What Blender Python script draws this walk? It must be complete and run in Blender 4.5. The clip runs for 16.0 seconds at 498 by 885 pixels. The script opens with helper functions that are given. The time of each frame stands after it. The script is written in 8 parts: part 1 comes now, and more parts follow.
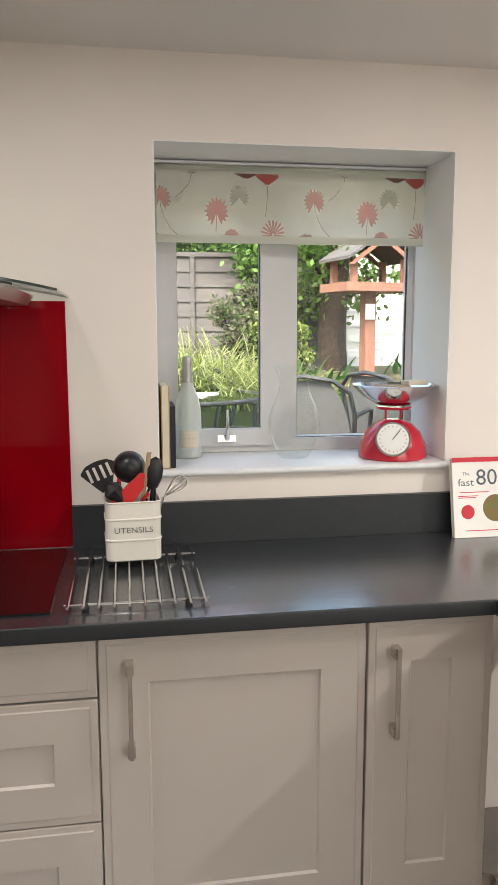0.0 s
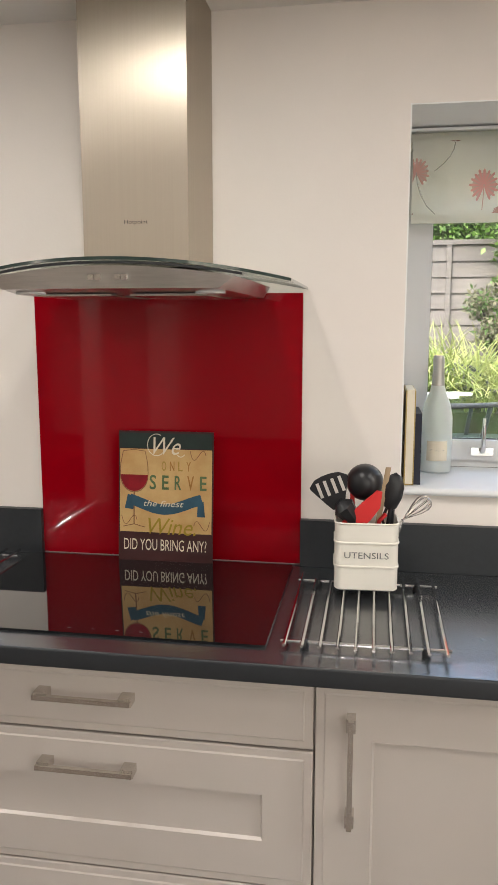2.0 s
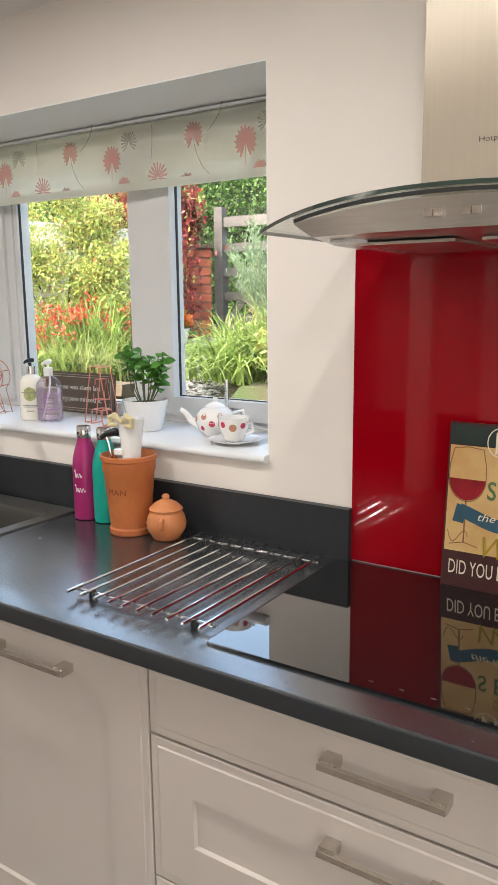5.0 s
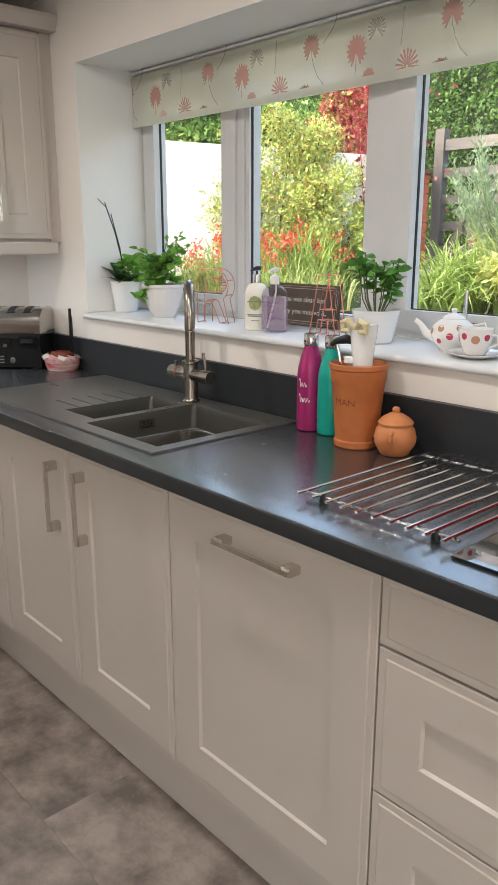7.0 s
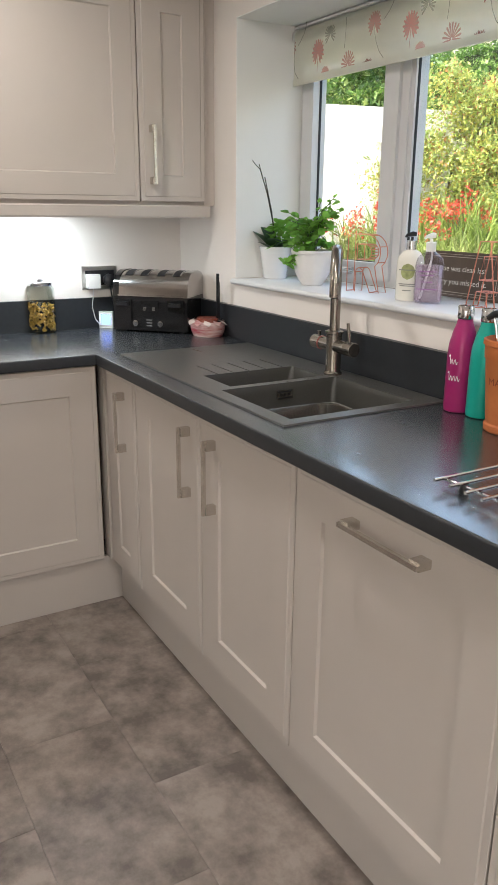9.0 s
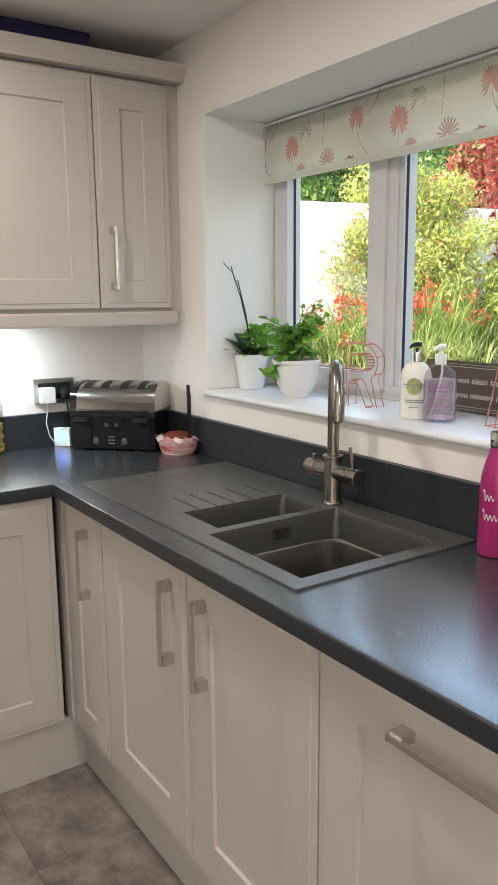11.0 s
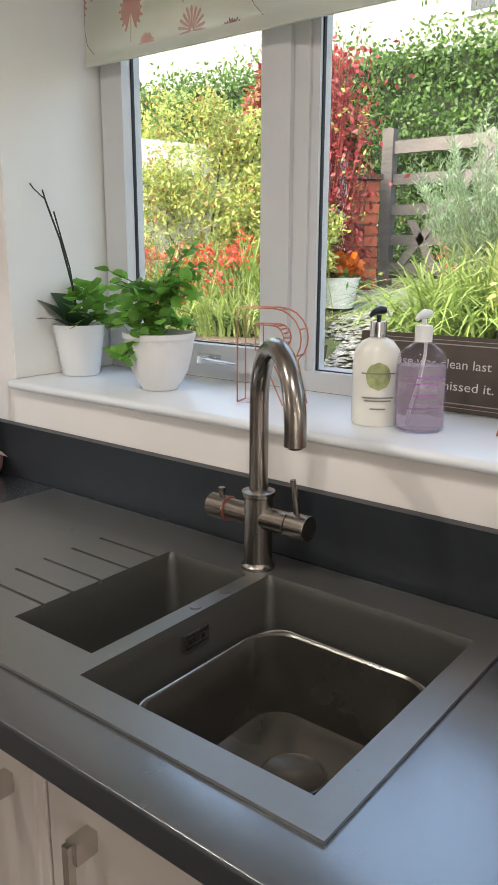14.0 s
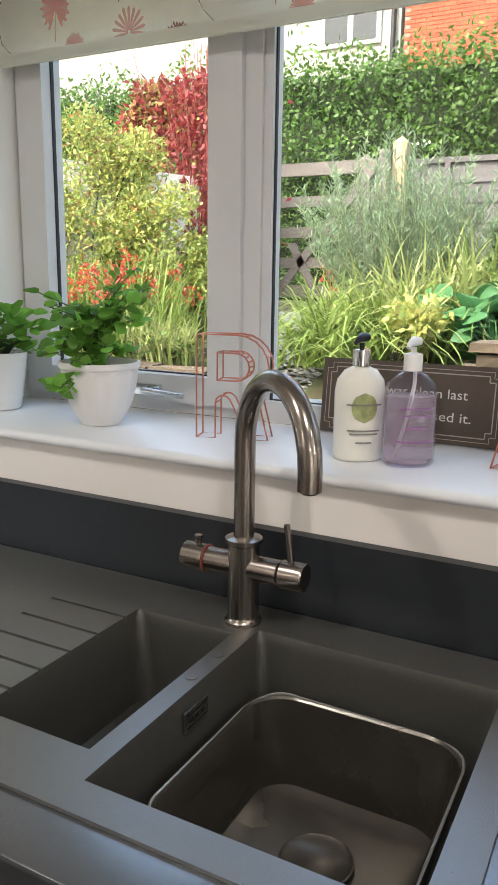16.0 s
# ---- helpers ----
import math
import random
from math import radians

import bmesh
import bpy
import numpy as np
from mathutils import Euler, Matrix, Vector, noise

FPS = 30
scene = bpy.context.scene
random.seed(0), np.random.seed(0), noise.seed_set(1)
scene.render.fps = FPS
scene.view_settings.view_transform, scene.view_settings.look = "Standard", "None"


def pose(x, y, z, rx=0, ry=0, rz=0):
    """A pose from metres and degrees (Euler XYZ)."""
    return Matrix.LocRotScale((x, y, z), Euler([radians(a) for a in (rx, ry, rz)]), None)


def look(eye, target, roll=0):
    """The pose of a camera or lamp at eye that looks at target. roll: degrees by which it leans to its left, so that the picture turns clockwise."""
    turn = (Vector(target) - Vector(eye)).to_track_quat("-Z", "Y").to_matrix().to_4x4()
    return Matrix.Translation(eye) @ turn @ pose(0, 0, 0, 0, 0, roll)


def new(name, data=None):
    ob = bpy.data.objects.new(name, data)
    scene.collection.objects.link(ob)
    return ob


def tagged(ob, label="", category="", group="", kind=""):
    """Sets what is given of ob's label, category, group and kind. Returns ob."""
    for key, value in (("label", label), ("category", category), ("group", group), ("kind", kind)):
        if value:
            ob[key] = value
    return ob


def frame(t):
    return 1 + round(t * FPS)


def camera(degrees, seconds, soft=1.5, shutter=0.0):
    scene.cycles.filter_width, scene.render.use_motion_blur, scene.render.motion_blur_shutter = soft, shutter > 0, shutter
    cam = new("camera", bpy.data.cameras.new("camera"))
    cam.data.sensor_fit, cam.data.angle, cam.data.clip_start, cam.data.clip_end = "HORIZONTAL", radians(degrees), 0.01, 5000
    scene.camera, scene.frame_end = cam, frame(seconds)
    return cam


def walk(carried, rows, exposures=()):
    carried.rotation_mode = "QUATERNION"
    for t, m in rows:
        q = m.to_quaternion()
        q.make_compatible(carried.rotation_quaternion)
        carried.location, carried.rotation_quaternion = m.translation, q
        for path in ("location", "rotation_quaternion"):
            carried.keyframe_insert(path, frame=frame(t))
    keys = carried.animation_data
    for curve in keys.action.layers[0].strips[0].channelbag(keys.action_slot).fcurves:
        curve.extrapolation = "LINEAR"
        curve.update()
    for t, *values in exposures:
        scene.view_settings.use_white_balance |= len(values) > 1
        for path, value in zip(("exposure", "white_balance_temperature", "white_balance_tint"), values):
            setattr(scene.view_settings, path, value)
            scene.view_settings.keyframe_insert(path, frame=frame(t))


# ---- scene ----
cam = camera(36.2, 16.0)
PATH = [
    (0, (0.524, -2.142, 1.514), (0.841, -0.189, 1.224), -0.1),
    (0.5, (0.556, -2.036, 1.523), (0.61, -0.061, 1.216), -0.1),
    (1, (0.581, -1.972, 1.527), (0.429, -0.005, 1.202), 0.0),
    (1.5, (0.583, -1.936, 1.521), (0.308, 0.017, 1.194), 0.3),
    (2, (0.543, -1.883, 1.52), (0.224, 0.067, 1.212), -0.0),
    (2.5, (0.506, -1.837, 1.528), (0.137, 0.108, 1.244), -0.5),
    (3, (0.525, -1.761, 1.522), (-0.003, 0.146, 1.229), 0.0),
    (3.5, (0.56, -1.672, 1.516), (-0.162, 0.165, 1.198), 1.1),
    (4, (0.551, -1.616, 1.505), (-0.297, 0.163, 1.165), 1.2),
    (4.5, (0.481, -1.538, 1.493), (-0.446, 0.198, 1.141), 0.3),
    (5, (0.394, -1.505, 1.495), (-0.69, 0.134, 1.124), -0.6),
    (5.2, (0.364, -1.492, 1.489), (-0.809, 0.083, 1.113), -0.6),
    (7.3, (0.268, -1.513, 1.386), (-1.176, -0.235, 0.856), -0.1),
    (7.5, (0.267, -1.509, 1.38), (-1.183, -0.243, 0.838), -0.2),
    (8, (0.261, -1.503, 1.368), (-1.225, -0.291, 0.799), 0.1),
    (8.5, (0.236, -1.454, 1.363), (-1.36, -0.407, 0.764), 0.4),
    (8.7, (0.231, -1.438, 1.366), (-1.403, -0.458, 0.757), 0.9),
    (10.8, (-0.084, -1.358, 1.429), (-1.716, -0.269, 1.041), -0.7),
    (11, (-0.133, -1.326, 1.432), (-1.758, -0.22, 1.059), -0.5),
    (11.5, (-0.291, -1.235, 1.433), (-1.908, -0.114, 1.076), 0.3),
    (12, (-0.443, -1.182, 1.419), (-2.009, 0.004, 1.039), -0.0),
    (12.5, (-0.636, -1.178, 1.427), (-2.043, 0.184, 1.018), -0.5),
    (13, (-0.75, -1.112, 1.404), (-2.057, 0.336, 0.964), -0.1),
    (13.5, (-0.822, -1.022, 1.397), (-2.106, 0.441, 0.937), 0.1),
    (14, (-0.873, -0.997, 1.398), (-2.077, 0.527, 0.922), 0.2),
    (14.5, (-0.967, -1.013, 1.406), (-2.034, 0.612, 0.937), -0.4),
    (15, (-1.034, -1.024, 1.404), (-1.974, 0.681, 0.949), -0.1),
    (15.5, (-1.069, -1.023, 1.408), (-1.95, 0.718, 0.969), 0.4),
    (16, (-1.085, -0.995, 1.399), (-1.998, 0.733, 0.977), 0.8),
]
walk(cam, [(t, look(eye, target, roll)) for t, eye, target, roll in PATH],
     [(0, 2.5), (1.5, 2.6), (3.5, 2.95), (5, 2.9), (7.5, 2.7), (11, 2.8), (12.5, 2.75), (14.5, 2.6), (16, 2.55)])

# ---- world, sun, lamps ----
world = bpy.data.worlds.new("world")
scene.world = world
world.use_nodes = True
wn = world.node_tree
sky = wn.nodes.new("ShaderNodeTexSky")
sky.sky_type = "NISHITA"
sky.sun_disc = False
sky.sun_elevation, sky.sun_rotation = radians(50), radians(205)
sky.air_density, sky.dust_density = 1.5, 6.0
wn.nodes["Background"].inputs["Strength"].default_value = 0.15
wn.links.new(sky.outputs["Color"], wn.nodes["Background"].inputs["Color"])


def sun_lamp(strength, elevation, azimuth, size):
    """A sun; azimuth in degrees clockwise from +y, seen from above."""
    e, a = radians(elevation), radians(azimuth)
    data = bpy.data.lights.new("sun", "SUN")
    data.energy, data.angle, data.color = strength, radians(size), (1.0, 0.95, 0.87)
    ob = new("sun", data)
    d = Vector((math.cos(e) * math.sin(a), math.cos(e) * math.cos(a), math.sin(e)))
    ob.matrix_world = look(d * 30, (0, 0, 0))
    return ob


sun_lamp(1.1, 50, 205, 12.0)


def ceiling_lamp(x, y, power, size=0.07, colour=(1.0, 0.955, 0.90)):
    data = bpy.data.lights.new("ceiling_area_lamp", "AREA")
    data.shape, data.size, data.energy, data.color = "DISK", size, power, colour
    ob = new("ceiling_area_lamp", data)
    ob.location = (x, y, 2.232)
    return ob


# assumed places, no fittings; the y = -3.3 pair is added to light the back wall
CEILING_FILL = [(-2.0, -1.0), (-0.95, -0.85), (0.15, -0.85), (1.35, -0.95), (-2.5, -3.3), (0.5, -3.3)]
for dx, dy in CEILING_FILL:
    ceiling_lamp(dx, dy, *((1.35 if dx < 0 else 1.12,) if dy > -3 else (3.2, 0.12)))


# added soft daylight fill, at an assumed opening in the unseen back wall
data = bpy.data.lights.new("window_light", "AREA")
data.shape, data.size, data.size_y, data.energy, data.color = "RECTANGLE", 2.35, 1.95, 3.0, (0.97, 0.97, 1.0)
ob = new("window_light", data)
ob.matrix_world = look((2.4, -4.22, 1.0), (1.6, 0, 1.2))
ob.rotation_euler = (radians(90), 0, 0)
ceiling_lamp(2.85, -1.35, 8.0, 0.05)

# ---- materials ----
def mat(name, colour, rough=0.5, metal=0.0, spot=0.0, scale=8.0, bump=0.0, bump_scale=60.0, stretch=(1, 1, 1), colour2=None,
        coat=0.0, transmission=0.0, ior=1.45, emission=None, power=0.0, vary=0.0, alpha=1.0, sheen=0.0, subsurface=0.0, rough_spot=0.0, island=0.0):
    """A procedural surface: base colour with noise at two scales, roughness and relief."""
    m = bpy.data.materials.new(name)
    m.use_nodes = True
    nt = m.node_tree
    b = nt.nodes["Principled BSDF"]
    b.inputs["Base Color"].default_value = (*colour, 1)
    b.inputs["Roughness"].default_value = rough
    b.inputs["Metallic"].default_value = metal
    b.inputs["Coat Weight"].default_value = coat
    b.inputs["Coat Roughness"].default_value = 0.03
    b.inputs["Transmission Weight"].default_value = transmission
    b.inputs["IOR"].default_value = ior
    b.inputs["Alpha"].default_value = alpha
    if emission:
        b.inputs["Emission Color"].default_value = (*emission, 1)
        b.inputs["Emission Strength"].default_value = power
    co = nt.nodes.new("ShaderNodeTexCoord")
    mp = nt.nodes.new("ShaderNodeMapping")
    mp.inputs["Scale"].default_value = stretch
    nt.links.new(co.outputs["Object"], mp.inputs["Vector"])
    if vary > 0:
        oi, mu = nt.nodes.new("ShaderNodeObjectInfo"), nt.nodes.new("ShaderNodeMath")
        mu.operation = "MULTIPLY"
        mu.inputs[1].default_value = 40.0
        nt.links.new(oi.outputs["Random"], mu.inputs[0])
        nt.links.new(mu.outputs[0], mp.inputs["Location"])
    if spot > 0 or colour2:
        n1 = nt.nodes.new("ShaderNodeTexNoise")
        n1.inputs["Scale"].default_value, n1.inputs["Detail"].default_value = scale, 8
        n1.inputs["Roughness"].default_value = 0.65
        nt.links.new(mp.outputs["Vector"], n1.inputs["Vector"])
        mr = nt.nodes.new("ShaderNodeMapRange")
        mr.inputs["From Min"].default_value, mr.inputs["From Max"].default_value = 0.36, 0.64
        nt.links.new(n1.outputs["Fac"], mr.inputs["Value"])
        mx = nt.nodes.new("ShaderNodeMix")
        mx.data_type = "RGBA"
        c2 = colour2 or tuple(c * (1 - spot) for c in colour)
        mx.inputs["A"].default_value = (*colour, 1)
        mx.inputs["B"].default_value = (*c2, 1)
        nt.links.new(mr.outputs["Result"], mx.inputs["Factor"])
        out = mx.outputs["Result"]
    else:
        out = None
    if vary > 0 or island > 0:
        hv = nt.nodes.new("ShaderNodeHueSaturation")
        if island > 0:
            info = nt.nodes.new("ShaderNodeNewGeometry").outputs["Random Per Island"]
        else:
            info = nt.nodes.new("ShaderNodeObjectInfo").outputs["Random"]
        amount = vary or island
        vr = nt.nodes.new("ShaderNodeMapRange")
        vr.inputs["To Min"].default_value, vr.inputs["To Max"].default_value = 1 - amount, 1 + amount
        nt.links.new(info, vr.inputs["Value"])
        nt.links.new(vr.outputs["Result"], hv.inputs["Value"])
        if out:
            nt.links.new(out, hv.inputs["Color"])
        else:
            hv.inputs["Color"].default_value = (*colour, 1)
        out = hv.outputs["Color"]
    if out:
        nt.links.new(out, b.inputs["Base Color"])
    if rough_spot > 0:
        n3 = nt.nodes.new("ShaderNodeTexNoise")
        n3.inputs["Scale"].default_value, n3.inputs["Detail"].default_value = scale * 0.6, 4
        nt.links.new(mp.outputs["Vector"], n3.inputs["Vector"])
        r3 = nt.nodes.new("ShaderNodeMapRange")
        r3.inputs["To Min"].default_value, r3.inputs["To Max"].default_value = max(rough - rough_spot, 0.02), min(rough + rough_spot, 1)
        nt.links.new(n3.outputs["Fac"], r3.inputs["Value"])
        nt.links.new(r3.outputs["Result"], b.inputs["Roughness"])
    if bump > 0:
        n2 = nt.nodes.new("ShaderNodeTexNoise")
        n2.inputs["Scale"].default_value, n2.inputs["Detail"].default_value = bump_scale, 5
        nt.links.new(mp.outputs["Vector"], n2.inputs["Vector"])
        bp = nt.nodes.new("ShaderNodeBump")
        bp.inputs["Strength"].default_value, bp.inputs["Distance"].default_value = bump, 0.002
        nt.links.new(n2.outputs["Fac"], bp.inputs["Height"])
        nt.links.new(bp.outputs["Normal"], b.inputs["Normal"])
    return m


def clear_glass(name, tint=(1, 1, 1), rough=0.0, gloss=1.0):
    """A thin pane: mostly clear, with Fresnel gloss."""
    m = bpy.data.materials.new(name)
    m.use_nodes = True
    nt = m.node_tree
    nt.nodes.remove(nt.nodes["Principled BSDF"])
    tr, gl, mx, fr = (nt.nodes.new(k) for k in ("ShaderNodeBsdfTransparent", "ShaderNodeBsdfGlossy", "ShaderNodeMixShader", "ShaderNodeLayerWeight"))
    tr.inputs["Color"].default_value = (*tint, 1)
    gl.inputs["Roughness"].default_value = rough
    pw, mu = nt.nodes.new("ShaderNodeMath"), nt.nodes.new("ShaderNodeMath")
    pw.operation, mu.operation = "POWER", "MULTIPLY_ADD"
    pw.inputs[1].default_value = 4.0
    mu.inputs[1].default_value, mu.inputs[2].default_value = 0.55 * gloss, 0.035 * gloss
    nt.links.new(fr.outputs["Facing"], pw.inputs[0])
    nt.links.new(pw.outputs[0], mu.inputs[0])
    nt.links.new(mu.outputs[0], mx.inputs[0])
    nt.links.new(tr.outputs[0], mx.inputs[1])
    nt.links.new(gl.outputs[0], mx.inputs[2])
    nt.links.new(mx.outputs[0], nt.nodes["Material Output"].inputs["Surface"])
    return m


M = {}
M["wall"] = mat("wall_paint", (0.78, 0.727, 0.68), 0.75, spot=0.04, scale=1.5, bump=0.12, bump_scale=140)
M["reveal"] = mat("reveal_paint", (0.82, 0.82, 0.80), 0.7, spot=0.03, scale=2, bump=0.1, bump_scale=140)
M["ceiling"] = mat("ceiling_paint", (0.72, 0.69, 0.66), 0.85, spot=0.03, scale=1.5, bump=0.12, bump_scale=120)
M["cab"] = mat("cabinet_paint", (0.49, 0.442, 0.402), 0.36, spot=0.035, scale=2.5, bump=0.05, bump_scale=220, rough_spot=0.06)
M["cab_dark"] = mat("cabinet_inside", (0.10, 0.09, 0.08), 0.8)
M["top"] = mat("slate_laminate", (0.024, 0.028, 0.033), 0.26, spot=0.12, scale=60, bump=0.03, bump_scale=500, rough_spot=0.03, ior=2.8)
M["top_edge"] = mat("slate_laminate_edge", (0.024, 0.027, 0.031), 0.42, spot=0.12, scale=60, bump=0.03, bump_scale=500)
M["upstand"] = mat("slate_upstand", (0.020, 0.023, 0.027), 0.42, spot=0.15, scale=60, bump=0.05, bump_scale=400)
M["bowl"] = mat("composite_bowl", (0.055, 0.053, 0.046), 0.36, spot=0.15, scale=160, bump=0.18, bump_scale=700, ior=1.6)
M["sink"] = mat("granite_composite", (0.062, 0.060, 0.054), 0.30, spot=0.15, scale=160, bump=0.18, bump_scale=700, rough_spot=0.05, ior=2.6)
M["black_glass"] = mat("black_glass", (0.006, 0.006, 0.007), 0.02, coat=1.0)
M["red_glass"] = mat("red_glass", (0.27, 0.0006, 0.006), 0.03, spot=0.05, scale=1)
M["steel"] = mat("brushed_steel", (0.44, 0.39, 0.32), 0.40, metal=1.0, spot=0.035, scale=4, stretch=(60, 60, 0.6), bump=0.05, bump_scale=40, rough_spot=0.05)
nt = M["steel"].node_tree
along = nt.nodes.new("ShaderNodeTangent")
along.direction_type, along.axis = "RADIAL", "Z"
nt.links.new(along.outputs[0], nt.nodes["Principled BSDF"].inputs["Tangent"])
nt.nodes["Principled BSDF"].inputs["Anisotropic"].default_value = 0.8
M["steel_h"] = mat("brushed_steel_rail", (0.60, 0.58, 0.55), 0.28, metal=1.0, spot=0.10, scale=4, stretch=(0.6, 60, 60), bump=0.05, bump_scale=40)
M["nickel"] = mat("brushed_nickel", (0.70, 0.66, 0.61), 0.25, metal=1.0, spot=0.12, scale=40, bump=0.03)
M["tap"] = mat("brushed_tap_steel", (0.33, 0.295, 0.26), 0.24, metal=1.0, spot=0.15, scale=14, stretch=(3, 3, 0.4), bump=0.03)
M["chrome"] = mat("chrome", (0.72, 0.72, 0.72), 0.10, metal=1.0, spot=0.08, scale=20)
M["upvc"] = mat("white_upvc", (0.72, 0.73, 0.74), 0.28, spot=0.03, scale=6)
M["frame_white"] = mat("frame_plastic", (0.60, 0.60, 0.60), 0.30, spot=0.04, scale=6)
M["seal"] = mat("black_rubber", (0.02, 0.02, 0.022), 0.6, spot=0.2)
M["glass"] = clear_glass("window_glass", (0.98, 0.99, 0.985), gloss=0.35)
M["floor"] = mat("stone_vinyl", (0.29, 0.243, 0.212), 0.42, colour2=(0.115, 0.094, 0.082), scale=8.5, bump=0.4, bump_scale=90, rough_spot=0.12, vary=0.03)
M["grout"] = mat("grout", (0.20, 0.178, 0.16), 0.8, spot=0.2)
M["white_plastic"] = mat("white_plastic", (0.80, 0.80, 0.78), 0.35, spot=0.03)
M["black_plastic"] = mat("black_plastic", (0.015, 0.015, 0.017), 0.32, spot=0.2, scale=30)


# ---- mesh helpers ----
def thing(name, loc=(0, 0, 0), rz=0.0, label="", category="", group="", kind="", rx=0.0, ry=0.0):
    ob = new(name)
    ob.matrix_world = pose(*loc, rx, ry, rz)
    ob.empty_display_size = 0.02
    return tagged(ob, label, category, group, kind)


def part(name, bm, material, parent=None, label="", smooth=False, category="", group="", kind="", loc=None, rz=0.0):
    me = bpy.data.meshes.new(name)
    bmesh.ops.recalc_face_normals(bm, faces=bm.faces)
    for f in bm.faces:
        f.smooth = smooth
    bm.to_mesh(me)
    bm.free()
    for one in material if isinstance(material, (list, tuple)) else [material]:
        me.materials.append(one)
    if smooth:
        me.set_sharp_from_angle(angle=radians(38))
    ob = new(name, me)
    if parent:
        ob.parent = parent
    if loc is not None:
        ob.location = loc
    if rz:
        ob.rotation_euler = (0, 0, radians(rz))
    return tagged(ob, label, category, group, kind)


def bevelled(bm, width, segments=1, angle=40):
    edges = [e for e in bm.edges if len(e.link_faces) == 2 and e.calc_face_angle(0) > radians(angle)]
    if width > 0 and edges:
        bmesh.ops.bevel(bm, geom=edges, offset=width, segments=segments, affect="EDGES", profile=0.6, clamp_overlap=True)
    return bm


def add_box(bm, x0, x1, y0, y1, z0, z1, mi=0):
    v = [bm.verts.new(p) for p in ((x0, y0, z0), (x1, y0, z0), (x1, y1, z0), (x0, y1, z0), (x0, y0, z1), (x1, y0, z1), (x1, y1, z1), (x0, y1, z1))]
    fs = [bm.faces.new([v[i] for i in q]) for q in ((3, 2, 1, 0), (4, 5, 6, 7), (0, 1, 5, 4), (1, 2, 6, 5), (2, 3, 7, 6), (3, 0, 4, 7))]
    for f in fs:
        f.material_index = mi
    return v


def box(x0, x1, y0, y1, z0, z1, bevel=0.0, segments=1):
    bm = bmesh.new()
    add_box(bm, x0, x1, y0, y1, z0, z1)
    return bevelled(bm, bevel, segments) if bevel else bm


def lathe(profile, seg=32, bm=None, centre=(0, 0, 0), cap=True):
    """A turned body; profile: (radius, z) from bottom to top."""
    bm = bm or bmesh.new()
    rings = []
    for r, z in profile:
        if r < 1e-5:
            rings.append([bm.verts.new((centre[0], centre[1], centre[2] + z))])
        else:
            rings.append([bm.verts.new((centre[0] + r * math.cos(2 * math.pi * k / seg), centre[1] + r * math.sin(2 * math.pi * k / seg), centre[2] + z)) for k in range(seg)])
    for a, b in zip(rings, rings[1:]):
        for k in range(seg):
            n = (k + 1) % seg
            if len(a) == 1 and len(b) == 1:
                continue
            if len(a) == 1:
                bm.faces.new((a[0], b[k], b[n]))
            elif len(b) == 1:
                bm.faces.new((a[k], a[n], b[0]))
            else:
                bm.faces.new((a[k], a[n], b[n], b[k]))
    if cap:
        for r in (rings[0], rings[-1]):
            if len(r) > 2:
                bm.faces.new(r)
    return bm


def tube(points, radius, seg=10, bm=None, closed=False, cap=True, flat=None):
    """A pipe along points; radius: one or one a point; flat: (wide, thick) makes a flat bar instead."""
    bm = bm or bmesh.new()
    pts = [Vector(p) for p in points]
    n = len(pts)
    rad = radius if isinstance(radius, (list, tuple)) else [radius] * n
    rings, up = [], None
    for i, p in enumerate(pts):
        a = pts[i - 1] if (i > 0 or closed) else p
        b = pts[(i + 1) % n] if (i < n - 1 or closed) else p
        d = (b - a).normalized()
        if up is None:
            up = Vector((0, 0, 1)) if abs(d.z) < 0.9 else Vector((1, 0, 0))
        side = d.cross(up).normalized()
        up = side.cross(d).normalized()
        ring = []
        for k in range(seg):
            t = 2 * math.pi * (k + 0.5) / seg
            ring.append(bm.verts.new(p + side * (rad[i] * math.cos(t)) + up * (rad[i] * math.sin(t))))
        rings.append(ring)
    for i in range(n if closed else n - 1):
        a, b = rings[i], rings[(i + 1) % n]
        for k in range(seg):
            bm.faces.new((a[k], a[(k + 1) % seg], b[(k + 1) % seg], b[k]))
    if cap and not closed:
        bm.faces.new(rings[0])
        bm.faces.new(rings[-1])
    return bm


def prism(outline, z0, z1, bm=None, axis="z"):
    """An outline in a plane, given thickness. axis: the direction of thickness (z: x,y outline; y: x,z outline; x: y,z outline)."""
    bm = bm or bmesh.new()
    put = {"z": lambda a, b, c: (a, b, c), "y": lambda a, b, c: (a, c, b), "x": lambda a, b, c: (c, a, b)}[axis]
    lo = [bm.verts.new(put(a, b, z0)) for a, b in outline]
    hi = [bm.verts.new(put(a, b, z1)) for a, b in outline]
    bm.faces.new(lo)
    bm.faces.new(hi)
    n = len(outline)
    for k in range(n):
        bm.faces.new((lo[k], lo[(k + 1) % n], hi[(k + 1) % n], hi[k]))
    return bm


def rounded(x0, x1, y0, y1, r, seg=5):
    """The outline of a rectangle with round corners."""
    out = []
    for cx, cy, a in ((x1 - r, y0 + r, -90), (x1 - r, y1 - r, 0), (x0 + r, y1 - r, 90), (x0 + r, y0 + r, 180)):
        for k in range(seg + 1):
            t = radians(a + 90 * k / seg)
            out.append((cx + r * math.cos(t), cy + r * math.sin(t)))
    return out


def bridge(bm, a, b, mi=0):
    n = len(a)
    for k in range(n):
        f = bm.faces.new((a[k], a[(k + 1) % n], b[(k + 1) % n], b[k]))
        f.material_index = mi


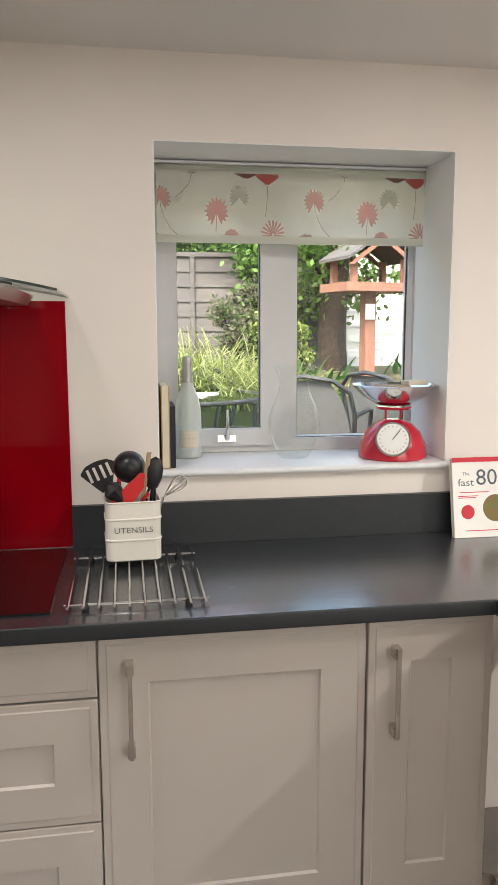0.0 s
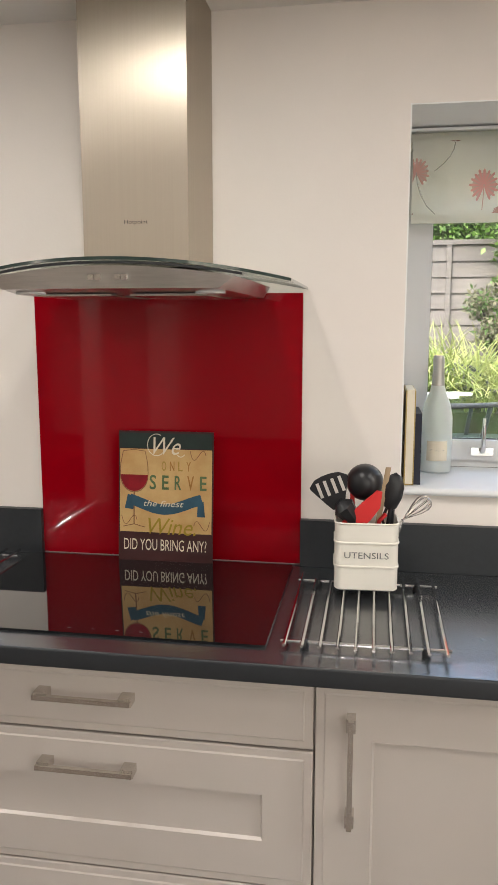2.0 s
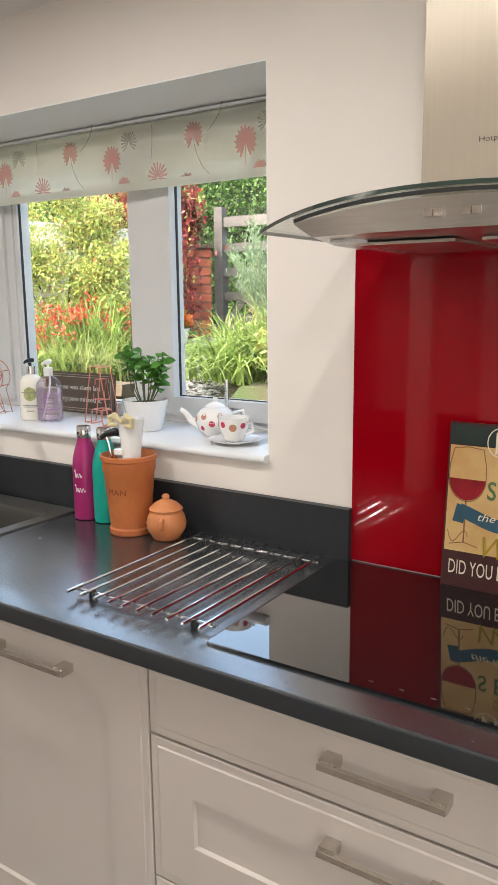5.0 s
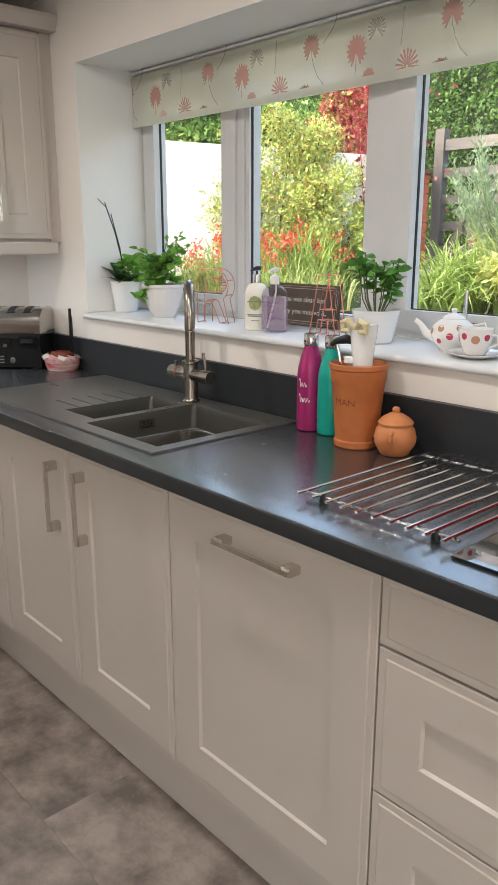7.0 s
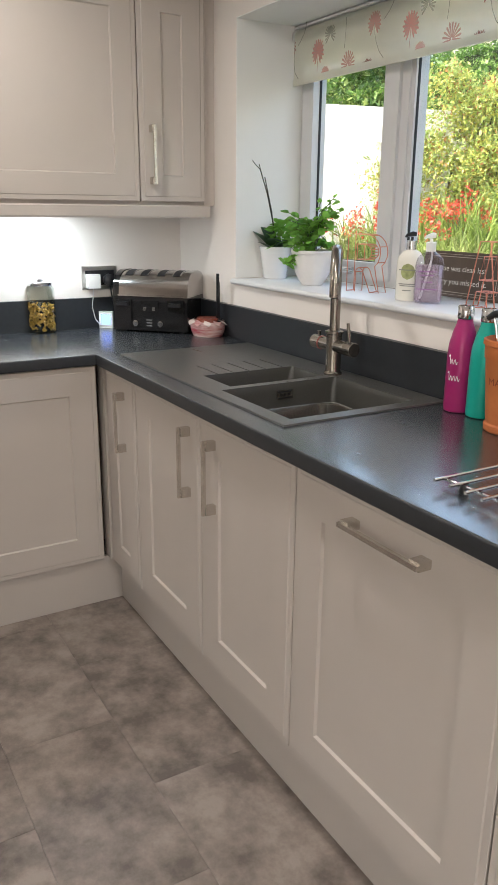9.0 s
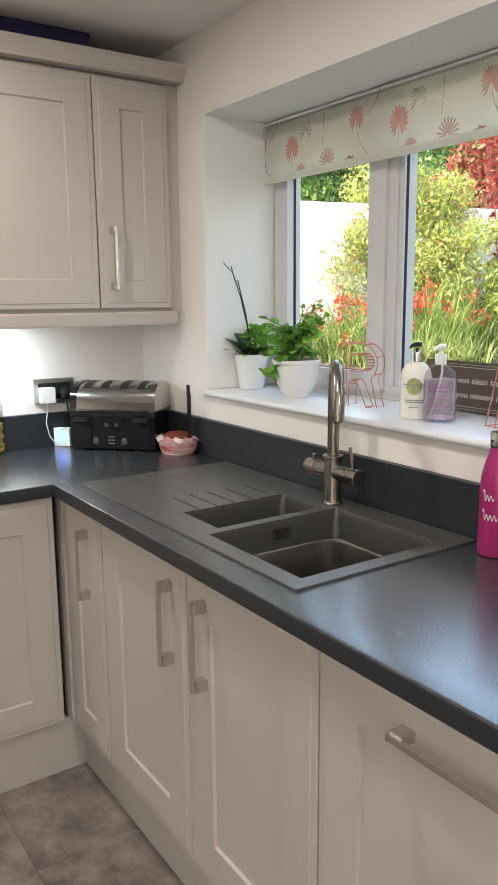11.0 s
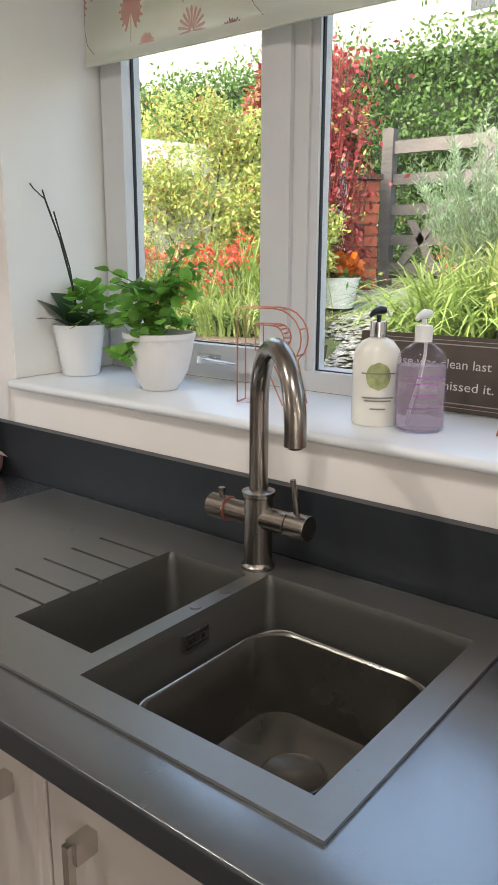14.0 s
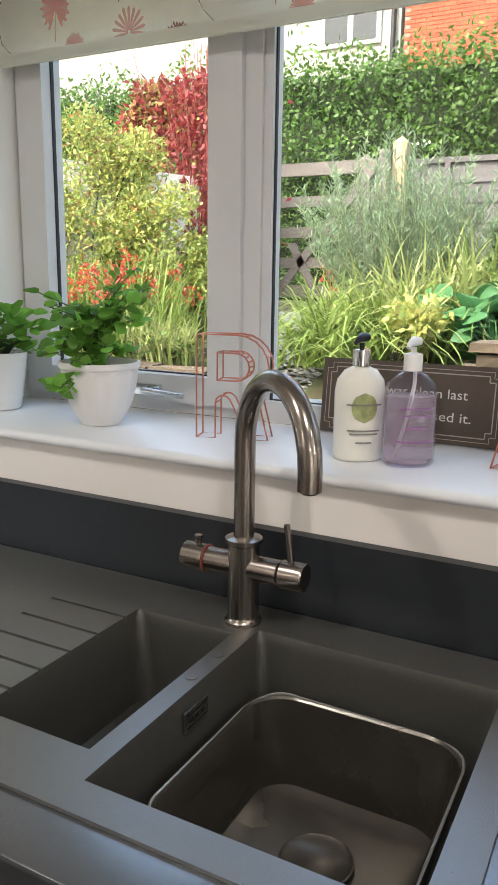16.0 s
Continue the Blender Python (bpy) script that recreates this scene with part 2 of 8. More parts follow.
def rect_ring(bm, x0, x1, z0, z1, y):
    return [bm.verts.new(p) for p in ((x0, y, z0), (x1, y, z0), (x1, y, z1), (x0, y, z1))]

# ---- the room ----
CEIL = 2.245
FLOOR = -0.03
W1 = (-2.325, -0.545, 1.108, 2.005)
W2 = (0.612, 1.472, 1.103, 2.020)
FR = 0.285  # the room side of the window frames


def wall_with_holes(name, x0, x1, z0, z1, y0, y1, holes, material):
    bm = bmesh.new()
    xs = sorted({x0, x1, *(h[0] for h in holes), *(h[1] for h in holes)})
    for a, b in zip(xs, xs[1:]):
        inside = [h for h in holes if h[0] <= a and b <= h[1]]
        if not inside:
            add_box(bm, a, b, y0, y1, z0, z1)
        else:
            h = inside[0]
            add_box(bm, a, b, y0, y1, z0, h[2])
            add_box(bm, a, b, y0, y1, h[3], z1)
    bmesh.ops.remove_doubles(bm, verts=bm.verts, dist=1e-5)
    return part(name, bm, material, kind="structure")


wall_with_holes("wall_window", -2.80, 4.6, -0.5, CEIL, 0.0, 0.36, [W1, W2], M["wall"])
part("wall_side", box(-3.0, -2.80, -4.2, 0.36, -0.5, CEIL), M["wall"], kind="structure")
# unseen, made-up openings and dark space behind; posts between reflect in the splashback
BACK = [(-2.6, -1.87), (-1.69, -1.29), (-1.05, 0.2), (1.2, 3.6)]
wall_with_holes("wall_back", -3.0, 4.8, -0.5, CEIL, -4.4, -4.2, [(a, b, -0.03, 2.0) for a, b in BACK], M["wall"])
part("wall_hall", box(-3.0, 0.6, -5.6, -5.5, -0.5, CEIL), M["wall"], kind="structure")
part("wall_hall", box(0.6, 0.7, -5.6, -4.401, -0.5, CEIL), M["wall"], kind="structure")
part("wall_hall", box(-3.1, -3.0, -5.6, -4.401, -0.5, CEIL), M["wall"], kind="structure")
part("ceiling_hall", box(-3.0, 0.6, -5.5, -4.401, CEIL, CEIL + 0.1), M["ceiling"], kind="structure")
part("floor_hall", box(-3.0, 0.6, -5.5, -4.401, -0.2, FLOOR - 0.003), M["grout"], kind="structure")
part("wall_far", box(4.6, 4.8, -4.2, 0.36, -0.5, CEIL), M["wall"], kind="structure")
part("ceiling", box(-3.0, 4.8, -4.4, 0.36, CEIL, CEIL + 0.2), M["ceiling"], kind="structure")
part("floor", box(-3.0, 4.8, -4.4, 0.36, -0.2, FLOOR - 0.003), M["grout"], kind="structure")


# white painted linings of the two window openings
def lining(name, w):
    x0, x1, z0, z1 = w
    t = 0.003
    part(name, box(x0, x0 + t, 0.001, FR, z0 + 0.024, z1 - t), M["reveal"], kind="structure")
    part(name, box(x1 - t, x1, 0.001, FR, z0 + 0.024, z1 - t), M["reveal"], kind="structure")
    part(name, box(x0, x1, 0.001, FR, z1 - t, z1), M["reveal"], kind="structure")


lining("window_lining", W1)
lining("window_lining", W2)


def sill_board(w, top):
    x0, x1 = w[0] + 0.001, w[1] - 0.001
    out = [(FR, top - 0.020), (FR, top), (-0.012, top)]
    for k in range(1, 6):
        a = radians(90 + 180 * k / 6)
        out.append((-0.012 + 0.010 * math.cos(a), top - 0.010 + 0.010 * math.sin(a)))
    out.append((-0.012, top - 0.020))
    bm = prism(out, x0, x1, axis="x")
    return part("window_sill", bm, M["upvc"], smooth=True, kind="structure")


sill_board(W1, 1.130)
sill_board(W2, 1.124)


def frame_bars(bm, x0, x1, z0, z1, y0, y1, wide, foot=None):
    foot = foot or wide
    add_box(bm, x0, x0 + wide, y0, y1, z0, z1)
    add_box(bm, x1 - wide, x1, y0, y1, z0, z1)
    add_box(bm, x0 + wide, x1 - wide, y0, y1, z0, z0 + foot)
    add_box(bm, x0 + wide, x1 - wide, y0, y1, z1 - wide, z1)


def sash(parent, x0, x1, z0, z1, y0, opening=True, wide=0.07):
    """A pane; an opening one has a proud sash round it."""
    if opening:
        bm = bmesh.new()
        frame_bars(bm, x0, x1, z0, z1, y0 - 0.012, y0 + 0.045, wide, 0.055)
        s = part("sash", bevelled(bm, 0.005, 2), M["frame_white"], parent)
        g = (x0 + wide, x1 - wide, z0 + 0.055, z1 - wide)
        bm = bmesh.new()
        add_box(bm, x0 - 0.005, x0 - 0.0005, y0 - 0.004, y0 + 0.02, z0, z1)
        part("gasket", bm, M["seal"], s, "black rubber gasket beside the sash")
    else:
        bm = bmesh.new()
        frame_bars(bm, x0, x1, z0, z1, y0 + 0.008, y0 + 0.045, 0.018)
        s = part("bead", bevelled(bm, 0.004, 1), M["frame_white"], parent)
        g = (x0 + 0.018, x1 - 0.018, z0 + 0.018, z1 - 0.018)
    bm = bmesh.new()
    frame_bars(bm, g[0] - 0.001, g[1] + 0.001, g[2] - 0.001, g[3] + 0.001, y0 + 0.0155, y0 + 0.0240, 0.0035)
    part("seal", bm, M["seal"], s)
    pane = part("pane", box(g[0], g[1], y0 + 0.018, y0 + 0.022, g[2], g[3]), M["glass"], s)
    pane.visible_shadow = False
    return g


def window(name, w, base, sashes, label):
    x0, x1, z1 = w[0], w[1], w[3]
    root = thing(name, ((x0 + x1) / 2, FR, base), label=label, kind="structure")
    ox, oy, oz = root.location
    bm = bmesh.new()
    y0, y1 = 0.0, 0.075
    X = lambda v: v - ox
    Z = lambda v: v - oz
    add_box(bm, X(x0), X(x1), y0, y1, 0, Z(base + 0.04))
    add_box(bm, X(x0), X(x1), y0, y1, Z(z1 - 0.04), Z(z1))
    edges = [x0]
    for a, b, *_ in sashes:
        edges += [a, b]
    edges.append(x1)
    for a, b in zip(edges[::2], edges[1::2]):
        if b - a > 0.002:
            add_box(bm, X(a), X(b), y0, y1, Z(base + 0.04), Z(z1 - 0.04))
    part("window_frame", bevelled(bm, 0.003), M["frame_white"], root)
    for a, b, opening in sashes:
        sash(root, X(a), X(b), Z(base + 0.021), Z(z1 - 0.03), 0.0, opening)
    return root


win1 = window("window_1", W1, 1.131, [(-2.314, -1.779, True), (-1.744, -1.209, False), (-1.120, -0.553, True)],
              "white plastic triple casement window with a blind over its top")
win2 = window("window_2", W2, 1.125, [(0.620, 1.026, True), (1.059, 1.466, False)], "white plastic double casement window above the worktop")

# ---- fitted units ----
YD = -0.566  # front of the doors under the window wall
XD = -2.236  # front of the doors on the side wall
TOP, UNDER = 0.91, 0.872


def door_mesh(w, h, margin=0.095, panel=True, slab_lines=False):
    """A shaker front, w wide and h high, centred on x, from z = 0, face at y = 0, towards -y."""
    bm = bmesh.new()
    x0, x1, z0, z1 = -w / 2, w / 2, 0.0, h
    back = rect_ring(bm, x0, x1, z0, z1, 0.02)
    a = rect_ring(bm, x0, x1, z0, z1, 0.004)
    b = rect_ring(bm, x0 + 0.002, x1 - 0.002, z0 + 0.002, z1 - 0.002, 0.002)
    m = 0.016
    c = rect_ring(bm, x0 + m, x1 - m, z0 + m, z1 - m, 0.002)
    d = rect_ring(bm, x0 + m + 0.003, x1 - m - 0.003, z0 + m + 0.003, z1 - m - 0.003, 0.0)
    bm.faces.new(back)
    bridge(bm, back, a)
    bridge(bm, a, b)
    bridge(bm, b, c)
    bridge(bm, c, d)
    if panel:
        e = rect_ring(bm, x0 + margin, x1 - margin, z0 + margin, z1 - margin, 0.0)
        k = 0.004
        f = rect_ring(bm, x0 + margin + k, x1 - margin - k, z0 + margin + k, z1 - margin - k, 0.0065)
        bridge(bm, d, e)
        bridge(bm, e, f)
        bm.faces.new(f)
    else:
        bm.faces.new(d)
    return bm


def handle_mesh(length, upright):
    """A bar handle with wedge feet, centred on the origin, standing off towards -y."""
    bm = bmesh.new()
    h = length / 2
    def put(u0, u1, v, y0, y1):
        if upright:
            add_box(bm, -v, v, y0, y1, u0, u1)
        else:
            add_box(bm, u0, u1, y0, y1, -v, v)
    put(-h, h, 0.0048, -0.036, -0.027)
    for s in (-1, 1):
        u0, u1 = sorted((s * h, s * (h - 0.026)))
        put(u0 + 0.0005, u1 - 0.0005, 0.0085, -0.028, 0.001)
    return bevelled(bm, 0.0022, 2)


def front(unit, x, z0, w, h, margin=0.095, handle=None, panel=True, kind="door"):
    """A door or drawer on a unit; handle: (x offset, z, upright, length)."""
    d = part(kind, door_mesh(w - 0.004, h, margin, panel), M["cab"], unit, loc=(x, 0, z0))
    if handle:
        part("handle", handle_mesh(handle[3], handle[2]), M["nickel"], d, "brushed nickel bar handle", smooth=True, loc=(handle[0], 0, handle[1] - z0))
    return d


def carcass(unit, w, z0=0.15, z1=UNDER, depth=0.54):
    bm = bmesh.new()
    add_box(bm, -w / 2 + 0.0005, w / 2 - 0.0005, 0.022, depth, z0, z1 - 0.001)
    part("body", bm, M["cab"], unit, "painted cabinet carcass")


def unit(name, x, w, label, group="fitted base units", y=YD, rz=0.0, category="kitchen cabinet", loc=None):
    return thing(name, loc or (x, y, 0), rz, label=label, category=category, group=group)


cream = "cream-grey painted shaker"
u = unit("drawer_cabinet", 0, 0.9, "wide " + cream + " cabinet with three drawers under the black hob")
carcass(u, 0.9)
front(u, 0, 0.733, 0.9, 0.133, panel=False, handle=(0.008, 0.812, False, 0.196), kind="drawer")
front(u, 0, 0.441, 0.9, 0.287, 0.095, handle=(0.008, 0.666, False, 0.196), kind="drawer")
front(u, 0, 0.151, 0.9, 0.287, 0.095, handle=(0, 0.375, False, 0.196), kind="drawer")

u = unit("dishwasher_cabinet", -0.75, 0.6, cream + " dishwasher front with one bar handle across its top", category="kitchen cabinet")
carcass(u, 0.6)
front(u, 0, 0.151, 0.6, 0.715, 0.098, handle=(0.006, 0.806, False, 0.22))

u = unit("sink_cabinet", -1.5, 0.9, cream + " sink cabinet with two doors")
bm = bmesh.new()
add_box(bm, -0.4495, 0.4495, 0.022, 0.54, 0.15, 0.60)
part("body", bm, M["cab"], u, "painted cabinet carcass")
front(u, -0.225, 0.151, 0.45, 0.715, 0.098, handle=(0.157, 0.717, True, 0.20))
front(u, 0.225, 0.151, 0.45, 0.715, 0.098, handle=(-0.146, 0.717, True, 0.20))

u = unit("corner_cabinet", -2.085, 0.27, "narrow " + cream + " corner cabinet with one door")
carcass(u, 0.27)
front(u, 0, 0.151, 0.265, 0.715, 0.085, handle=(0.038, 0.712, True, 0.20))

u = unit("door_cabinet", 0.75, 0.6, cream + " cabinet with one door beside the drawers")
carcass(u, 0.6)
front(u, 0, 0.151, 0.6, 0.715, 0.105, handle=(-0.232, 0.708, True, 0.215))

u = unit("narrow_cabinet", 1.205, 0.31, "narrow " + cream + " cabinet with one door in the corner")
carcass(u, 0.31)
front(u, 0, 0.151, 0.306, 0.715, 0.10, handle=(-0.09, 0.70, True, 0.215))

# the run on the side wall, doors facing +x
for k, yc in enumerate((-0.888, -1.488, -2.088)):
    u = unit("base_cabinet", 0, 0.6, cream + " base cabinet on the short run of the corner", loc=(XD, yc, 0), rz=90)
    carcass(u, 0.6)
    front(u, 0, 0.151, 0.6, 0.715, 0.095)
# the run on the other side, doors facing -x
for k, yc in enumerate((-0.90, -1.50)):
    u = unit("base_cabinet", 0, 0.6, cream + " base cabinet of the return run", loc=(1.372, yc, 0), rz=-90)
    carcass(u, 0.6)
    front(u, 0, 0.151, 0.6, 0.715, 0.095)

part("plinth", box(-2.262, 1.412, -0.518, -0.508, FLOOR, 0.1495, 0.001), M["cab"], kind="structure")
part("plinth", box(-2.275, -2.2625, -2.41, -0.508, FLOOR, 0.1495, 0.001), M["cab"], kind="structure")
part("plinth", box(1.4125, 1.425, -1.80, -0.508, FLOOR, 0.1495, 0.001), M["cab"], kind="structure")
part("corner_post", box(-2.285, -2.2235, -0.570, -0.548, 0.152, 0.866, 0.002), M["cab"], kind="structure")

# worktops, with the opening for the sink
SX0, SX1, SY0, SY1 = -2.165, -1.162, -0.526, -0.034
YF = -0.594


def union_slab(rects, z0, z1, r=0.003):
    """Rectangles that share edges, as one slab with no inner faces."""
    xs = sorted({v for q in rects for v in q[:2]})
    ys = sorted({v for q in rects for v in q[2:]})
    full = lambda i, j: 0 <= i < len(xs) - 1 and 0 <= j < len(ys) - 1 and any(q[0] <= xs[i] and xs[i + 1] <= q[1] and q[2] <= ys[j] and ys[j + 1] <= q[3] for q in rects)
    bm = bmesh.new()
    vs = {}
    def v(i, j, z):
        if (i, j, z) not in vs:
            vs[i, j, z] = bm.verts.new((xs[i], ys[j], z))
        return vs[i, j, z]
    for i in range(len(xs) - 1):
        for j in range(len(ys) - 1):
            if full(i, j):
                bm.faces.new((v(i, j, z1), v(i + 1, j, z1), v(i + 1, j + 1, z1), v(i, j + 1, z1)))
                bm.faces.new((v(i, j, z0), v(i, j + 1, z0), v(i + 1, j + 1, z0), v(i + 1, j, z0)))
                for di, dj, a, b in ((-1, 0, (0, 0), (0, 1)), (1, 0, (1, 0), (1, 1)), (0, -1, (0, 0), (1, 0)), (0, 1, (0, 1), (1, 1))):
                    if not full(i + di, j + dj):
                        p, q = (i + a[0], j + a[1]), (i + b[0], j + b[1])
                        bm.faces.new((v(*p, z0), v(*q, z0), v(*q, z1), v(*p, z1)))
    bmesh.ops.recalc_face_normals(bm, faces=bm.faces)
    return bevelled(bm, r, 3, 60)


hx0, hx1, hy0, hy1 = SX0 + 0.01, SX1 - 0.01, SY0 + 0.01, SY1 - 0.01
rects = [(-2.799, -2.214, -2.43, YF), (-2.799, hx0, YF, -0.001), (hx0, hx1, YF, hy0), (hx0, hx1, hy1, -0.001), (hx1, 1.342, YF, -0.001), (1.342, 1.95, YF, -0.001), (1.342, 1.95, -1.83, YF)]
slab = union_slab(rects, UNDER, TOP, 0.005)
slab.normal_update()
for f in slab.faces:
    f.material_index = 0 if abs(f.normal.z) > 0.8 else 1
part("worktop", slab, [M["top"], M["top_edge"]], label="slate-grey laminate kitchen worktop on the cream cabinets", category="worktop", smooth=True)

# upstands
def upstand(x0, x1, y0, y1):
    return part("upstand", box(x0, x1, y0, y1, TOP + 0.0005, 1.031, 0.0025, 2), M["upstand"], kind="structure")


upstand(-2.779, -0.324, -0.0205, -0.0005)
upstand(0.369, 1.95, -0.0205, -0.0005)
upstand(-2.7995, -2.7795, -2.43, -0.0005)


# ---- writing ----
def text_mesh(body, height, width=None, depth=0.0006, shear=0.0, bold=0.0):
    """Words as a mesh in the x,z plane, facing -y, centred on the origin; height: of the capitals."""
    cu = bpy.data.curves.new("words", "FONT")
    cu.body, cu.size, cu.extrude, cu.shear, cu.offset = body, 1.0, 0.0, shear, bold
    cu.resolution_u = 3
    tmp = bpy.data.objects.new("words", cu)
    me = bpy.data.meshes.new_from_object(tmp)
    bpy.data.objects.remove(tmp)
    bm = bmesh.new()
    bm.from_mesh(me)
    bpy.data.meshes.remove(me)
    xs = [v.co.x for v in bm.verts]
    k = height / 0.72
    kx = width / (max(xs) - min(xs)) if width else k
    mid = (max(xs) + min(xs)) / 2
    for v in bm.verts:
        v.co = Vector(((v.co.x - mid) * kx, -depth, (v.co.y - 0.36) * k))
    return bm


def words(name, body, height, material, parent, at, width=None, rz=0.0, shear=0.0, bold=0.0, label=""):
    ob = part(name, text_mesh(body, height, width, shear=shear, bold=bold), material, parent, label)
    ob.location = at
    if rz:
        ob.rotation_euler = (0, 0, radians(rz))
    return ob


def disc_face(bm, cx, cz, rx, rz, y, seg=24, a0=0, a1=360, mi=0):
    full = a1 - a0 >= 360
    n = seg if full else seg + 1
    vs = [bm.verts.new((cx + rx * math.cos(radians(a0 + (a1 - a0) * k / seg)), y, cz + rz * math.sin(radians(a0 + (a1 - a0) * k / seg)))) for k in range(n)]
    f = bm.faces.new(vs)
    f.material_index = mi
    return f


def flat(points, y, bm=None, mi=0):
    bm = bm or bmesh.new()
    f = bm.faces.new([bm.verts.new((x, y, z)) for x, z in points])
    f.material_index = mi
    return bm


def ribbon(points, wide, y, bm=None, mi=0):
    """A flat painted stroke along points in the x,z plane."""
    bm = bm or bmesh.new()
    ws = wide if isinstance(wide, (list, tuple)) else [wide] * len(points)
    prev = None
    for i, (x, z) in enumerate(points):
        x0, z0 = points[max(i - 1, 0)]
        x1, z1 = points[min(i + 1, len(points) - 1)]
        d = Vector((x1 - x0, z1 - z0)).normalized()
        n = Vector((-d.y, d.x)) * ws[i] / 2
        cur = (bm.verts.new((x + n.x, y, z + n.y)), bm.verts.new((x - n.x, y, z - n.y)))
        if prev:
            f = bm.faces.new((prev[0], prev[1], cur[1], cur[0]))
            f.material_index = mi
        prev = cur
    return bm


# ---- splashback, hob, hood ----
t = thing("splashback", (0.0225, -0.006, 0.913), label="glossy red glass splashback behind the black hob", category="splashback")
part("glass_panel", box(-0.3465, 0.3465, 0.0005, 0.0055, 0, 0.681, 0.0012), M["red_glass"], t)

t = thing("hob", (0.0, -0.28, TOP), label="black glass induction hob set in the slate worktop", category="hob")
part("glass_top", prism(rounded(-0.349, 0.352, -0.244, 0.252, 0.006), 0.0005, 0.0055), M["black_glass"], t)
M["print"] = mat("grey_print", (0.18, 0.18, 0.18), 0.5)
for x in (-0.10, -0.05, 0.0, 0.05, 0.10):
    part("control_mark", box(x - 0.004, x + 0.004, -0.222, -0.2208, 0.0056, 0.0058), M["print"], t)

HX = 0.028
t = thing("cooker_hood", (HX, 0, 1.575), label="brushed steel chimney cooker hood with a curved glass canopy", category="cooker hood")
part("chimney", box(-0.1175, 0.1175, -0.252, -0.0008, 0.066, CEIL - 1.5755, 0.0015), M["steel"], t, "brushed steel chimney")
words("maker_mark", "Hotpoint", 0.0085, M["black_plastic"], t, (0.002, -0.2522, 0.162), width=0.052)
# body under the glass: flat bottom, arched top
bm = bmesh.new()
n = 16
rows = []
for y, half, lo in ((-0.462, 0.252, 0.012), (-0.30, 0.262, 0.006), (-0.02, 0.262, 0.006)):
    row = []
    for k in range(n + 1):
        u = -1 + 2 * k / n
        x = u * half
        row.append((x, y + 0.02 * u * u if y < -0.4 else y, 0.055 - 0.33 * x * x))
    rows.append((row, lo, half))
tops = [[bm.verts.new(p) for p in row] for row, lo, half in rows]
bots = [[bm.verts.new((p[0] * (0.87 if i == 0 else 0.94), p[1] + (0.004 if i == 0 else 0), lo)) for p in row] for i, (row, lo, half) in enumerate(rows)]
for i in range(2):
    for k in range(n):
        bm.faces.new((tops[i][k], tops[i][k + 1], tops[i + 1][k + 1], tops[i + 1][k]))
        bm.faces.new((bots[i][k], bots[i + 1][k], bots[i + 1][k + 1], bots[i][k + 1]))
    bm.faces.new((tops[i][0], tops[i + 1][0], bots[i + 1][0], bots[i][0]))
    bm.faces.new((tops[i][n], bots[i][n], bots[i + 1][n], tops[i + 1][n]))
for k in range(n):
    bm.faces.new((tops[0][k], bots[0][k], bots[0][k + 1], tops[0][k + 1]))
    bm.faces.new((tops[2][k], tops[2][k + 1], bots[2][k + 1], bots[2][k]))
part("body", bm, M["steel_h"], t, "brushed steel hood body", smooth=True)
for bx in (-0.03, -0.016, 0.023, 0.037):
    part("button", box(bx, bx + 0.012, -0.4665, -0.461, 0.028, 0.038, 0.001), M["nickel"], t, "small steel button")
for bx, bw in ((-0.10, 0.16), (0.10, 0.16)):
    part("grease_filter", box(bx - bw / 2, bx + bw / 2, -0.36, -0.08, 0.001, 0.0055, 0.001), M["nickel"], t)
for bx in (-0.19, 0.19):
    part("hood_lamp", lathe([(0.03, 0.0), (0.03, 0.005)], 20, centre=(bx, -0.37, 0.0045)), M["white_plastic"], t)
# canopy glass, arched across x, its front edge bowed
M["canopy_glass"] = clear_glass("canopy_glass", (0.86, 0.89, 0.87), gloss=1.0)
M["canopy_edge"] = mat("glass_edge", (0.02, 0.035, 0.03), 0.12, coat=0.6)
bm = bmesh.new()
n, TH = 28, 0.006
arch = lambda x: 0.064 - 0.30 * x * x
front_y = lambda u: -0.485 + 0.105 * abs(u) ** 2.4
grid = []
for k in range(n + 1):
    u = -1 + 2 * k / n
    x = 0.352 * u
    grid.append([bm.verts.new((x, y, arch(x) + dz)) for y in (front_y(u), -0.001) for dz in (0, TH)])
for a, b in zip(grid, grid[1:]):
    for q, mi in (((0, 2), 0), ((1, 3), 0), ((0, 1), 1), ((2, 3), 1)):
        f = bm.faces.new((a[q[0]], a[q[1]], b[q[1]], b[q[0]]))
        f.material_index = mi
for g in (grid[0], grid[-1]):
    f = bm.faces.new((g[0], g[1], g[3], g[2]))
    f.material_index = 1
part("glass_canopy", bm, [M["canopy_glass"], M["canopy_edge"]], t, "clear curved glass canopy with a dark polished edge", smooth=True)
bm = bmesh.new()
strip = []
for k in range(n + 1):
    u = -1 + 2 * k / n
    x = 0.262 * u
    strip.append([bm.verts.new((x, front_y(x / 0.352) + o, arch(x) + dz)) for o, dz in ((0.012, -0.006), (0.012, -0.001), (0.018, -0.001), (0.018, -0.006))])
for a, b in zip(strip, strip[1:]):
    for q in range(4):
        bm.faces.new((a[q], a[(q + 1) % 4], b[(q + 1) % 4], b[q]))
part("seal_strip", bm, M["seal"], t, "black rubber strip under the glass")

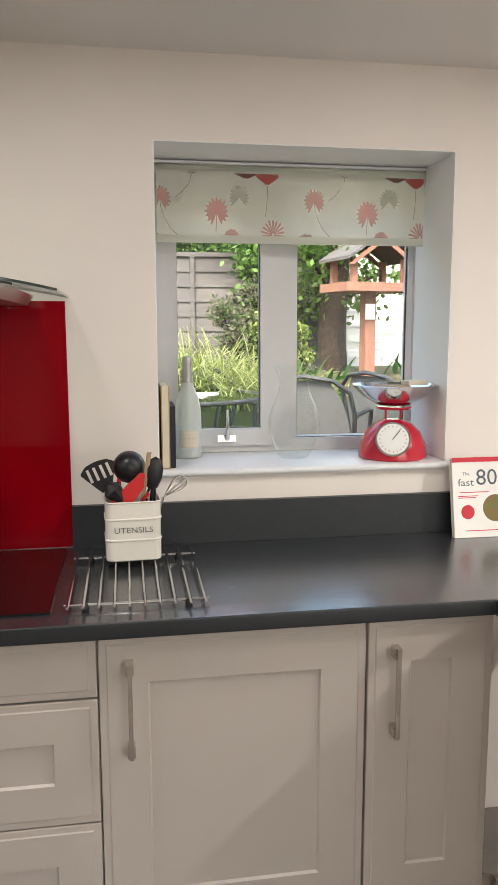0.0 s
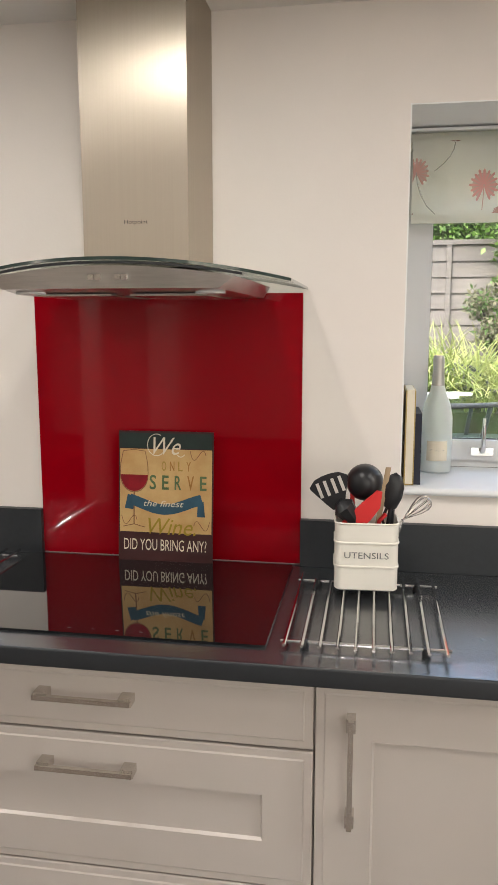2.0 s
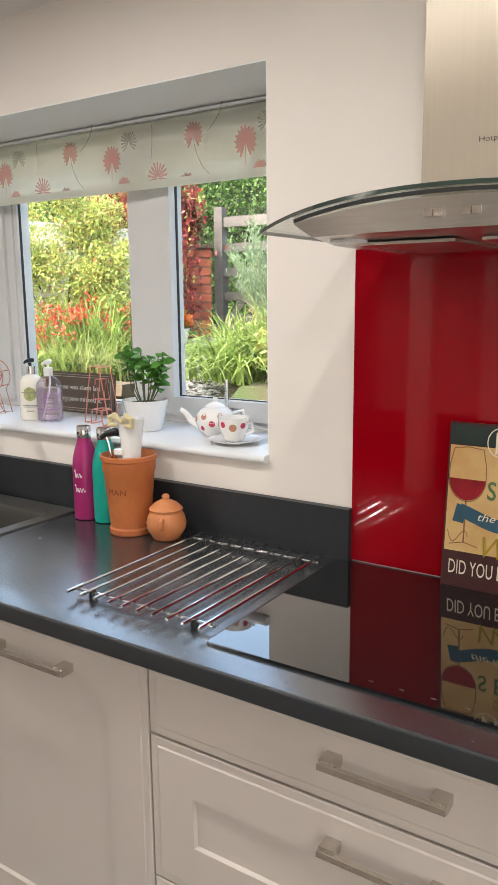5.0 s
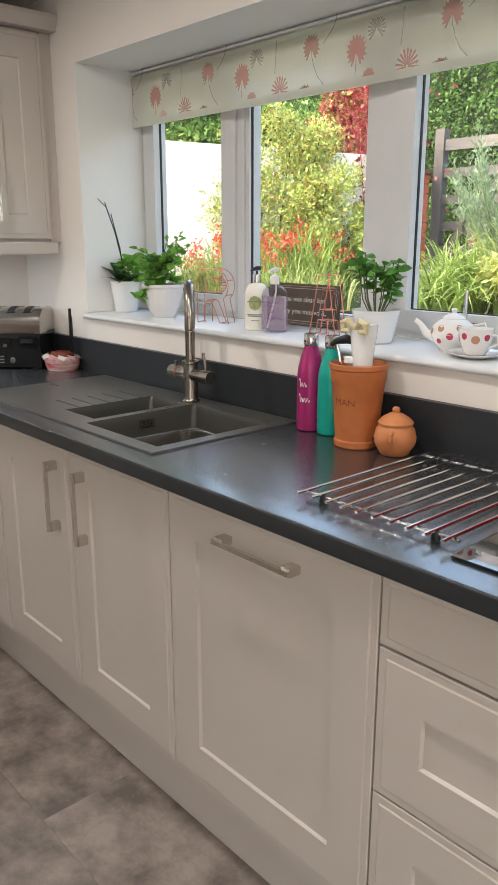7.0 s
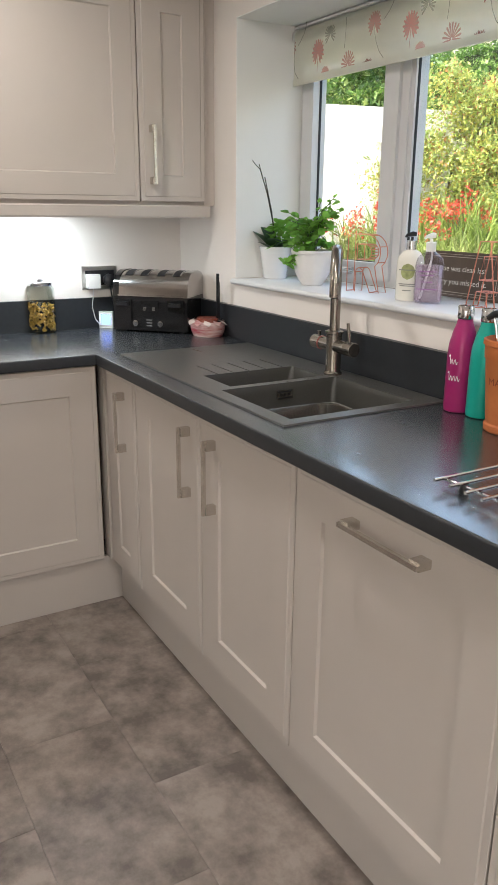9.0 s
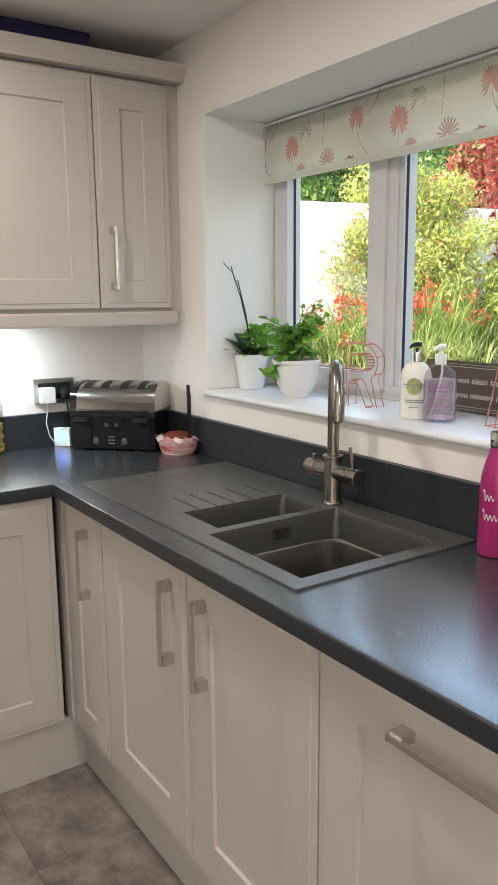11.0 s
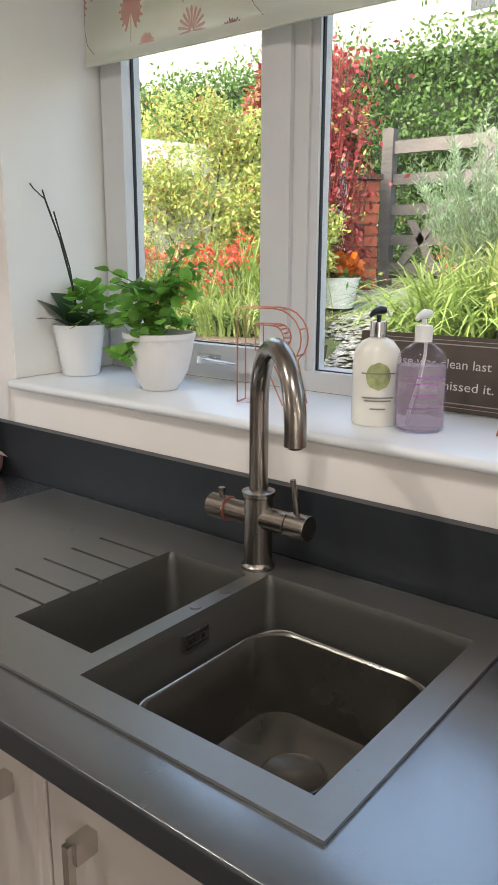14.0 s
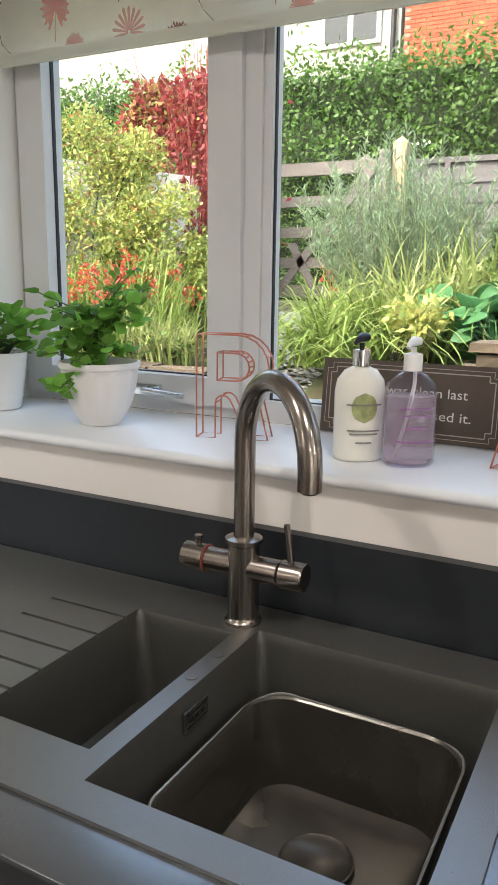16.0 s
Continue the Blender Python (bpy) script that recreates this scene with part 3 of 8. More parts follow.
# ---- sign leaning on the splashback ----
M["sign_dark"] = mat("sign_brown", (0.055, 0.018, 0.018), 0.35, spot=0.3, scale=12)
M["sign_green"] = mat("sign_dark_green", (0.022, 0.038, 0.034), 0.35, spot=0.3, scale=12)
M["sign_cream"] = mat("sign_cream", (0.62, 0.43, 0.19), 0.35, colour2=(0.50, 0.29, 0.11), scale=7, spot=0.3)
M["sign_ochre"] = mat("sign_ochre", (0.36, 0.24, 0.05), 0.4)
M["sign_greentext"] = mat("sign_green_letters", (0.10, 0.16, 0.07), 0.4)
M["sign_blue"] = mat("sign_blue", (0.035, 0.10, 0.15), 0.4, spot=0.3, scale=20)
M["sign_white"] = mat("sign_white", (0.72, 0.66, 0.52), 0.4)
M["sign_gold"] = mat("sign_gold", (0.32, 0.23, 0.02), 0.4)
M["wine"] = mat("painted_wine", (0.30, 0.005, 0.015), 0.4, spot=0.5, scale=14)
M["sign_line"] = mat("sign_lines", (0.20, 0.09, 0.04), 0.5)
t = thing("wine_sign", (0.0245, -0.052, 0.9158), rx=-5, label="vintage metal wine sign leaning on the red splashback", category="sign")
W, H = 0.249, 0.335
part("plate", box(-W / 2, W / 2, 0, 0.003, 0, H, 0.001), M["sign_dark"], t, "dark brown printed metal plate")
part("green_band", flat([(-0.121, 0.291), (0.121, 0.291), (0.121, 0.330), (-0.121, 0.330)], -0.0003), M["sign_green"], t, "dark green printed band")
part("cream_field", flat([(-0.121, 0.074), (0.121, 0.074), (0.121, 0.289), (-0.121, 0.289)], -0.0003), M["sign_cream"], t, "aged cream printed field")
bm = bmesh.new()
bowl = [(-0.083 + 0.036 * math.cos(radians(a)), 0.222 + 0.043 * math.sin(radians(a))) for a in range(180, 361, 15)]
flat(bowl, -0.0008, bm)
part("wine_drawing", bm, M["wine"], t, "painted red wine")
bm = bmesh.new()
rim = [(-0.083 + 0.037 * math.cos(radians(a)), 0.222 + 0.045 * math.sin(radians(a))) for a in range(180, 361, 15)]
ribbon([(-0.112, 0.283), (-0.119, 0.250)] + rim + [(-0.047, 0.250), (-0.054, 0.283), (-0.083, 0.287), (-0.112, 0.283)], 0.0018, -0.0010, bm)
part("glass_outline", bm, M["sign_line"], t)
bm = bmesh.new()
ribbon([(-0.083, 0.18), (-0.083, 0.093)], 0.003, -0.0008, bm)
ribbon([(-0.112, 0.087), (-0.083, 0.094), (-0.054, 0.087)], 0.002, -0.0008, bm)
part("glass_stem", bm, M["sign_line"], t)
for sx, sz, s in ((0.075, 0.275, 1), (-0.105, 0.105, 1), (0.105, 0.095, -1)):
    bm = bmesh.new()
    ribbon([(sx + s * 0.03 * math.cos(a / 3) * (1 - a / 14), sz + 0.012 * math.sin(a)) for a in [k * 0.5 for k in range(16)]], 0.0016, -0.0008, bm)
    part("scroll_drawing", bm, M["sign_line"], t, "fine brown ornament lines")
bm = bmesh.new()
pts = [(-0.095 + 0.19 * k / 12, 0.150 - 0.012 * math.sin(math.pi * 2 * (k / 12 - 0.1) * 0.7) + 0.004 * math.cos(k / 2)) for k in range(13)]
ribbon(pts, 0.027, -0.0009, bm)
flat([(-0.108, 0.135), (-0.085, 0.132), (-0.082, 0.165), (-0.100, 0.172)], -0.0007, bm)
flat([(0.083, 0.118), (0.104, 0.118), (0.100, 0.158), (0.085, 0.155)], -0.0007, bm)
part("ribbon_drawing", bm, M["sign_blue"], t, "painted blue ribbon")
words("word", "We", 0.046, M["sign_white"], t, (0.004, -0.0012, 0.299), width=0.072, shear=0.4)
bm = bmesh.new()
ribbon([(-0.024 + 0.024 * math.cos(radians(a)), 0.300 + 0.028 * math.sin(radians(a))) for a in range(60, 321, 20)], 0.002, -0.0013, bm)
part("swash", bm, M["sign_white"], t, "curling white flourish")
bm = bmesh.new()
ribbon([(0.030 + 0.020 * k / 4, 0.276 - 0.006 * math.sin(k * 0.8)) for k in range(5)], 0.002, -0.0013, bm)
part("swash", bm, M["sign_white"], t, "curling white flourish")
M["sign_orange"] = mat("sign_orange_letters", (0.42, 0.20, 0.04), 0.4, spot=0.3, scale=40)
for k, c in enumerate("ONLY"):
    words("letter", c, 0.025, M["sign_orange"] if k % 2 else M["sign_ochre"], t, (-0.004 + 0.0215 * k, -0.0012, 0.247), width=0.012, bold=0.01)
for k, c in enumerate("SERVE"):
    words("letter", c, 0.037, M["sign_orange"] if k == 3 else M["sign_greentext"], t, (-0.033 + 0.0330 * k, -0.0012, 0.205), width=0.0175, bold=0.015)
words("word", "the finest", 0.016, M["sign_white"], t, (-0.004, -0.0016, 0.150), width=0.105, shear=0.3)
words("word", "Wine.", 0.044, M["sign_gold"], t, (0.018, -0.0014, 0.092), width=0.125, shear=0.3)
words("word", "DID YOU BRING ANY?", 0.030, M["sign_white"], t, (0.0, -0.0014, 0.043), width=0.218)


# ---- pan racks of steel rods ----
def rack(x0, x1, y0, y1, label, count=10):
    t = thing("trivet_rack", ((x0 + x1) / 2, (y0 + y1) / 2, TOP), label=label, category="trivet", group="steel rod trivets")
    w, d = (x1 - x0) / 2, (y1 - y0) / 2
    for k in range(count):
        x = -w + 0.004 + (2 * w - 0.008) * k / (count - 1)
        part("rod", tube([(x, -d, 0.0195), (x, d, 0.0195)], 0.0034, 8), M["chrome"], t, smooth=True)
    for y in (-d + 0.035, d - 0.035):
        part("cross_bar", tube([(-w - 0.006, y, 0.013), (w + 0.006, y, 0.013)], 0.0033, 8), M["chrome"], t, smooth=True)
        for x in (-w + 0.04, w - 0.04):
            part("rubber_foot", lathe([(0.0, 0.0002), (0.008, 0.0002), (0.009, 0.006), (0.006, 0.0165), (0, 0.0165)], 12, centre=(x, y, 0)), M["black_plastic"], t, smooth=True)
    return t


rack(-0.700, -0.366, -0.515, -0.058, "steel rod trivet on the worktop between pots and hob")
rack(0.386, 0.692, -0.548, -0.125, "steel rod trivet under the white utensil tin")


# ---- sink and tap ----
def height_cells(xs, ys, height, base):
    """Cells of a plan, each at its own height, with upright walls between; height(x, y) may be None for a hole."""
    bm = bmesh.new()
    hs = [[height((a + b) / 2, (c + d) / 2) for c, d in zip(ys, ys[1:])] for a, b in zip(xs, xs[1:])]
    at = lambda i, j: hs[i][j] if 0 <= i < len(hs) and 0 <= j < len(ys) - 1 else base
    vs = {}
    def v(x, y, z):
        k = (round(x, 5), round(y, 5), round(z, 5))
        if k not in vs:
            vs[k] = bm.verts.new((x, y, z))
        return vs[k]
    for i in range(len(hs)):
        for j in range(len(ys) - 1):
            h = at(i, j)
            if h is None:
                continue
            x0, x1, y0, y1 = xs[i], xs[i + 1], ys[j], ys[j + 1]
            bm.faces.new((v(x0, y0, h), v(x1, y0, h), v(x1, y1, h), v(x0, y1, h)))
            for di, dj, p, q in ((-1, 0, (x0, y0), (x0, y1)), (1, 0, (x1, y0), (x1, y1)), (0, -1, (x0, y0), (x1, y0)), (0, 1, (x0, y1), (x1, y1))):
                o = at(i + di, j + dj)
                if o is not None and o < h - 1e-5:
                    bm.faces.new((v(*p, o), v(*q, o), v(*q, h), v(*p, h)))
    return bm


LIP = 0.9145
MB = (-1.533, -1.200, -0.484, -0.108)
HB = (-1.722, -1.561, -0.442, -0.132)
GROOVES = (-0.394, -0.342, -0.288, -0.230, -0.168)
t = thing("sink", ((SX0 + SX1) / 2, (SY0 + SY1) / 2, TOP), label="dark grey composite sink with two bowls and ribbed drainer", category="sink")
ox, oy, oz = t.location
xs = sorted({SX0, SX0 + 0.012, -2.12, -1.862, -1.732, HB[0], HB[1], MB[0], MB[1], SX1 - 0.012, SX1})
ys = sorted({SY0, SY0 + 0.012, HB[2], HB[3], MB[2], MB[3], SY1 - 0.012, SY1, *(g + s * 0.0028 for g in GROOVES for s in (-1, 1))})


def plate_height(x, y):
    if MB[0] < x < MB[1] and MB[2] < y < MB[3] or HB[0] < x < HB[1] and HB[2] < y < HB[3]:
        return None
    if -1.862 < x < HB[0] and any(abs(y - g) < 0.0028 for g in GROOVES):
        return LIP - 0.0045
    return LIP


bm = height_cells(xs, ys, plate_height, TOP + 0.0003)
for v in bm.verts:
    v.co -= Vector((ox, oy, oz))
part("drainer", bm, M["sink"], t, "ribbed composite drainer and rim")


def bowl_mesh(b, depth, taper=0.012, r=0.028, seg=6):
    bm = bmesh.new()
    rings = []
    for z, k, rr in ((LIP, -0.002, 0.004), (LIP - 0.006, 0.0, 0.010), (LIP - 0.02, 0.002, 0.016), (LIP - depth + 0.03, taper, r), (LIP - depth + 0.009, taper + 0.006, r), (LIP - depth, taper + 0.028, r)):
        rings.append([bm.verts.new((x - ox, y - oy, z - oz)) for x, y in rounded(b[0] + k, b[1] - k, b[2] + k, b[3] - k, rr, seg)])
    for a, c in zip(rings, rings[1:]):
        bridge(bm, a, c)
    bm.faces.new(rings[-1])
    return bm


part("main_bowl", bowl_mesh(MB, 0.195), M["bowl"], t, "deep square bowl", smooth=True)
part("half_bowl", bowl_mesh(HB, 0.14), M["bowl"], t, "narrow half bowl", smooth=True)
M["tray"] = mat("grey_basin", (0.15, 0.138, 0.12), 0.26, metal=0.8, spot=0.08, scale=12, rough_spot=0.06)
M["tray_rim"] = mat("pale_rim", (0.42, 0.42, 0.40), 0.25, metal=0.6)
b = thing("washing_basin", ((MB[0] + MB[1]) / 2, (MB[2] + MB[3]) / 2, LIP - 0.194), label="shiny dark grey washing basin with pale rim in the sink", category="basin")
bm = bmesh.new()
rings = []
for hw, hd, z, rr in ((0.141, 0.152, 0.130, 0.055), (0.138, 0.149, 0.127, 0.054), (0.128, 0.141, 0.06, 0.05), (0.120, 0.133, 0.012, 0.045), (0.10, 0.114, 0.0015, 0.035)):
    rings.append([bm.verts.new((x, y, z)) for x, y in rounded(-hw, hw, -hd, hd, rr, 8)])
for a, c in zip(rings, rings[1:]):
    bridge(bm, a, c)
bm.faces.new(rings[-1])
part("tub", bm, M["tray"], b, smooth=True)
out = rounded(-0.142, 0.142, -0.153, 0.153, 0.056, 8)
part("rim", tube([(x, y, 0.130 + 0.0025 * math.sin(i * 0.7)) for i, (x, y) in enumerate(out)], 0.0018, 6, closed=True), M["tray_rim"], b, "pale rolled rim", smooth=True)
part("drain_cup", lathe([(0.0, 0.003), (0.036, 0.003), (0.042, 0.006), (0.045, 0.0075), (0.043, 0.008), (0.038, 0.0045)], 24, centre=(-0.005, 0.028, 0)), M["tray"], b, smooth=True)
ov = part("overflow_plate", box(-0.0015, 0.0015, -0.026, 0.026, -0.0125, 0.0125, 0.001), M["nickel"], t, "bright overflow plate with dark slots")
ov.location = (MB[0] + 0.0065 - ox, -0.287 - oy, LIP - 0.032 - oz)
bm = bmesh.new()
for z in (-0.0085, 0.0085):
    add_box(bm, 0.0016, 0.0022, -0.022, 0.022, z - 0.0018, z + 0.0018)
for y in (-0.013, 0, 0.013):
    add_box(bm, 0.0016, 0.0022, y - 0.004, y + 0.004, -0.003, 0.003)
part("slot", bm, M["black_plastic"], ov, "dark slots")
for x, y in ((-1.547, -0.265), (-1.547, -0.20)):
    part("tap_hole_cap", lathe([(0.0, 0), (0.008, 0), (0.008, 0.0015), (0, 0.002)], 14, centre=(x - ox, y - oy, LIP - oz + 0.0003)), M["sink"], t, smooth=True)
part("maker_plate", box(-0.026, 0.026, -0.003, 0.003, 0, 0.0006), M["nickel"], t, loc=(-2.10 - ox, -0.275 - oy, LIP - oz + 0.0002), rz=4)

t = thing("kitchen_tap", (-1.567, -0.094, LIP), label="brushed steel swan-neck kitchen tap with two side levers", category="tap")
part("column", lathe([(0.0, 0.0003), (0.027, 0.0003), (0.027, 0.005), (0.0235, 0.008), (0.0225, 0.012), (0.0225, 0.118), (0.0265, 0.121), (0.0265, 0.127), (0.019, 0.130), (0.0, 0.131)], 28), M["tap"], t, smooth=True)
d = Vector((0.79, -0.61, 0)).normalized()
R = 0.092
path = [(0, 0, 0.12), (0, 0, 0.20), (0, 0, 0.268)]
for k in range(1, 15):
    a = math.pi * k / 14
    path.append((*(d * (R - R * math.cos(a))).to_tuple()[:2], 0.268 + R * math.sin(a)))
path.append((*(d * 2 * R).to_tuple()[:2], 0.243))
part("spout", tube(path, 0.0148, 16), M["tap"], t, "curved swan-neck spout", smooth=True)
part("nozzle", lathe([(0.0, 0), (0.009, 0), (0.009, 0.004), (0, 0.004)], 14, centre=(d.x * 2 * R, d.y * 2 * R, 0.2395)), M["black_plastic"], t, smooth=True)


def side(parent, name, x0, x1, r, material, seg=20):
    """A turned piece lying along x."""
    bm = lathe([(0, 0), (r - 0.0015, 0), (r, 0.0015), (r, abs(x1 - x0) - 0.0015), (r - 0.0015, abs(x1 - x0)), (0, abs(x1 - x0))], seg)
    for v in bm.verts:
        v.co = Vector((min(x0, x1) + v.co.z, v.co.x, v.co.y + 0.085))
    return part(name, bm, material, parent, smooth=True)


M["red_ring"] = mat("red_ring", (0.22, 0.04, 0.03), 0.3)
side(t, "side_barrel", -0.058, 0.058, 0.0185, M["tap"])
side(t, "control_barrel", -0.097, -0.0605, 0.0205, M["tap"])
side(t, "colour_ring", -0.0605, -0.058, 0.0208, M["red_ring"])
side(t, "control_barrel", 0.0605, 0.096, 0.0205, M["tap"])
part("lever", tube([(0.074, 0, 0.10), (0.068, -0.004, 0.158)], [0.0052, 0.0045], 10), M["tap"], t, smooth=True)
part("button", lathe([(0.0, 0), (0.005, 0), (0.005, 0.008), (0.006, 0.009), (0.006, 0.013), (0.0, 0.0135)], 12, centre=(-0.075, 0, 0.105)), M["tap"], t, smooth=True)


# ---- wall cupboards over the side run ----
UX = -2.47
cab_z0, cab_z1 = 1.402, 2.110


def wall_cupboard(y0, y1, label, handle=None, margin=0.09):
    t = thing("wall_cupboard", (UX, (y0 + y1) / 2, 0), 90, label=label, category="wall cupboard", group="wall cupboards")
    w = y1 - y0
    part("body", box(-w / 2 + 0.0005, w / 2 - 0.0005, 0.022, 0.327, cab_z0 - 0.012, cab_z1 + 0.01), M["cab"], t)
    d = part("door", door_mesh(w - 0.004, cab_z1 - cab_z0, margin), M["cab"], t, loc=(0, 0, cab_z0))
    if handle is not None:
        part("handle", handle_mesh(0.20, True), M["nickel"], d, "brushed nickel bar handle", smooth=True, loc=(handle, 0, 0.158))
    return t


wall_cupboard(-0.309, -0.047, cream + " narrow wall cupboard in the corner", handle=-0.085, margin=0.088)
wall_cupboard(-0.909, -0.309, cream + " wide wall cupboard above the toaster", handle=-0.245)
wall_cupboard(-1.509, -0.909, cream + " wide wall cupboard beside the corner pair", handle=0.245)
part("filler_strip", box(-2.797, -2.488, -0.0455, -0.001, cab_z0 - 0.012, cab_z1 + 0.01, 0.001), M["cab"], kind="structure")
# cornice and light pelmet
out = [(-2.797, 2.121), (-2.440, 2.121), (-2.440, 2.128), (-2.428, 2.150), (-2.422, 2.160), (-2.422, 2.172), (-2.797, 2.172)]
part("cornice", prism([(x, z) for x, z in out], -1.55, -0.001, axis="y"), M["cab"], kind="structure")
out = [(-2.492, 1.345), (-2.468, 1.345), (-2.466, 1.352), (-2.466, 1.385), (-2.470, 1.3895), (-2.492, 1.3895)]
part("light_pelmet", prism(out, -1.51, -0.03, axis="y"), M["cab"], kind="structure")
M["led"] = mat("led_diffuser", (0.9, 0.95, 1.0), 0.4, emission=(0.85, 0.95, 1.0), power=3.0)
t = thing("cupboard_light", (-2.64, -0.62, 1.3895), label="round cool white light under the wall cupboard", category="light")
part("housing", lathe([(0, -0.012), (0.036, -0.012), (0.036, 0), (0, 0)], 24), M["nickel"], t, smooth=True)
part("diffuser", lathe([(0, -0.0145), (0.028, -0.0145), (0.028, -0.0122), (0, -0.0122)], 24), M["led"], t, smooth=True)
data = bpy.data.lights.new("cupboard_lamp", "AREA")
data.shape, data.size, data.energy, data.color = "DISK", 0.05, 0.5, (0.82, 0.93, 1.0)
ob = new("cupboard_lamp", data)
ob.location = (-2.64, -0.62, 1.372)

M["purple"] = mat("dark_blue_card", (0.018, 0.012, 0.085), 0.55, spot=0.25, scale=6)
M["slate_card"] = mat("grey_card", (0.14, 0.135, 0.13), 0.6, spot=0.2)
t = thing("storage_box", (-2.62, -0.53, 2.190), label="dark blue storage box lying on top of the wall cupboards", category="box")
part("box_base", box(-0.12, 0.10, -0.22, 0.24, 0.0005, 0.037, 0.002), M["purple"], t)
part("box_lid", box(-0.123, 0.103, -0.223, 0.243, 0.0375, 0.0515, 0.002), M["purple"], t)
t = thing("flat_tray", (-2.61, -0.50, 2.172), label="flat grey tray under the dark blue box", category="tray")
part("plate", box(-0.14, 0.12, -0.25, 0.265, 0.0005, 0.017, 0.003), M["slate_card"], t)

# sockets and plugs on the side wall
t = thing("double_socket", (-2.7995, -0.364, 1.108), 90, label="brushed steel double socket above the toaster", category="socket")
part("face_plate", box(-0.073, 0.073, -0.006, 0.0, -0.046, 0.046, 0.003, 2), M["steel_h"], t)
part("socket_insert", box(-0.06, 0.06, -0.0072, -0.0062, -0.028, 0.03, 0.0005), M["black_plastic"], t)
for x in (-0.03, 0.03):
    part("switch", box(x - 0.007, x + 0.007, -0.0095, -0.0074, 0.012, 0.027, 0.001), M["black_plastic"], t)
t = thing("white_adapter", (-2.7915, -0.398, 1.098), 90, label="white charger plugged into the steel socket", category="charger")
part("adapter_body", box(-0.026, 0.024, -0.036, -0.0005, -0.028, 0.026, 0.006, 3), M["white_plastic"], t, smooth=True)
part("cable", tube([(-0.002, -0.02, -0.028), (-0.004, -0.02, -0.06), (-0.01, -0.018, -0.10), (0.0, -0.02, -0.15), (0.02, -0.03, -0.18)], 0.0018, 8), M["white_plastic"], t, smooth=True)
t = thing("black_plug", (-2.7915, -0.330, 1.100), 90, label="black plug with its cable in the steel socket", category="plug")
bm = lathe([(0, 0), (0.022, 0), (0.024, 0.006), (0.022, 0.026), (0.012, 0.034), (0, 0.035)], 20)
for v in bm.verts:
    v.co = Vector((v.co.x, -v.co.z - 0.0005, v.co.y))
part("plug_body", bm, M["black_plastic"], t, smooth=True)
part("cable", tube([(0, -0.02, -0.02), (0.004, -0.026, -0.06), (0.012, -0.03, -0.10), (0.025, -0.03, -0.15)], 0.0032, 8), M["black_plastic"], t, smooth=True)
M["screen"] = mat("lit_screen", (0.2, 0.3, 0.8), 0.2, emission=(0.24, 0.36, 1.0), power=0.30)
t = thing("energy_monitor", (-2.762, -0.352, TOP + 0.0005), 45, label="small white energy monitor with a lit blue screen", category="display")
part("case", box(-0.030, 0.030, -0.012, 0.012, 0, 0.066, 0.005, 3), M["white_plastic"], t, smooth=True)
part("screen", box(-0.0225, 0.0225, -0.0128, -0.0118, 0.014, 0.056), M["screen"], t, "lit blue screen")

# toaster
M["toaster_top"] = mat("toaster_steel", (0.62, 0.61, 0.60), 0.13, metal=1.0, spot=0.1, scale=10, rough_spot=0.04)
t = thing("toaster", (-2.568, -0.243, TOP), 45, label="four-slot toaster with a polished steel top and a black front", category="toaster")
low = [(-0.004, 0.006), (-0.007, 0.105), (-0.002, 0.121), (0.205, 0.121), (0.214, 0.105), (0.212, 0.006)]
M["toaster_black"] = mat("gloss_black_plastic", (0.010, 0.010, 0.011), 0.12, coat=0.6, spot=0.2, scale=20)
part("lower_case", bevelled(prism([(y, z) for y, z in low], -0.150, 0.150, axis="x"), 0.006, 3), M["toaster_black"], t, "glossy black lower case")
shell = [(-0.001, 0.1215)] + [(0.104 - 0.103 * math.cos(radians(a)) ** 0.8, 0.130 + 0.074 * math.sin(radians(a)) ** 0.75) for a in range(6, 90, 7)]
shell += [(0.208 - y, z) for y, z in reversed(shell)]
part("steel_shell", prism(shell, -0.128, 0.128, axis="x"), M["toaster_top"], t, "polished steel shell", smooth=True)
for s_, key in ((-1, "toaster_black"), (1, "toaster_top")):
    x0, x1 = sorted((s_ * 0.1285, s_ * 0.150))
    cap = [(0.104 + (y - 0.104) * 1.02, 0.1215 + (z - 0.1215) * 1.03) for y, z in shell]
    part("end_cap", bevelled(prism(cap, x0, x1, axis="x"), 0.006, 3), M[key], t, "rounded end cap", smooth=True)
part("chrome_band", box(-0.130, 0.130, -0.006, 0.002, 0.1220, 0.128, 0.002), M["chrome"], t, "bright chrome band")
for x in (-0.096, -0.034, 0.034, 0.096):
    bm = bmesh.new()
    tops = [(y, z) for y, z in shell if 0.022 < y < 0.186]
    lo = [[bm.verts.new((x + dx, y, z + 0.0012)) for dx in (-0.014, 0.014)] for y, z in tops]
    for p, q in zip(lo, lo[1:]):
        bm.faces.new((p[0], p[1], q[1], q[0]))
    part("slot", bm, M["seal"], t, "long black toasting slot", smooth=True)
    for dx in (-0.0155, 0.0155):
        part("slot_edge", tube([(x + dx, y, z + 0.001) for y, z in tops], 0.0018, 6), M["chrome"], t, smooth=True)
for x in (-0.105, 0.105):
    part("lever", box(x - 0.032, x + 0.032, -0.014, -0.0062, 0.030, 0.112, 0.003, 2), M["toaster_black"], t)
    part("lever_knob", box(x - 0.024, x + 0.024, -0.03, -0.0142, 0.092, 0.104, 0.003, 2), M["black_plastic"], t)
part("control_panel", box(-0.036, 0.036, -0.011, -0.0062, 0.072, 0.108, 0.002), M["toaster_black"], t)
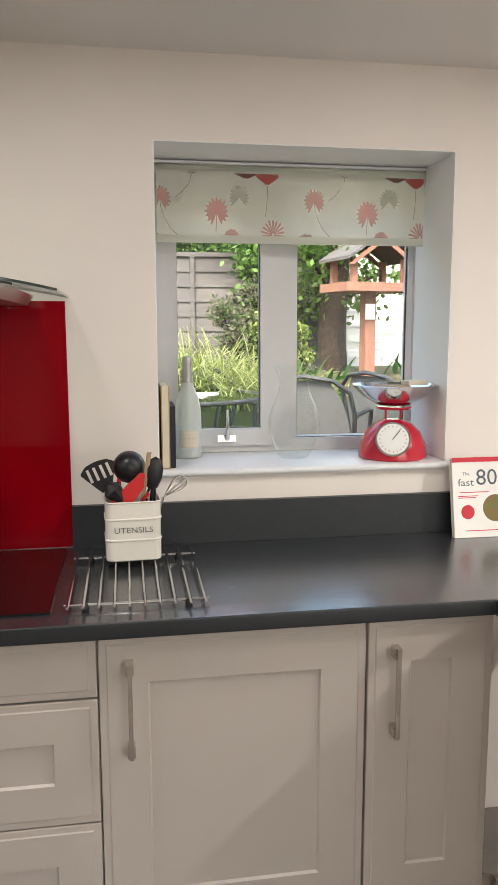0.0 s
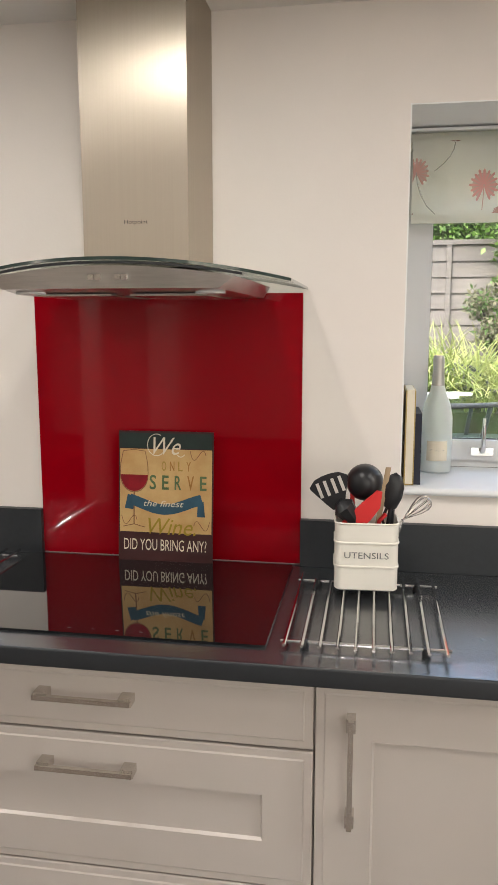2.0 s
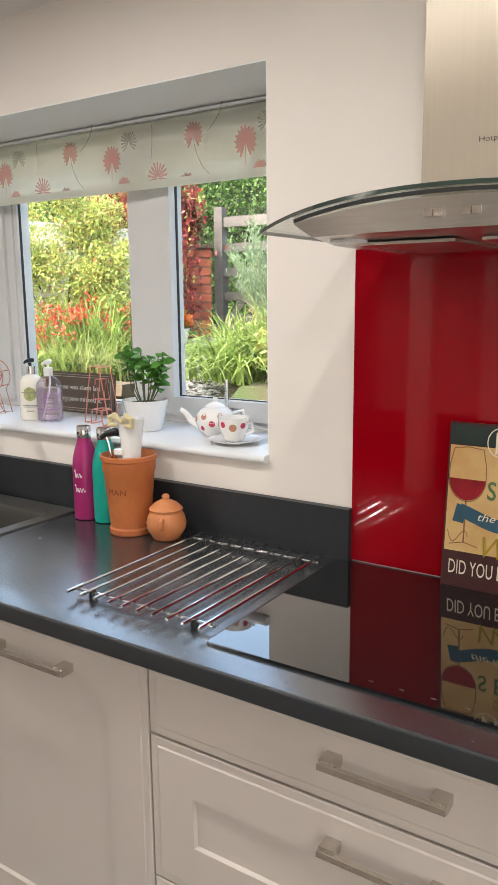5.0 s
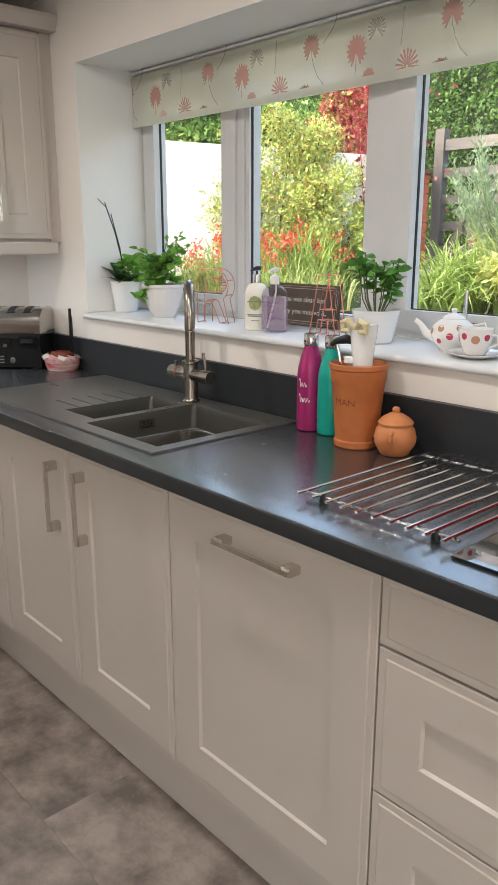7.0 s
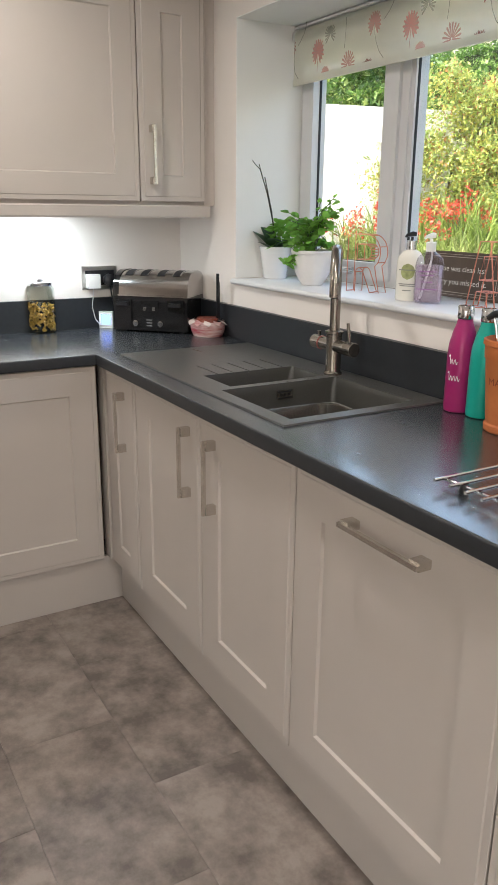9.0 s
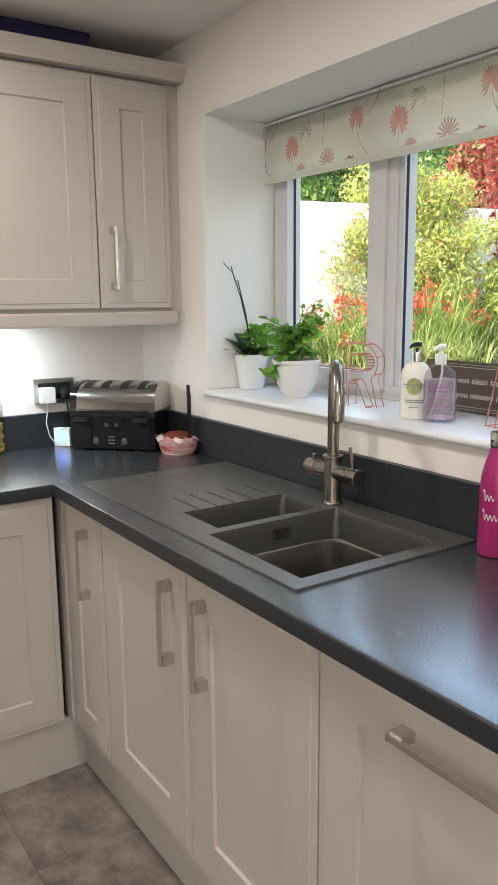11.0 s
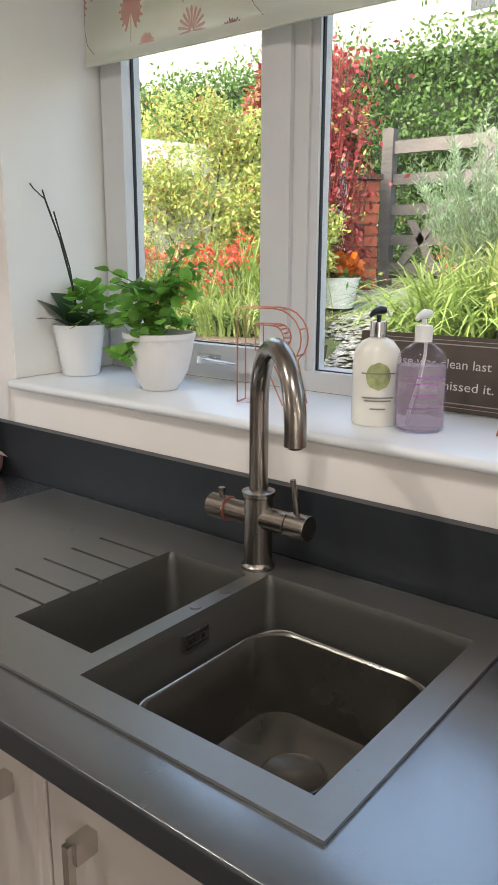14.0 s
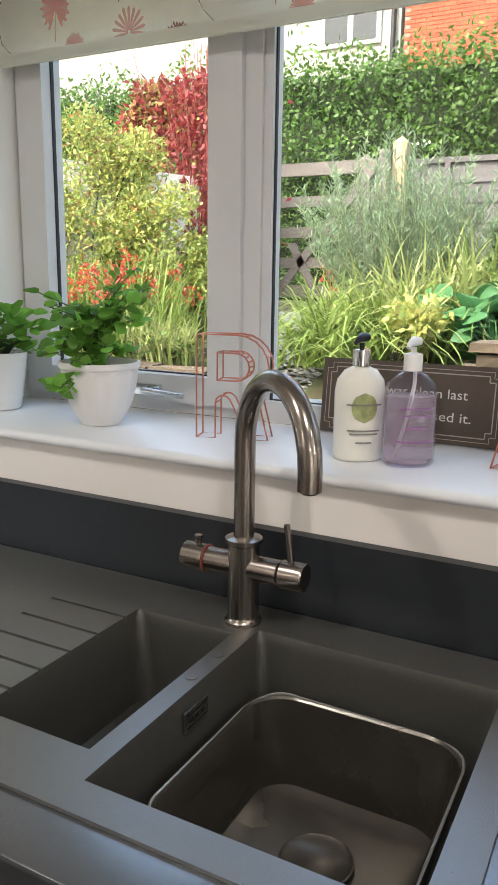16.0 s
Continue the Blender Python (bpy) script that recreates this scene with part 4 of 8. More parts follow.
for x in (-0.018, 0.018):
    part("button", box(x - 0.006, x + 0.006, -0.014, -0.0112, 0.076, 0.088, 0.001), M["chrome"], t)
for x in (-0.055, 0.045):
    bm = lathe([(0, 0), (0.011, 0), (0.0105, 0.012), (0, 0.013)], 16)
    for v in bm.verts:
        v.co = Vector((x + v.co.x, -0.0064 - v.co.z, 0.032 + v.co.y))
    part("dial", bm, M["chrome"], t, smooth=True)
bm = bmesh.new()
for z in (0.022, 0.032, 0.042):
    add_box(bm, -0.015, 0.008, -0.0068, -0.0060, z, z + 0.003)
part("marks", bm, M["print"], t)
for x in (-0.12, 0.12):
    for y in (0.02, 0.19):
        part("foot", box(x - 0.01, x + 0.01, y - 0.01, y + 0.01, 0.0003, 0.0062), M["black_plastic"], t)
t.scale = (1.03, 1.0, 1.14)

# red and white wrapped bowl and black sticks
M["ribbon_red"] = mat("red_wrap", (0.30, 0.015, 0.03), 0.35, colour2=(0.62, 0.50, 0.47), scale=16, spot=0.5, stretch=(0.6, 0.6, 3))
M["pale_wrap"] = mat("pale_wrap", (0.72, 0.62, 0.58), 0.5, spot=0.3, scale=30)
M["amber_wax"] = mat("brown_wax", (0.22, 0.05, 0.03), 0.3, spot=0.3)
t = thing("oil_burner", (-2.405, -0.075, TOP), label="red and white striped oil burner beside the toaster", category="oil burner")
part("stand", lathe([(0.0, 0.0005), (0.045, 0.0005), (0.052, 0.02), (0.055, 0.045), (0.050, 0.058), (0.046, 0.059), (0.0, 0.052)], 16), M["ribbon_red"], t, smooth=True)
for k in range(11):
    bm = bmesh.new()
    a = 2 * math.pi * k / 11
    p = Vector((0.052 * math.cos(a), 0.052 * math.sin(a), 0.055))
    vs = [bm.verts.new(p + Vector((0.014 * math.cos(a + q), 0.014 * math.sin(a + q), 0.014 * s))) for q, s in ((1.8, 0.2), (0.4, -0.6), (-1.0, 0.1), (-2.4, 0.9))]
    bm.faces.new(vs)
    part("frill", bm, M["pale_wrap"] if k % 3 else M["ribbon_red"], t, "crumpled frill")
t.scale = (1.4, 1.2, 0.95)
part("wax", lathe([(0.0, 0.053), (0.036, 0.053), (0.034, 0.072), (0.0, 0.074)], 20), M["amber_wax"], t, smooth=True)
t = thing("reed_diffuser", (-2.372, -0.048, TOP), label="black reed sticks in a small dark holder by the upstand", category="reed diffuser")
part("holder", box(-0.014, 0.014, -0.01, 0.01, 0.0005, 0.06, 0.002), M["black_plastic"], t)
part("reed", box(-0.008, 0.002, -0.004, 0.004, 0.0605, 0.235, 0.001), M["black_plastic"], t)
part("reed", box(0.008, 0.0105, -0.002, 0.002, 0.0605, 0.205), M["black_plastic"], t)
t = thing("candle_holder", (-2.438, -0.108, TOP), label="small dark votive holder in front of the striped burner", category="candle holder")
part("cup", lathe([(0.0, 0.0005), (0.014, 0.0005), (0.017, 0.03), (0.015, 0.03), (0.012, 0.004), (0, 0.004)], 16), M["amber_wax"], t, smooth=True)

# pasta jar
M["jar_glass"] = clear_glass("jar_glass", (0.93, 0.96, 0.94), gloss=1.0)
M["pasta"] = mat("pasta", (0.58, 0.33, 0.06), 0.5, island=0.25, spot=0.2, scale=40)
t = thing("pasta_jar", (-2.765, -0.615, TOP), label="glass storage jar filled with yellow pasta", category="jar")
part("jar", lathe([(0.0, 0.0005), (0.048, 0.0005), (0.052, 0.006), (0.052, 0.170), (0.046, 0.180), (0.044, 0.180), (0.049, 0.168), (0.049, 0.008), (0.0, 0.004)], 28), M["jar_glass"], t, smooth=True)
bm = bmesh.new()
rnd = random.Random(4)
for k in range(230):
    a, r, z = rnd.uniform(0, 6.283), 0.046 * math.sqrt(rnd.uniform(0.35, 1)), rnd.uniform(0.012, 0.112)
    c = Vector((r * math.cos(a), r * math.sin(a), z))
    p = [c + Vector((rnd.uniform(-1, 1), rnd.uniform(-1, 1), rnd.uniform(-1, 1))) * 0.009 for _ in range(3)]
    p = [Vector((*(q.xy.normalized() * min(q.xy.length, 0.0475)), max(q.z, 0.009))) for q in p]
    if (p[0] - p[2]).length > 0.004:
        tube(p, 0.0042, 5, bm)
part("pasta", bm, M["pasta"], t, "yellow pasta shapes", smooth=True)
part("lid", lathe([(0.0, 0.1805), (0.047, 0.1805), (0.049, 0.184), (0.049, 0.192), (0.045, 0.195), (0.014, 0.196), (0.012, 0.204), (0.0, 0.205)], 28), M["chrome"], t, "polished metal lid", smooth=True)


# ---- roller blinds ----
def fabric_mat():
    m = mat("blind_fabric", (0.80, 0.79, 0.74), 0.8, spot=0.03, scale=3, bump=0.2, bump_scale=500)
    nt = m.node_tree
    b = nt.nodes["Principled BSDF"]
    tr, mx = nt.nodes.new("ShaderNodeBsdfTranslucent"), nt.nodes.new("ShaderNodeMixShader")
    tr.inputs["Color"].default_value = (0.88, 0.88, 0.82, 1)
    mx.inputs[0].default_value = 0.66
    nt.links.new(b.outputs[0], mx.inputs[1])
    nt.links.new(tr.outputs[0], mx.inputs[2])
    nt.links.new(mx.outputs[0], nt.nodes["Material Output"].inputs["Surface"])
    return m


def print_mat(name, colour, clear=0.35):
    m = mat(name, colour, 0.8)
    nt = m.node_tree
    b = nt.nodes["Principled BSDF"]
    tr, mx = nt.nodes.new("ShaderNodeBsdfTranslucent"), nt.nodes.new("ShaderNodeMixShader")
    tr.inputs["Color"].default_value = (*colour, 1)
    mx.inputs[0].default_value = 0.5
    tp, m2 = nt.nodes.new("ShaderNodeBsdfTransparent"), nt.nodes.new("ShaderNodeMixShader")
    m2.inputs[0].default_value = clear
    nt.links.new(b.outputs[0], mx.inputs[1])
    nt.links.new(tr.outputs[0], mx.inputs[2])
    nt.links.new(mx.outputs[0], m2.inputs[1])
    nt.links.new(tp.outputs[0], m2.inputs[2])
    nt.links.new(m2.outputs[0], nt.nodes["Material Output"].inputs["Surface"])
    return m


M["fabric"] = fabric_mat()
M["pr_red"] = print_mat("red_flower_print", (0.70, 0.12, 0.12), 0.3)
M["pr_pink"] = print_mat("pink_flower_print", (0.78, 0.34, 0.33), 0.3)
M["pr_pale"] = print_mat("pale_flower_print", (0.74, 0.40, 0.36), 0.35)
M["pr_blush"] = print_mat("blush_flower_print", (0.83, 0.62, 0.58), 0.5)
M["pr_grey"] = print_mat("grey_flower_print", (0.62, 0.62, 0.56), 0.6)
M["pr_dark"] = print_mat("dark_rose_print", (0.30, 0.09, 0.08), 0.3)


def flower(t, x, z, r, tone, y, z_lo, z_hi, fan=(20, 160), stem=None, petals=15, x_lo=-9, x_hi=9):
    """A printed seed-head: a fan of thin petals over a stem."""
    low = 0.5 if fan[1] - fan[0] < 150 else 0.12
    bm = bmesh.new()
    def put(pts):
        pts = [(min(max(a, x_lo), x_hi), min(max(b, z_lo), z_hi)) for a, b in pts]
        if len({(round(a, 5), round(b, 5)) for a, b in pts}) >= 3 and abs(sum(p[0] * q[1] - q[0] * p[1] for p, q in zip(pts, pts[1:] + pts[:1]))) > 2e-7:
            flat(pts, y, bm)
    for k in range(petals):
        a = radians(fan[0] + (fan[1] - fan[0]) * k / (petals - 1))
        l = r * (1.0 + 0.035 * ((k * 7) % 3 - 1))
        c, s = math.cos(a), math.sin(a)
        w = r * (0.06 if low > 0.3 else 0.085)
        q = lambda u, v: (x + c * u * l - s * v, z - low * r + s * u * l * 1.15 + c * v)
        put([q(0.08, -w * 0.25), q(0.55, -w * 0.95), q(1.0, -w * 1.1), q(1.12, 0), q(1.0, w * 1.1), q(0.55, w * 0.95), q(0.08, w * 0.25)])
    heart = [(x, z - (low + 0.02) * r)] + [(x + 0.93 * r * math.cos(radians(fan[0] + (fan[1] - fan[0]) * k / 10)), z - low * r + 1.0 * r * math.sin(radians(fan[0] + (fan[1] - fan[0]) * k / 10))) for k in range(11)]
    b3 = bmesh.new()
    heart = [(min(max(a, x_lo), x_hi), min(max(b, z_lo), z_hi)) for a, b in heart]
    clean = [p for i, p in enumerate(heart) if (Vector(p) - Vector(heart[i - 1])).length > 1e-4]
    if len(clean) > 3 and fan[1] - fan[0] < 320 and min(p[1] for p in clean) > z_lo and max(p[1] for p in clean) < z_hi:
        flat(clean, y + 0.0003, b3)
        part("printed_flower_heart", b3, M[{"pr_grey": "pr_grey", "pr_red": "pr_pink", "pr_pink": "pr_blush", "pr_dark": "pr_pale"}.get(tone, "pr_blush")], t)
    else:
        b3.free()
    if bm.faces:
        part("printed_flower", bm, M[tone], t)
    else:
        bm.free()
    if stem:
        b2 = bmesh.new()
        pts = [(x + stem[0] * u * u, z - low * r - stem[1] * u) for u in (0, 0.25, 0.5, 0.75, 1)]
        pts = [(min(max(a, x_lo), x_hi), max(b, z_lo)) for a, b in pts if b > z_lo - 0.02]
        if len(pts) > 1:
            ribbon(pts, 0.0022, y + 0.0002, b2)
            part("printed_stem", b2, M["pr_grey"] if tone != "pr_pink" else M["pr_pale"], t)
        else:
            b2.free()


def blind(name, x0, x1, y, z_top, z_bot, first, label, period=0.469):
    t = thing(name, ((x0 + x1) / 2, y, z_top), label=label, category="roller blind", group="patterned roller blinds")
    cx = (x0 + x1) / 2
    w = (x1 - x0) / 2
    zb = z_bot - z_top
    part("roller", tube([(-w, 0.022, -0.030), (w, 0.022, -0.030)], 0.021, 20), M["fabric"], t, "rolled printed fabric", smooth=True)
    part("head_rail", box(-w - 0.006, w + 0.006, 0.004, 0.040, -0.008, -0.0005, 0.002), M["upvc"], t, "white head rail")
    part("fabric", box(-w + 0.004, w - 0.004, 0.0, 0.0006, zb, -0.030), M["fabric"], t, "sheer cream printed fabric")
    part("hem_bar", box(-w + 0.004, w - 0.004, -0.0035, 0.0045, zb - 0.002, zb + 0.020, 0.002), M["fabric"], t, "weighted hem")
    for s in (-1, 1):
        part("bracket", lathe([(0, 0), (0.026, 0), (0.026, 0.006), (0, 0.006)], 20, centre=(0, 0, 0)), M["white_plastic"], t, smooth=True).matrix_basis = Matrix.Translation((s * (w + 0.006) - 0.003, 0.022, -0.030)) @ Matrix.Rotation(radians(90), 4, "Y")
    motifs = [(0.0, 0.093, 0.044, "pr_pink", (-62, 242), (-0.01, 0.12)), (0.068, 0.135, 0.038, "pr_grey", (-40, 220), None),
              (0.155, 0.188, 0.042, "pr_red", (35, 145), (-0.006, 0.09)), (0.172, 0.030, 0.046, "pr_pale", (-50, 230), None),
              (0.300, 0.128, 0.040, "pr_pale", (-55, 235), (0.05, 0.11)), (0.09, 0.205, 0.042, "pr_dark", (25, 155), None),
              (0.275, 0.004, 0.036, "pr_dark", (20, 160), None), (0.045, 0.015, 0.030, "pr_pale", (10, 170), None), (0.395, 0.212, 0.03, "pr_dark", (20, 160), (-0.05, 0.07))]
    k = -6
    while first + k * period < x1 + 0.2:
        for dx, dz, r, tone, fan, stem in motifs:
            x = first + k * period + dx - cx
            if -w - r < x < w + r:
                flower(t, x, zb + dz, r * (0.95 if fan[1] - fan[0] < 150 else 0.74), tone, -0.0008, zb + 0.021, -0.034, fan, stem, x_lo=-w + 0.005, x_hi=w - 0.005)
        k += 1
    return t


blind("roller_blind", W1[0] + 0.012, W1[1] - 0.012, 0.230, 1.998, 1.806, -0.754, "wide cream roller blind printed with red and pink flowers")
blind("roller_blind", W2[0] + 0.012, W2[1] - 0.010, 0.200, 2.013, 1.778, 0.807, "cream roller blind with pink seed heads over the small window")


# ---- plants and things on the sills and worktop ----
def leaf_blades(bm, base, tip, wide, fold=0.3, rnd=None, seg=3):
    """A pointed leaf from base to tip as a small curved strip."""
    base, tip = Vector(base), Vector(tip)
    d = tip - base
    side = d.cross(Vector((0, 0, 1)))
    side = side.normalized() if side.length > 1e-5 else Vector((1, 0, 0))
    if rnd:
        side = (Matrix.Rotation(rnd.uniform(-0.9, 0.9), 3, d.normalized()) @ side)
    up = side.cross(d).normalized()
    prev = None
    for k in range(seg + 1):
        u = k / seg
        w = wide * math.sin(math.pi * min(0.06 + u * 0.94, 1.0)) ** 0.7 * (1 if u < 1 else 0)
        c = base + d * u + up * (-fold * d.length * (u - 0.4) ** 2)
        if k == seg:
            cur = (bm.verts.new(c),)
        else:
            cur = (bm.verts.new(c - side * w / 2), bm.verts.new(c + side * w / 2))
        if prev:
            if len(cur) == 2:
                bm.faces.new((prev[0], prev[1], cur[1], cur[0]))
            else:
                bm.faces.new((prev[0], prev[1], cur[0]))
        prev = cur


def leaf_mat(name, colour, island=0.35, rough=0.5, through_light=0.35):
    m = mat(name, colour, rough, island=island, spot=0.25, scale=30)
    nt = m.node_tree
    b = nt.nodes["Principled BSDF"]
    tr, mx = nt.nodes.new("ShaderNodeBsdfTranslucent"), nt.nodes.new("ShaderNodeMixShader")
    mx.inputs[0].default_value = through_light
    src = b.inputs["Base Color"].links[0].from_socket
    nt.links.new(src, tr.inputs["Color"])
    nt.links.new(b.outputs[0], mx.inputs[1])
    nt.links.new(tr.outputs[0], mx.inputs[2])
    nt.links.new(mx.outputs[0], nt.nodes["Material Output"].inputs["Surface"])
    return m


M["leaf"] = leaf_mat("herb_leaf", (0.20, 0.44, 0.07), through_light=0.5)
M["leaf_dark"] = leaf_mat("orchid_leaf", (0.03, 0.07, 0.03), 0.2, 0.3, 0.1)
M["basil"] = leaf_mat("basil_leaf", (0.12, 0.33, 0.05), 0.3, 0.4)
M["stem"] = mat("green_stem", (0.10, 0.13, 0.05), 0.6, spot=0.3)
M["stem_dark"] = mat("dark_stem", (0.03, 0.03, 0.02), 0.6, spot=0.3)
M["soil"] = mat("soil", (0.03, 0.02, 0.015), 0.95, bump=0.6, bump_scale=120, spot=0.5)
M["pot_white"] = mat("white_glazed_pot", (0.80, 0.80, 0.79), 0.22, spot=0.03, scale=5, coat=0.3)
M["pot_matt"] = mat("white_fluted_pot", (0.74, 0.72, 0.70), 0.45, spot=0.06, scale=10, bump=0.1)
M["terracotta"] = mat("terracotta", (0.50, 0.16, 0.045), 0.6, colour2=(0.40, 0.115, 0.035), scale=9, spot=0.2, bump=0.15, bump_scale=160)
M["terracotta_pale"] = mat("pale_terracotta", (0.56, 0.22, 0.085), 0.6, colour2=(0.46, 0.155, 0.055), scale=12, spot=0.2, bump=0.15, bump_scale=160)

SILL = 1.1305
# orchid
t = thing("orchid_plant", (-2.264, 0.137, SILL), label="orchid with dark leaves and bare stem in white pot", category="houseplant")
part("pot", lathe([(0.0, 0.0005), (0.040, 0.0005), (0.043, 0.004), (0.059, 0.112), (0.061, 0.116), (0.057, 0.116), (0.052, 0.100), (0, 0.100)], 32), M["pot_white"], t, "plain white glazed pot", smooth=True)
bm = bmesh.new()
for a, l, h in ((215, 0.115, 0.095), (262, 0.10, 0.04), (320, 0.09, 0.055), (20, 0.07, 0.05), (185, 0.085, 0.12)):
    c, s = math.cos(radians(a)), math.sin(radians(a))
    for u0 in (0,):
        leaf_blades(bm, (0, 0, 0.105), (c * l, s * l, 0.11 + h), 0.058, 0.5, seg=6)
part("leaves", bm, M["leaf_dark"], t, "thick dark green leaves", smooth=True)
rnd = random.Random(11)
bm = bmesh.new()
for k in range(90):
    a = rnd.uniform(-1.2, 2.9)
    r, z = rnd.uniform(0.02, 0.11), rnd.uniform(0.11, 0.20)
    c = Vector((r * math.cos(a), r * math.sin(a) * 0.6, z))
    leaf_blades(bm, c, c + Vector((rnd.uniform(-1, 1), rnd.uniform(-1, 1), rnd.uniform(-0.3, 0.8))) * 0.034, 0.030, 0.3, rnd)
part("small_leaves", bm, M["leaf"], t, "small fresh green leaves", smooth=True)
part("flower_stem", tube([(0.0, 0, 0.10), (-0.004, -0.01, 0.2), (-0.014, -0.03, 0.30), (-0.03, -0.05, 0.38), (-0.034, -0.055, 0.405)], [0.003, 0.0026, 0.0022, 0.002, 0.0015], 7), M["stem_dark"], t, smooth=True)
part("twig", tube([(-0.031, -0.051, 0.385), (-0.05, -0.065, 0.407), (-0.056, -0.07, 0.418)], 0.0014, 6), M["stem_dark"], t)
part("support_stick", tube([(0.008, -0.004, 0.10), (0.002, -0.02, 0.24), (-0.018, -0.04, 0.36)], 0.0018, 6), M["stem_dark"], t)

# herb in the fluted pot
t = thing("potted_herb", (-1.983, 0.112, SILL), label="bushy green herb spilling over a fluted white pot", category="houseplant")
bm = bmesh.new()
seg = 48
rings = []
for r, z, f in ((0.040, 0.0005, 0), (0.043, 0.006, 0), (0.052, 0.018, 1), (0.066, 0.045, 1), (0.074, 0.075, 1), (0.079, 0.100, 1), (0.080, 0.110, 0), (0.084, 0.114, 0), (0.085, 0.124, 0), (0.080, 0.125, 0), (0.074, 0.108, 0)):
    rings.append([bm.verts.new((r * (1 + (0.022 * math.cos(12 * 2 * math.pi * k / seg) if f else 0)) * math.cos(2 * math.pi * k / seg), r * (1 + (0.022 * math.cos(12 * 2 * math.pi * k / seg) if f else 0)) * math.sin(2 * math.pi * k / seg), z)) for k in range(seg)])
for a, b in zip(rings, rings[1:]):
    bridge(bm, a, b)
bm.faces.new(rings[0])
bm.faces.new(rings[-1])
part("pot", bm, M["pot_matt"], t, "fluted matt white pot", smooth=True)
part("soil", lathe([(0.0, 0.109), (0.072, 0.109), (0, 0.114)], 20), M["soil"], t)
rnd = random.Random(5)
stems, leaves = bmesh.new(), bmesh.new()
for k in range(46):
    a, reach, h = rnd.uniform(0, 6.283), rnd.uniform(0.02, 0.14), rnd.uniform(0.03, 0.22)
    e = Vector((reach * math.cos(a) * 1.05, reach * math.sin(a) * 0.75, 0.115 + h - reach * 0.35))
    if k < 6:
        e = Vector((0.05 + 0.012 * k, rnd.uniform(-0.05, 0.03), 0.25 + 0.02 * (k % 4)))
    if 6 <= k < 11:
        e = Vector((-0.04 + rnd.uniform(-0.05, 0.05), -0.095, 0.07 + rnd.uniform(-0.01, 0.03)))
    m = Vector((e.x * 0.4, e.y * 0.4, 0.115 + (e.z - 0.115) * 0.65 + 0.02))
    tube([(0, 0, 0.11), m, e], 0.0013, 4, stems)
    for j in range(8):
        u = 0.40 + 0.60 * j / 7
        p = (Vector((0, 0, 0.11)).lerp(m, u * 2) if u < 0.5 else m.lerp(e, (u - 0.5) * 2))
        q = Vector((rnd.uniform(-1, 1), rnd.uniform(-1, 1), rnd.uniform(-0.35, 0.55))).normalized()
        l = rnd.uniform(0.022, 0.042) * (0.6 if k < 6 else 1)
        leaf_blades(leaves, p, p + q * l, l * 0.85, 0.35, rnd)
part("stems", stems, M["stem"], t)
part("leaves", leaves, M["leaf"], t, "bushy fresh green leaves", smooth=True)
t.scale = (0.88, 0.88, 0.93)

# copper wire letters
M["copper_wire"] = mat("copper_wire", (0.62, 0.24, 0.17), 0.35, metal=0.75, spot=0.1, scale=40)


def wire_letter(name, outlines, loc, rz, depth, label):
    t = thing(name, loc, rz, label=label, category="ornament", group="copper wire letters")
    r = 0.0016
    for pts in outlines:
        for y in (0, depth):
            part("wire_outline", tube([(x, y, z) for x, z in pts], r, 6, closed=True), M["copper_wire"], t, smooth=True)
        step = max(1, len(pts) // 6)
        bm = bmesh.new()
        for x, z in pts[::step]:
            tube([(x, 0, z), (x, depth, z)], r, 6, bm)
        part("cross_wires", bm, M["copper_wire"], t, smooth=True)
    return t


def arc(cx, cz, r, a0, a1, n=8):
    return [(cx + r * math.cos(radians(a0 + (a1 - a0) * k / n)), cz + r * math.sin(radians(a0 + (a1 - a0) * k / n))) for k in range(n + 1)]


R_out = [(-0.062, 0.002), (-0.062, 0.176), *arc(0.008, 0.122, 0.054, 90, -50), (0.062, 0.002), (0.028, 0.002), (-0.003, 0.068), *arc(-0.016, 0.062, 0.013, 60, 180, 4), (-0.029, 0.002)]
R_in = [(-0.026, 0.100), (-0.026, 0.146), *arc(0.006, 0.123, 0.023, 90, -90)]
wire_letter("wire_letter", [R_out, R_in], (-1.700, 0.106, SILL + 0.0005), 15, 0.038, "copper wire letter R standing on the white sill")
A_out = [(-0.064, 0.002), (-0.022, 0.172), (0.022, 0.172), (0.064, 0.002), (0.032, 0.002), (0.022, 0.045), (-0.022, 0.045), (-0.032, 0.002)]
A_in = [(-0.014, 0.075), (0, 0.135), (0.014, 0.075)]
wire_letter("wire_letter", [A_out, A_in], (-1.215, 0.111, SILL + 0.0005), -12, 0.038, "copper wire letter A standing beside the basil pot")

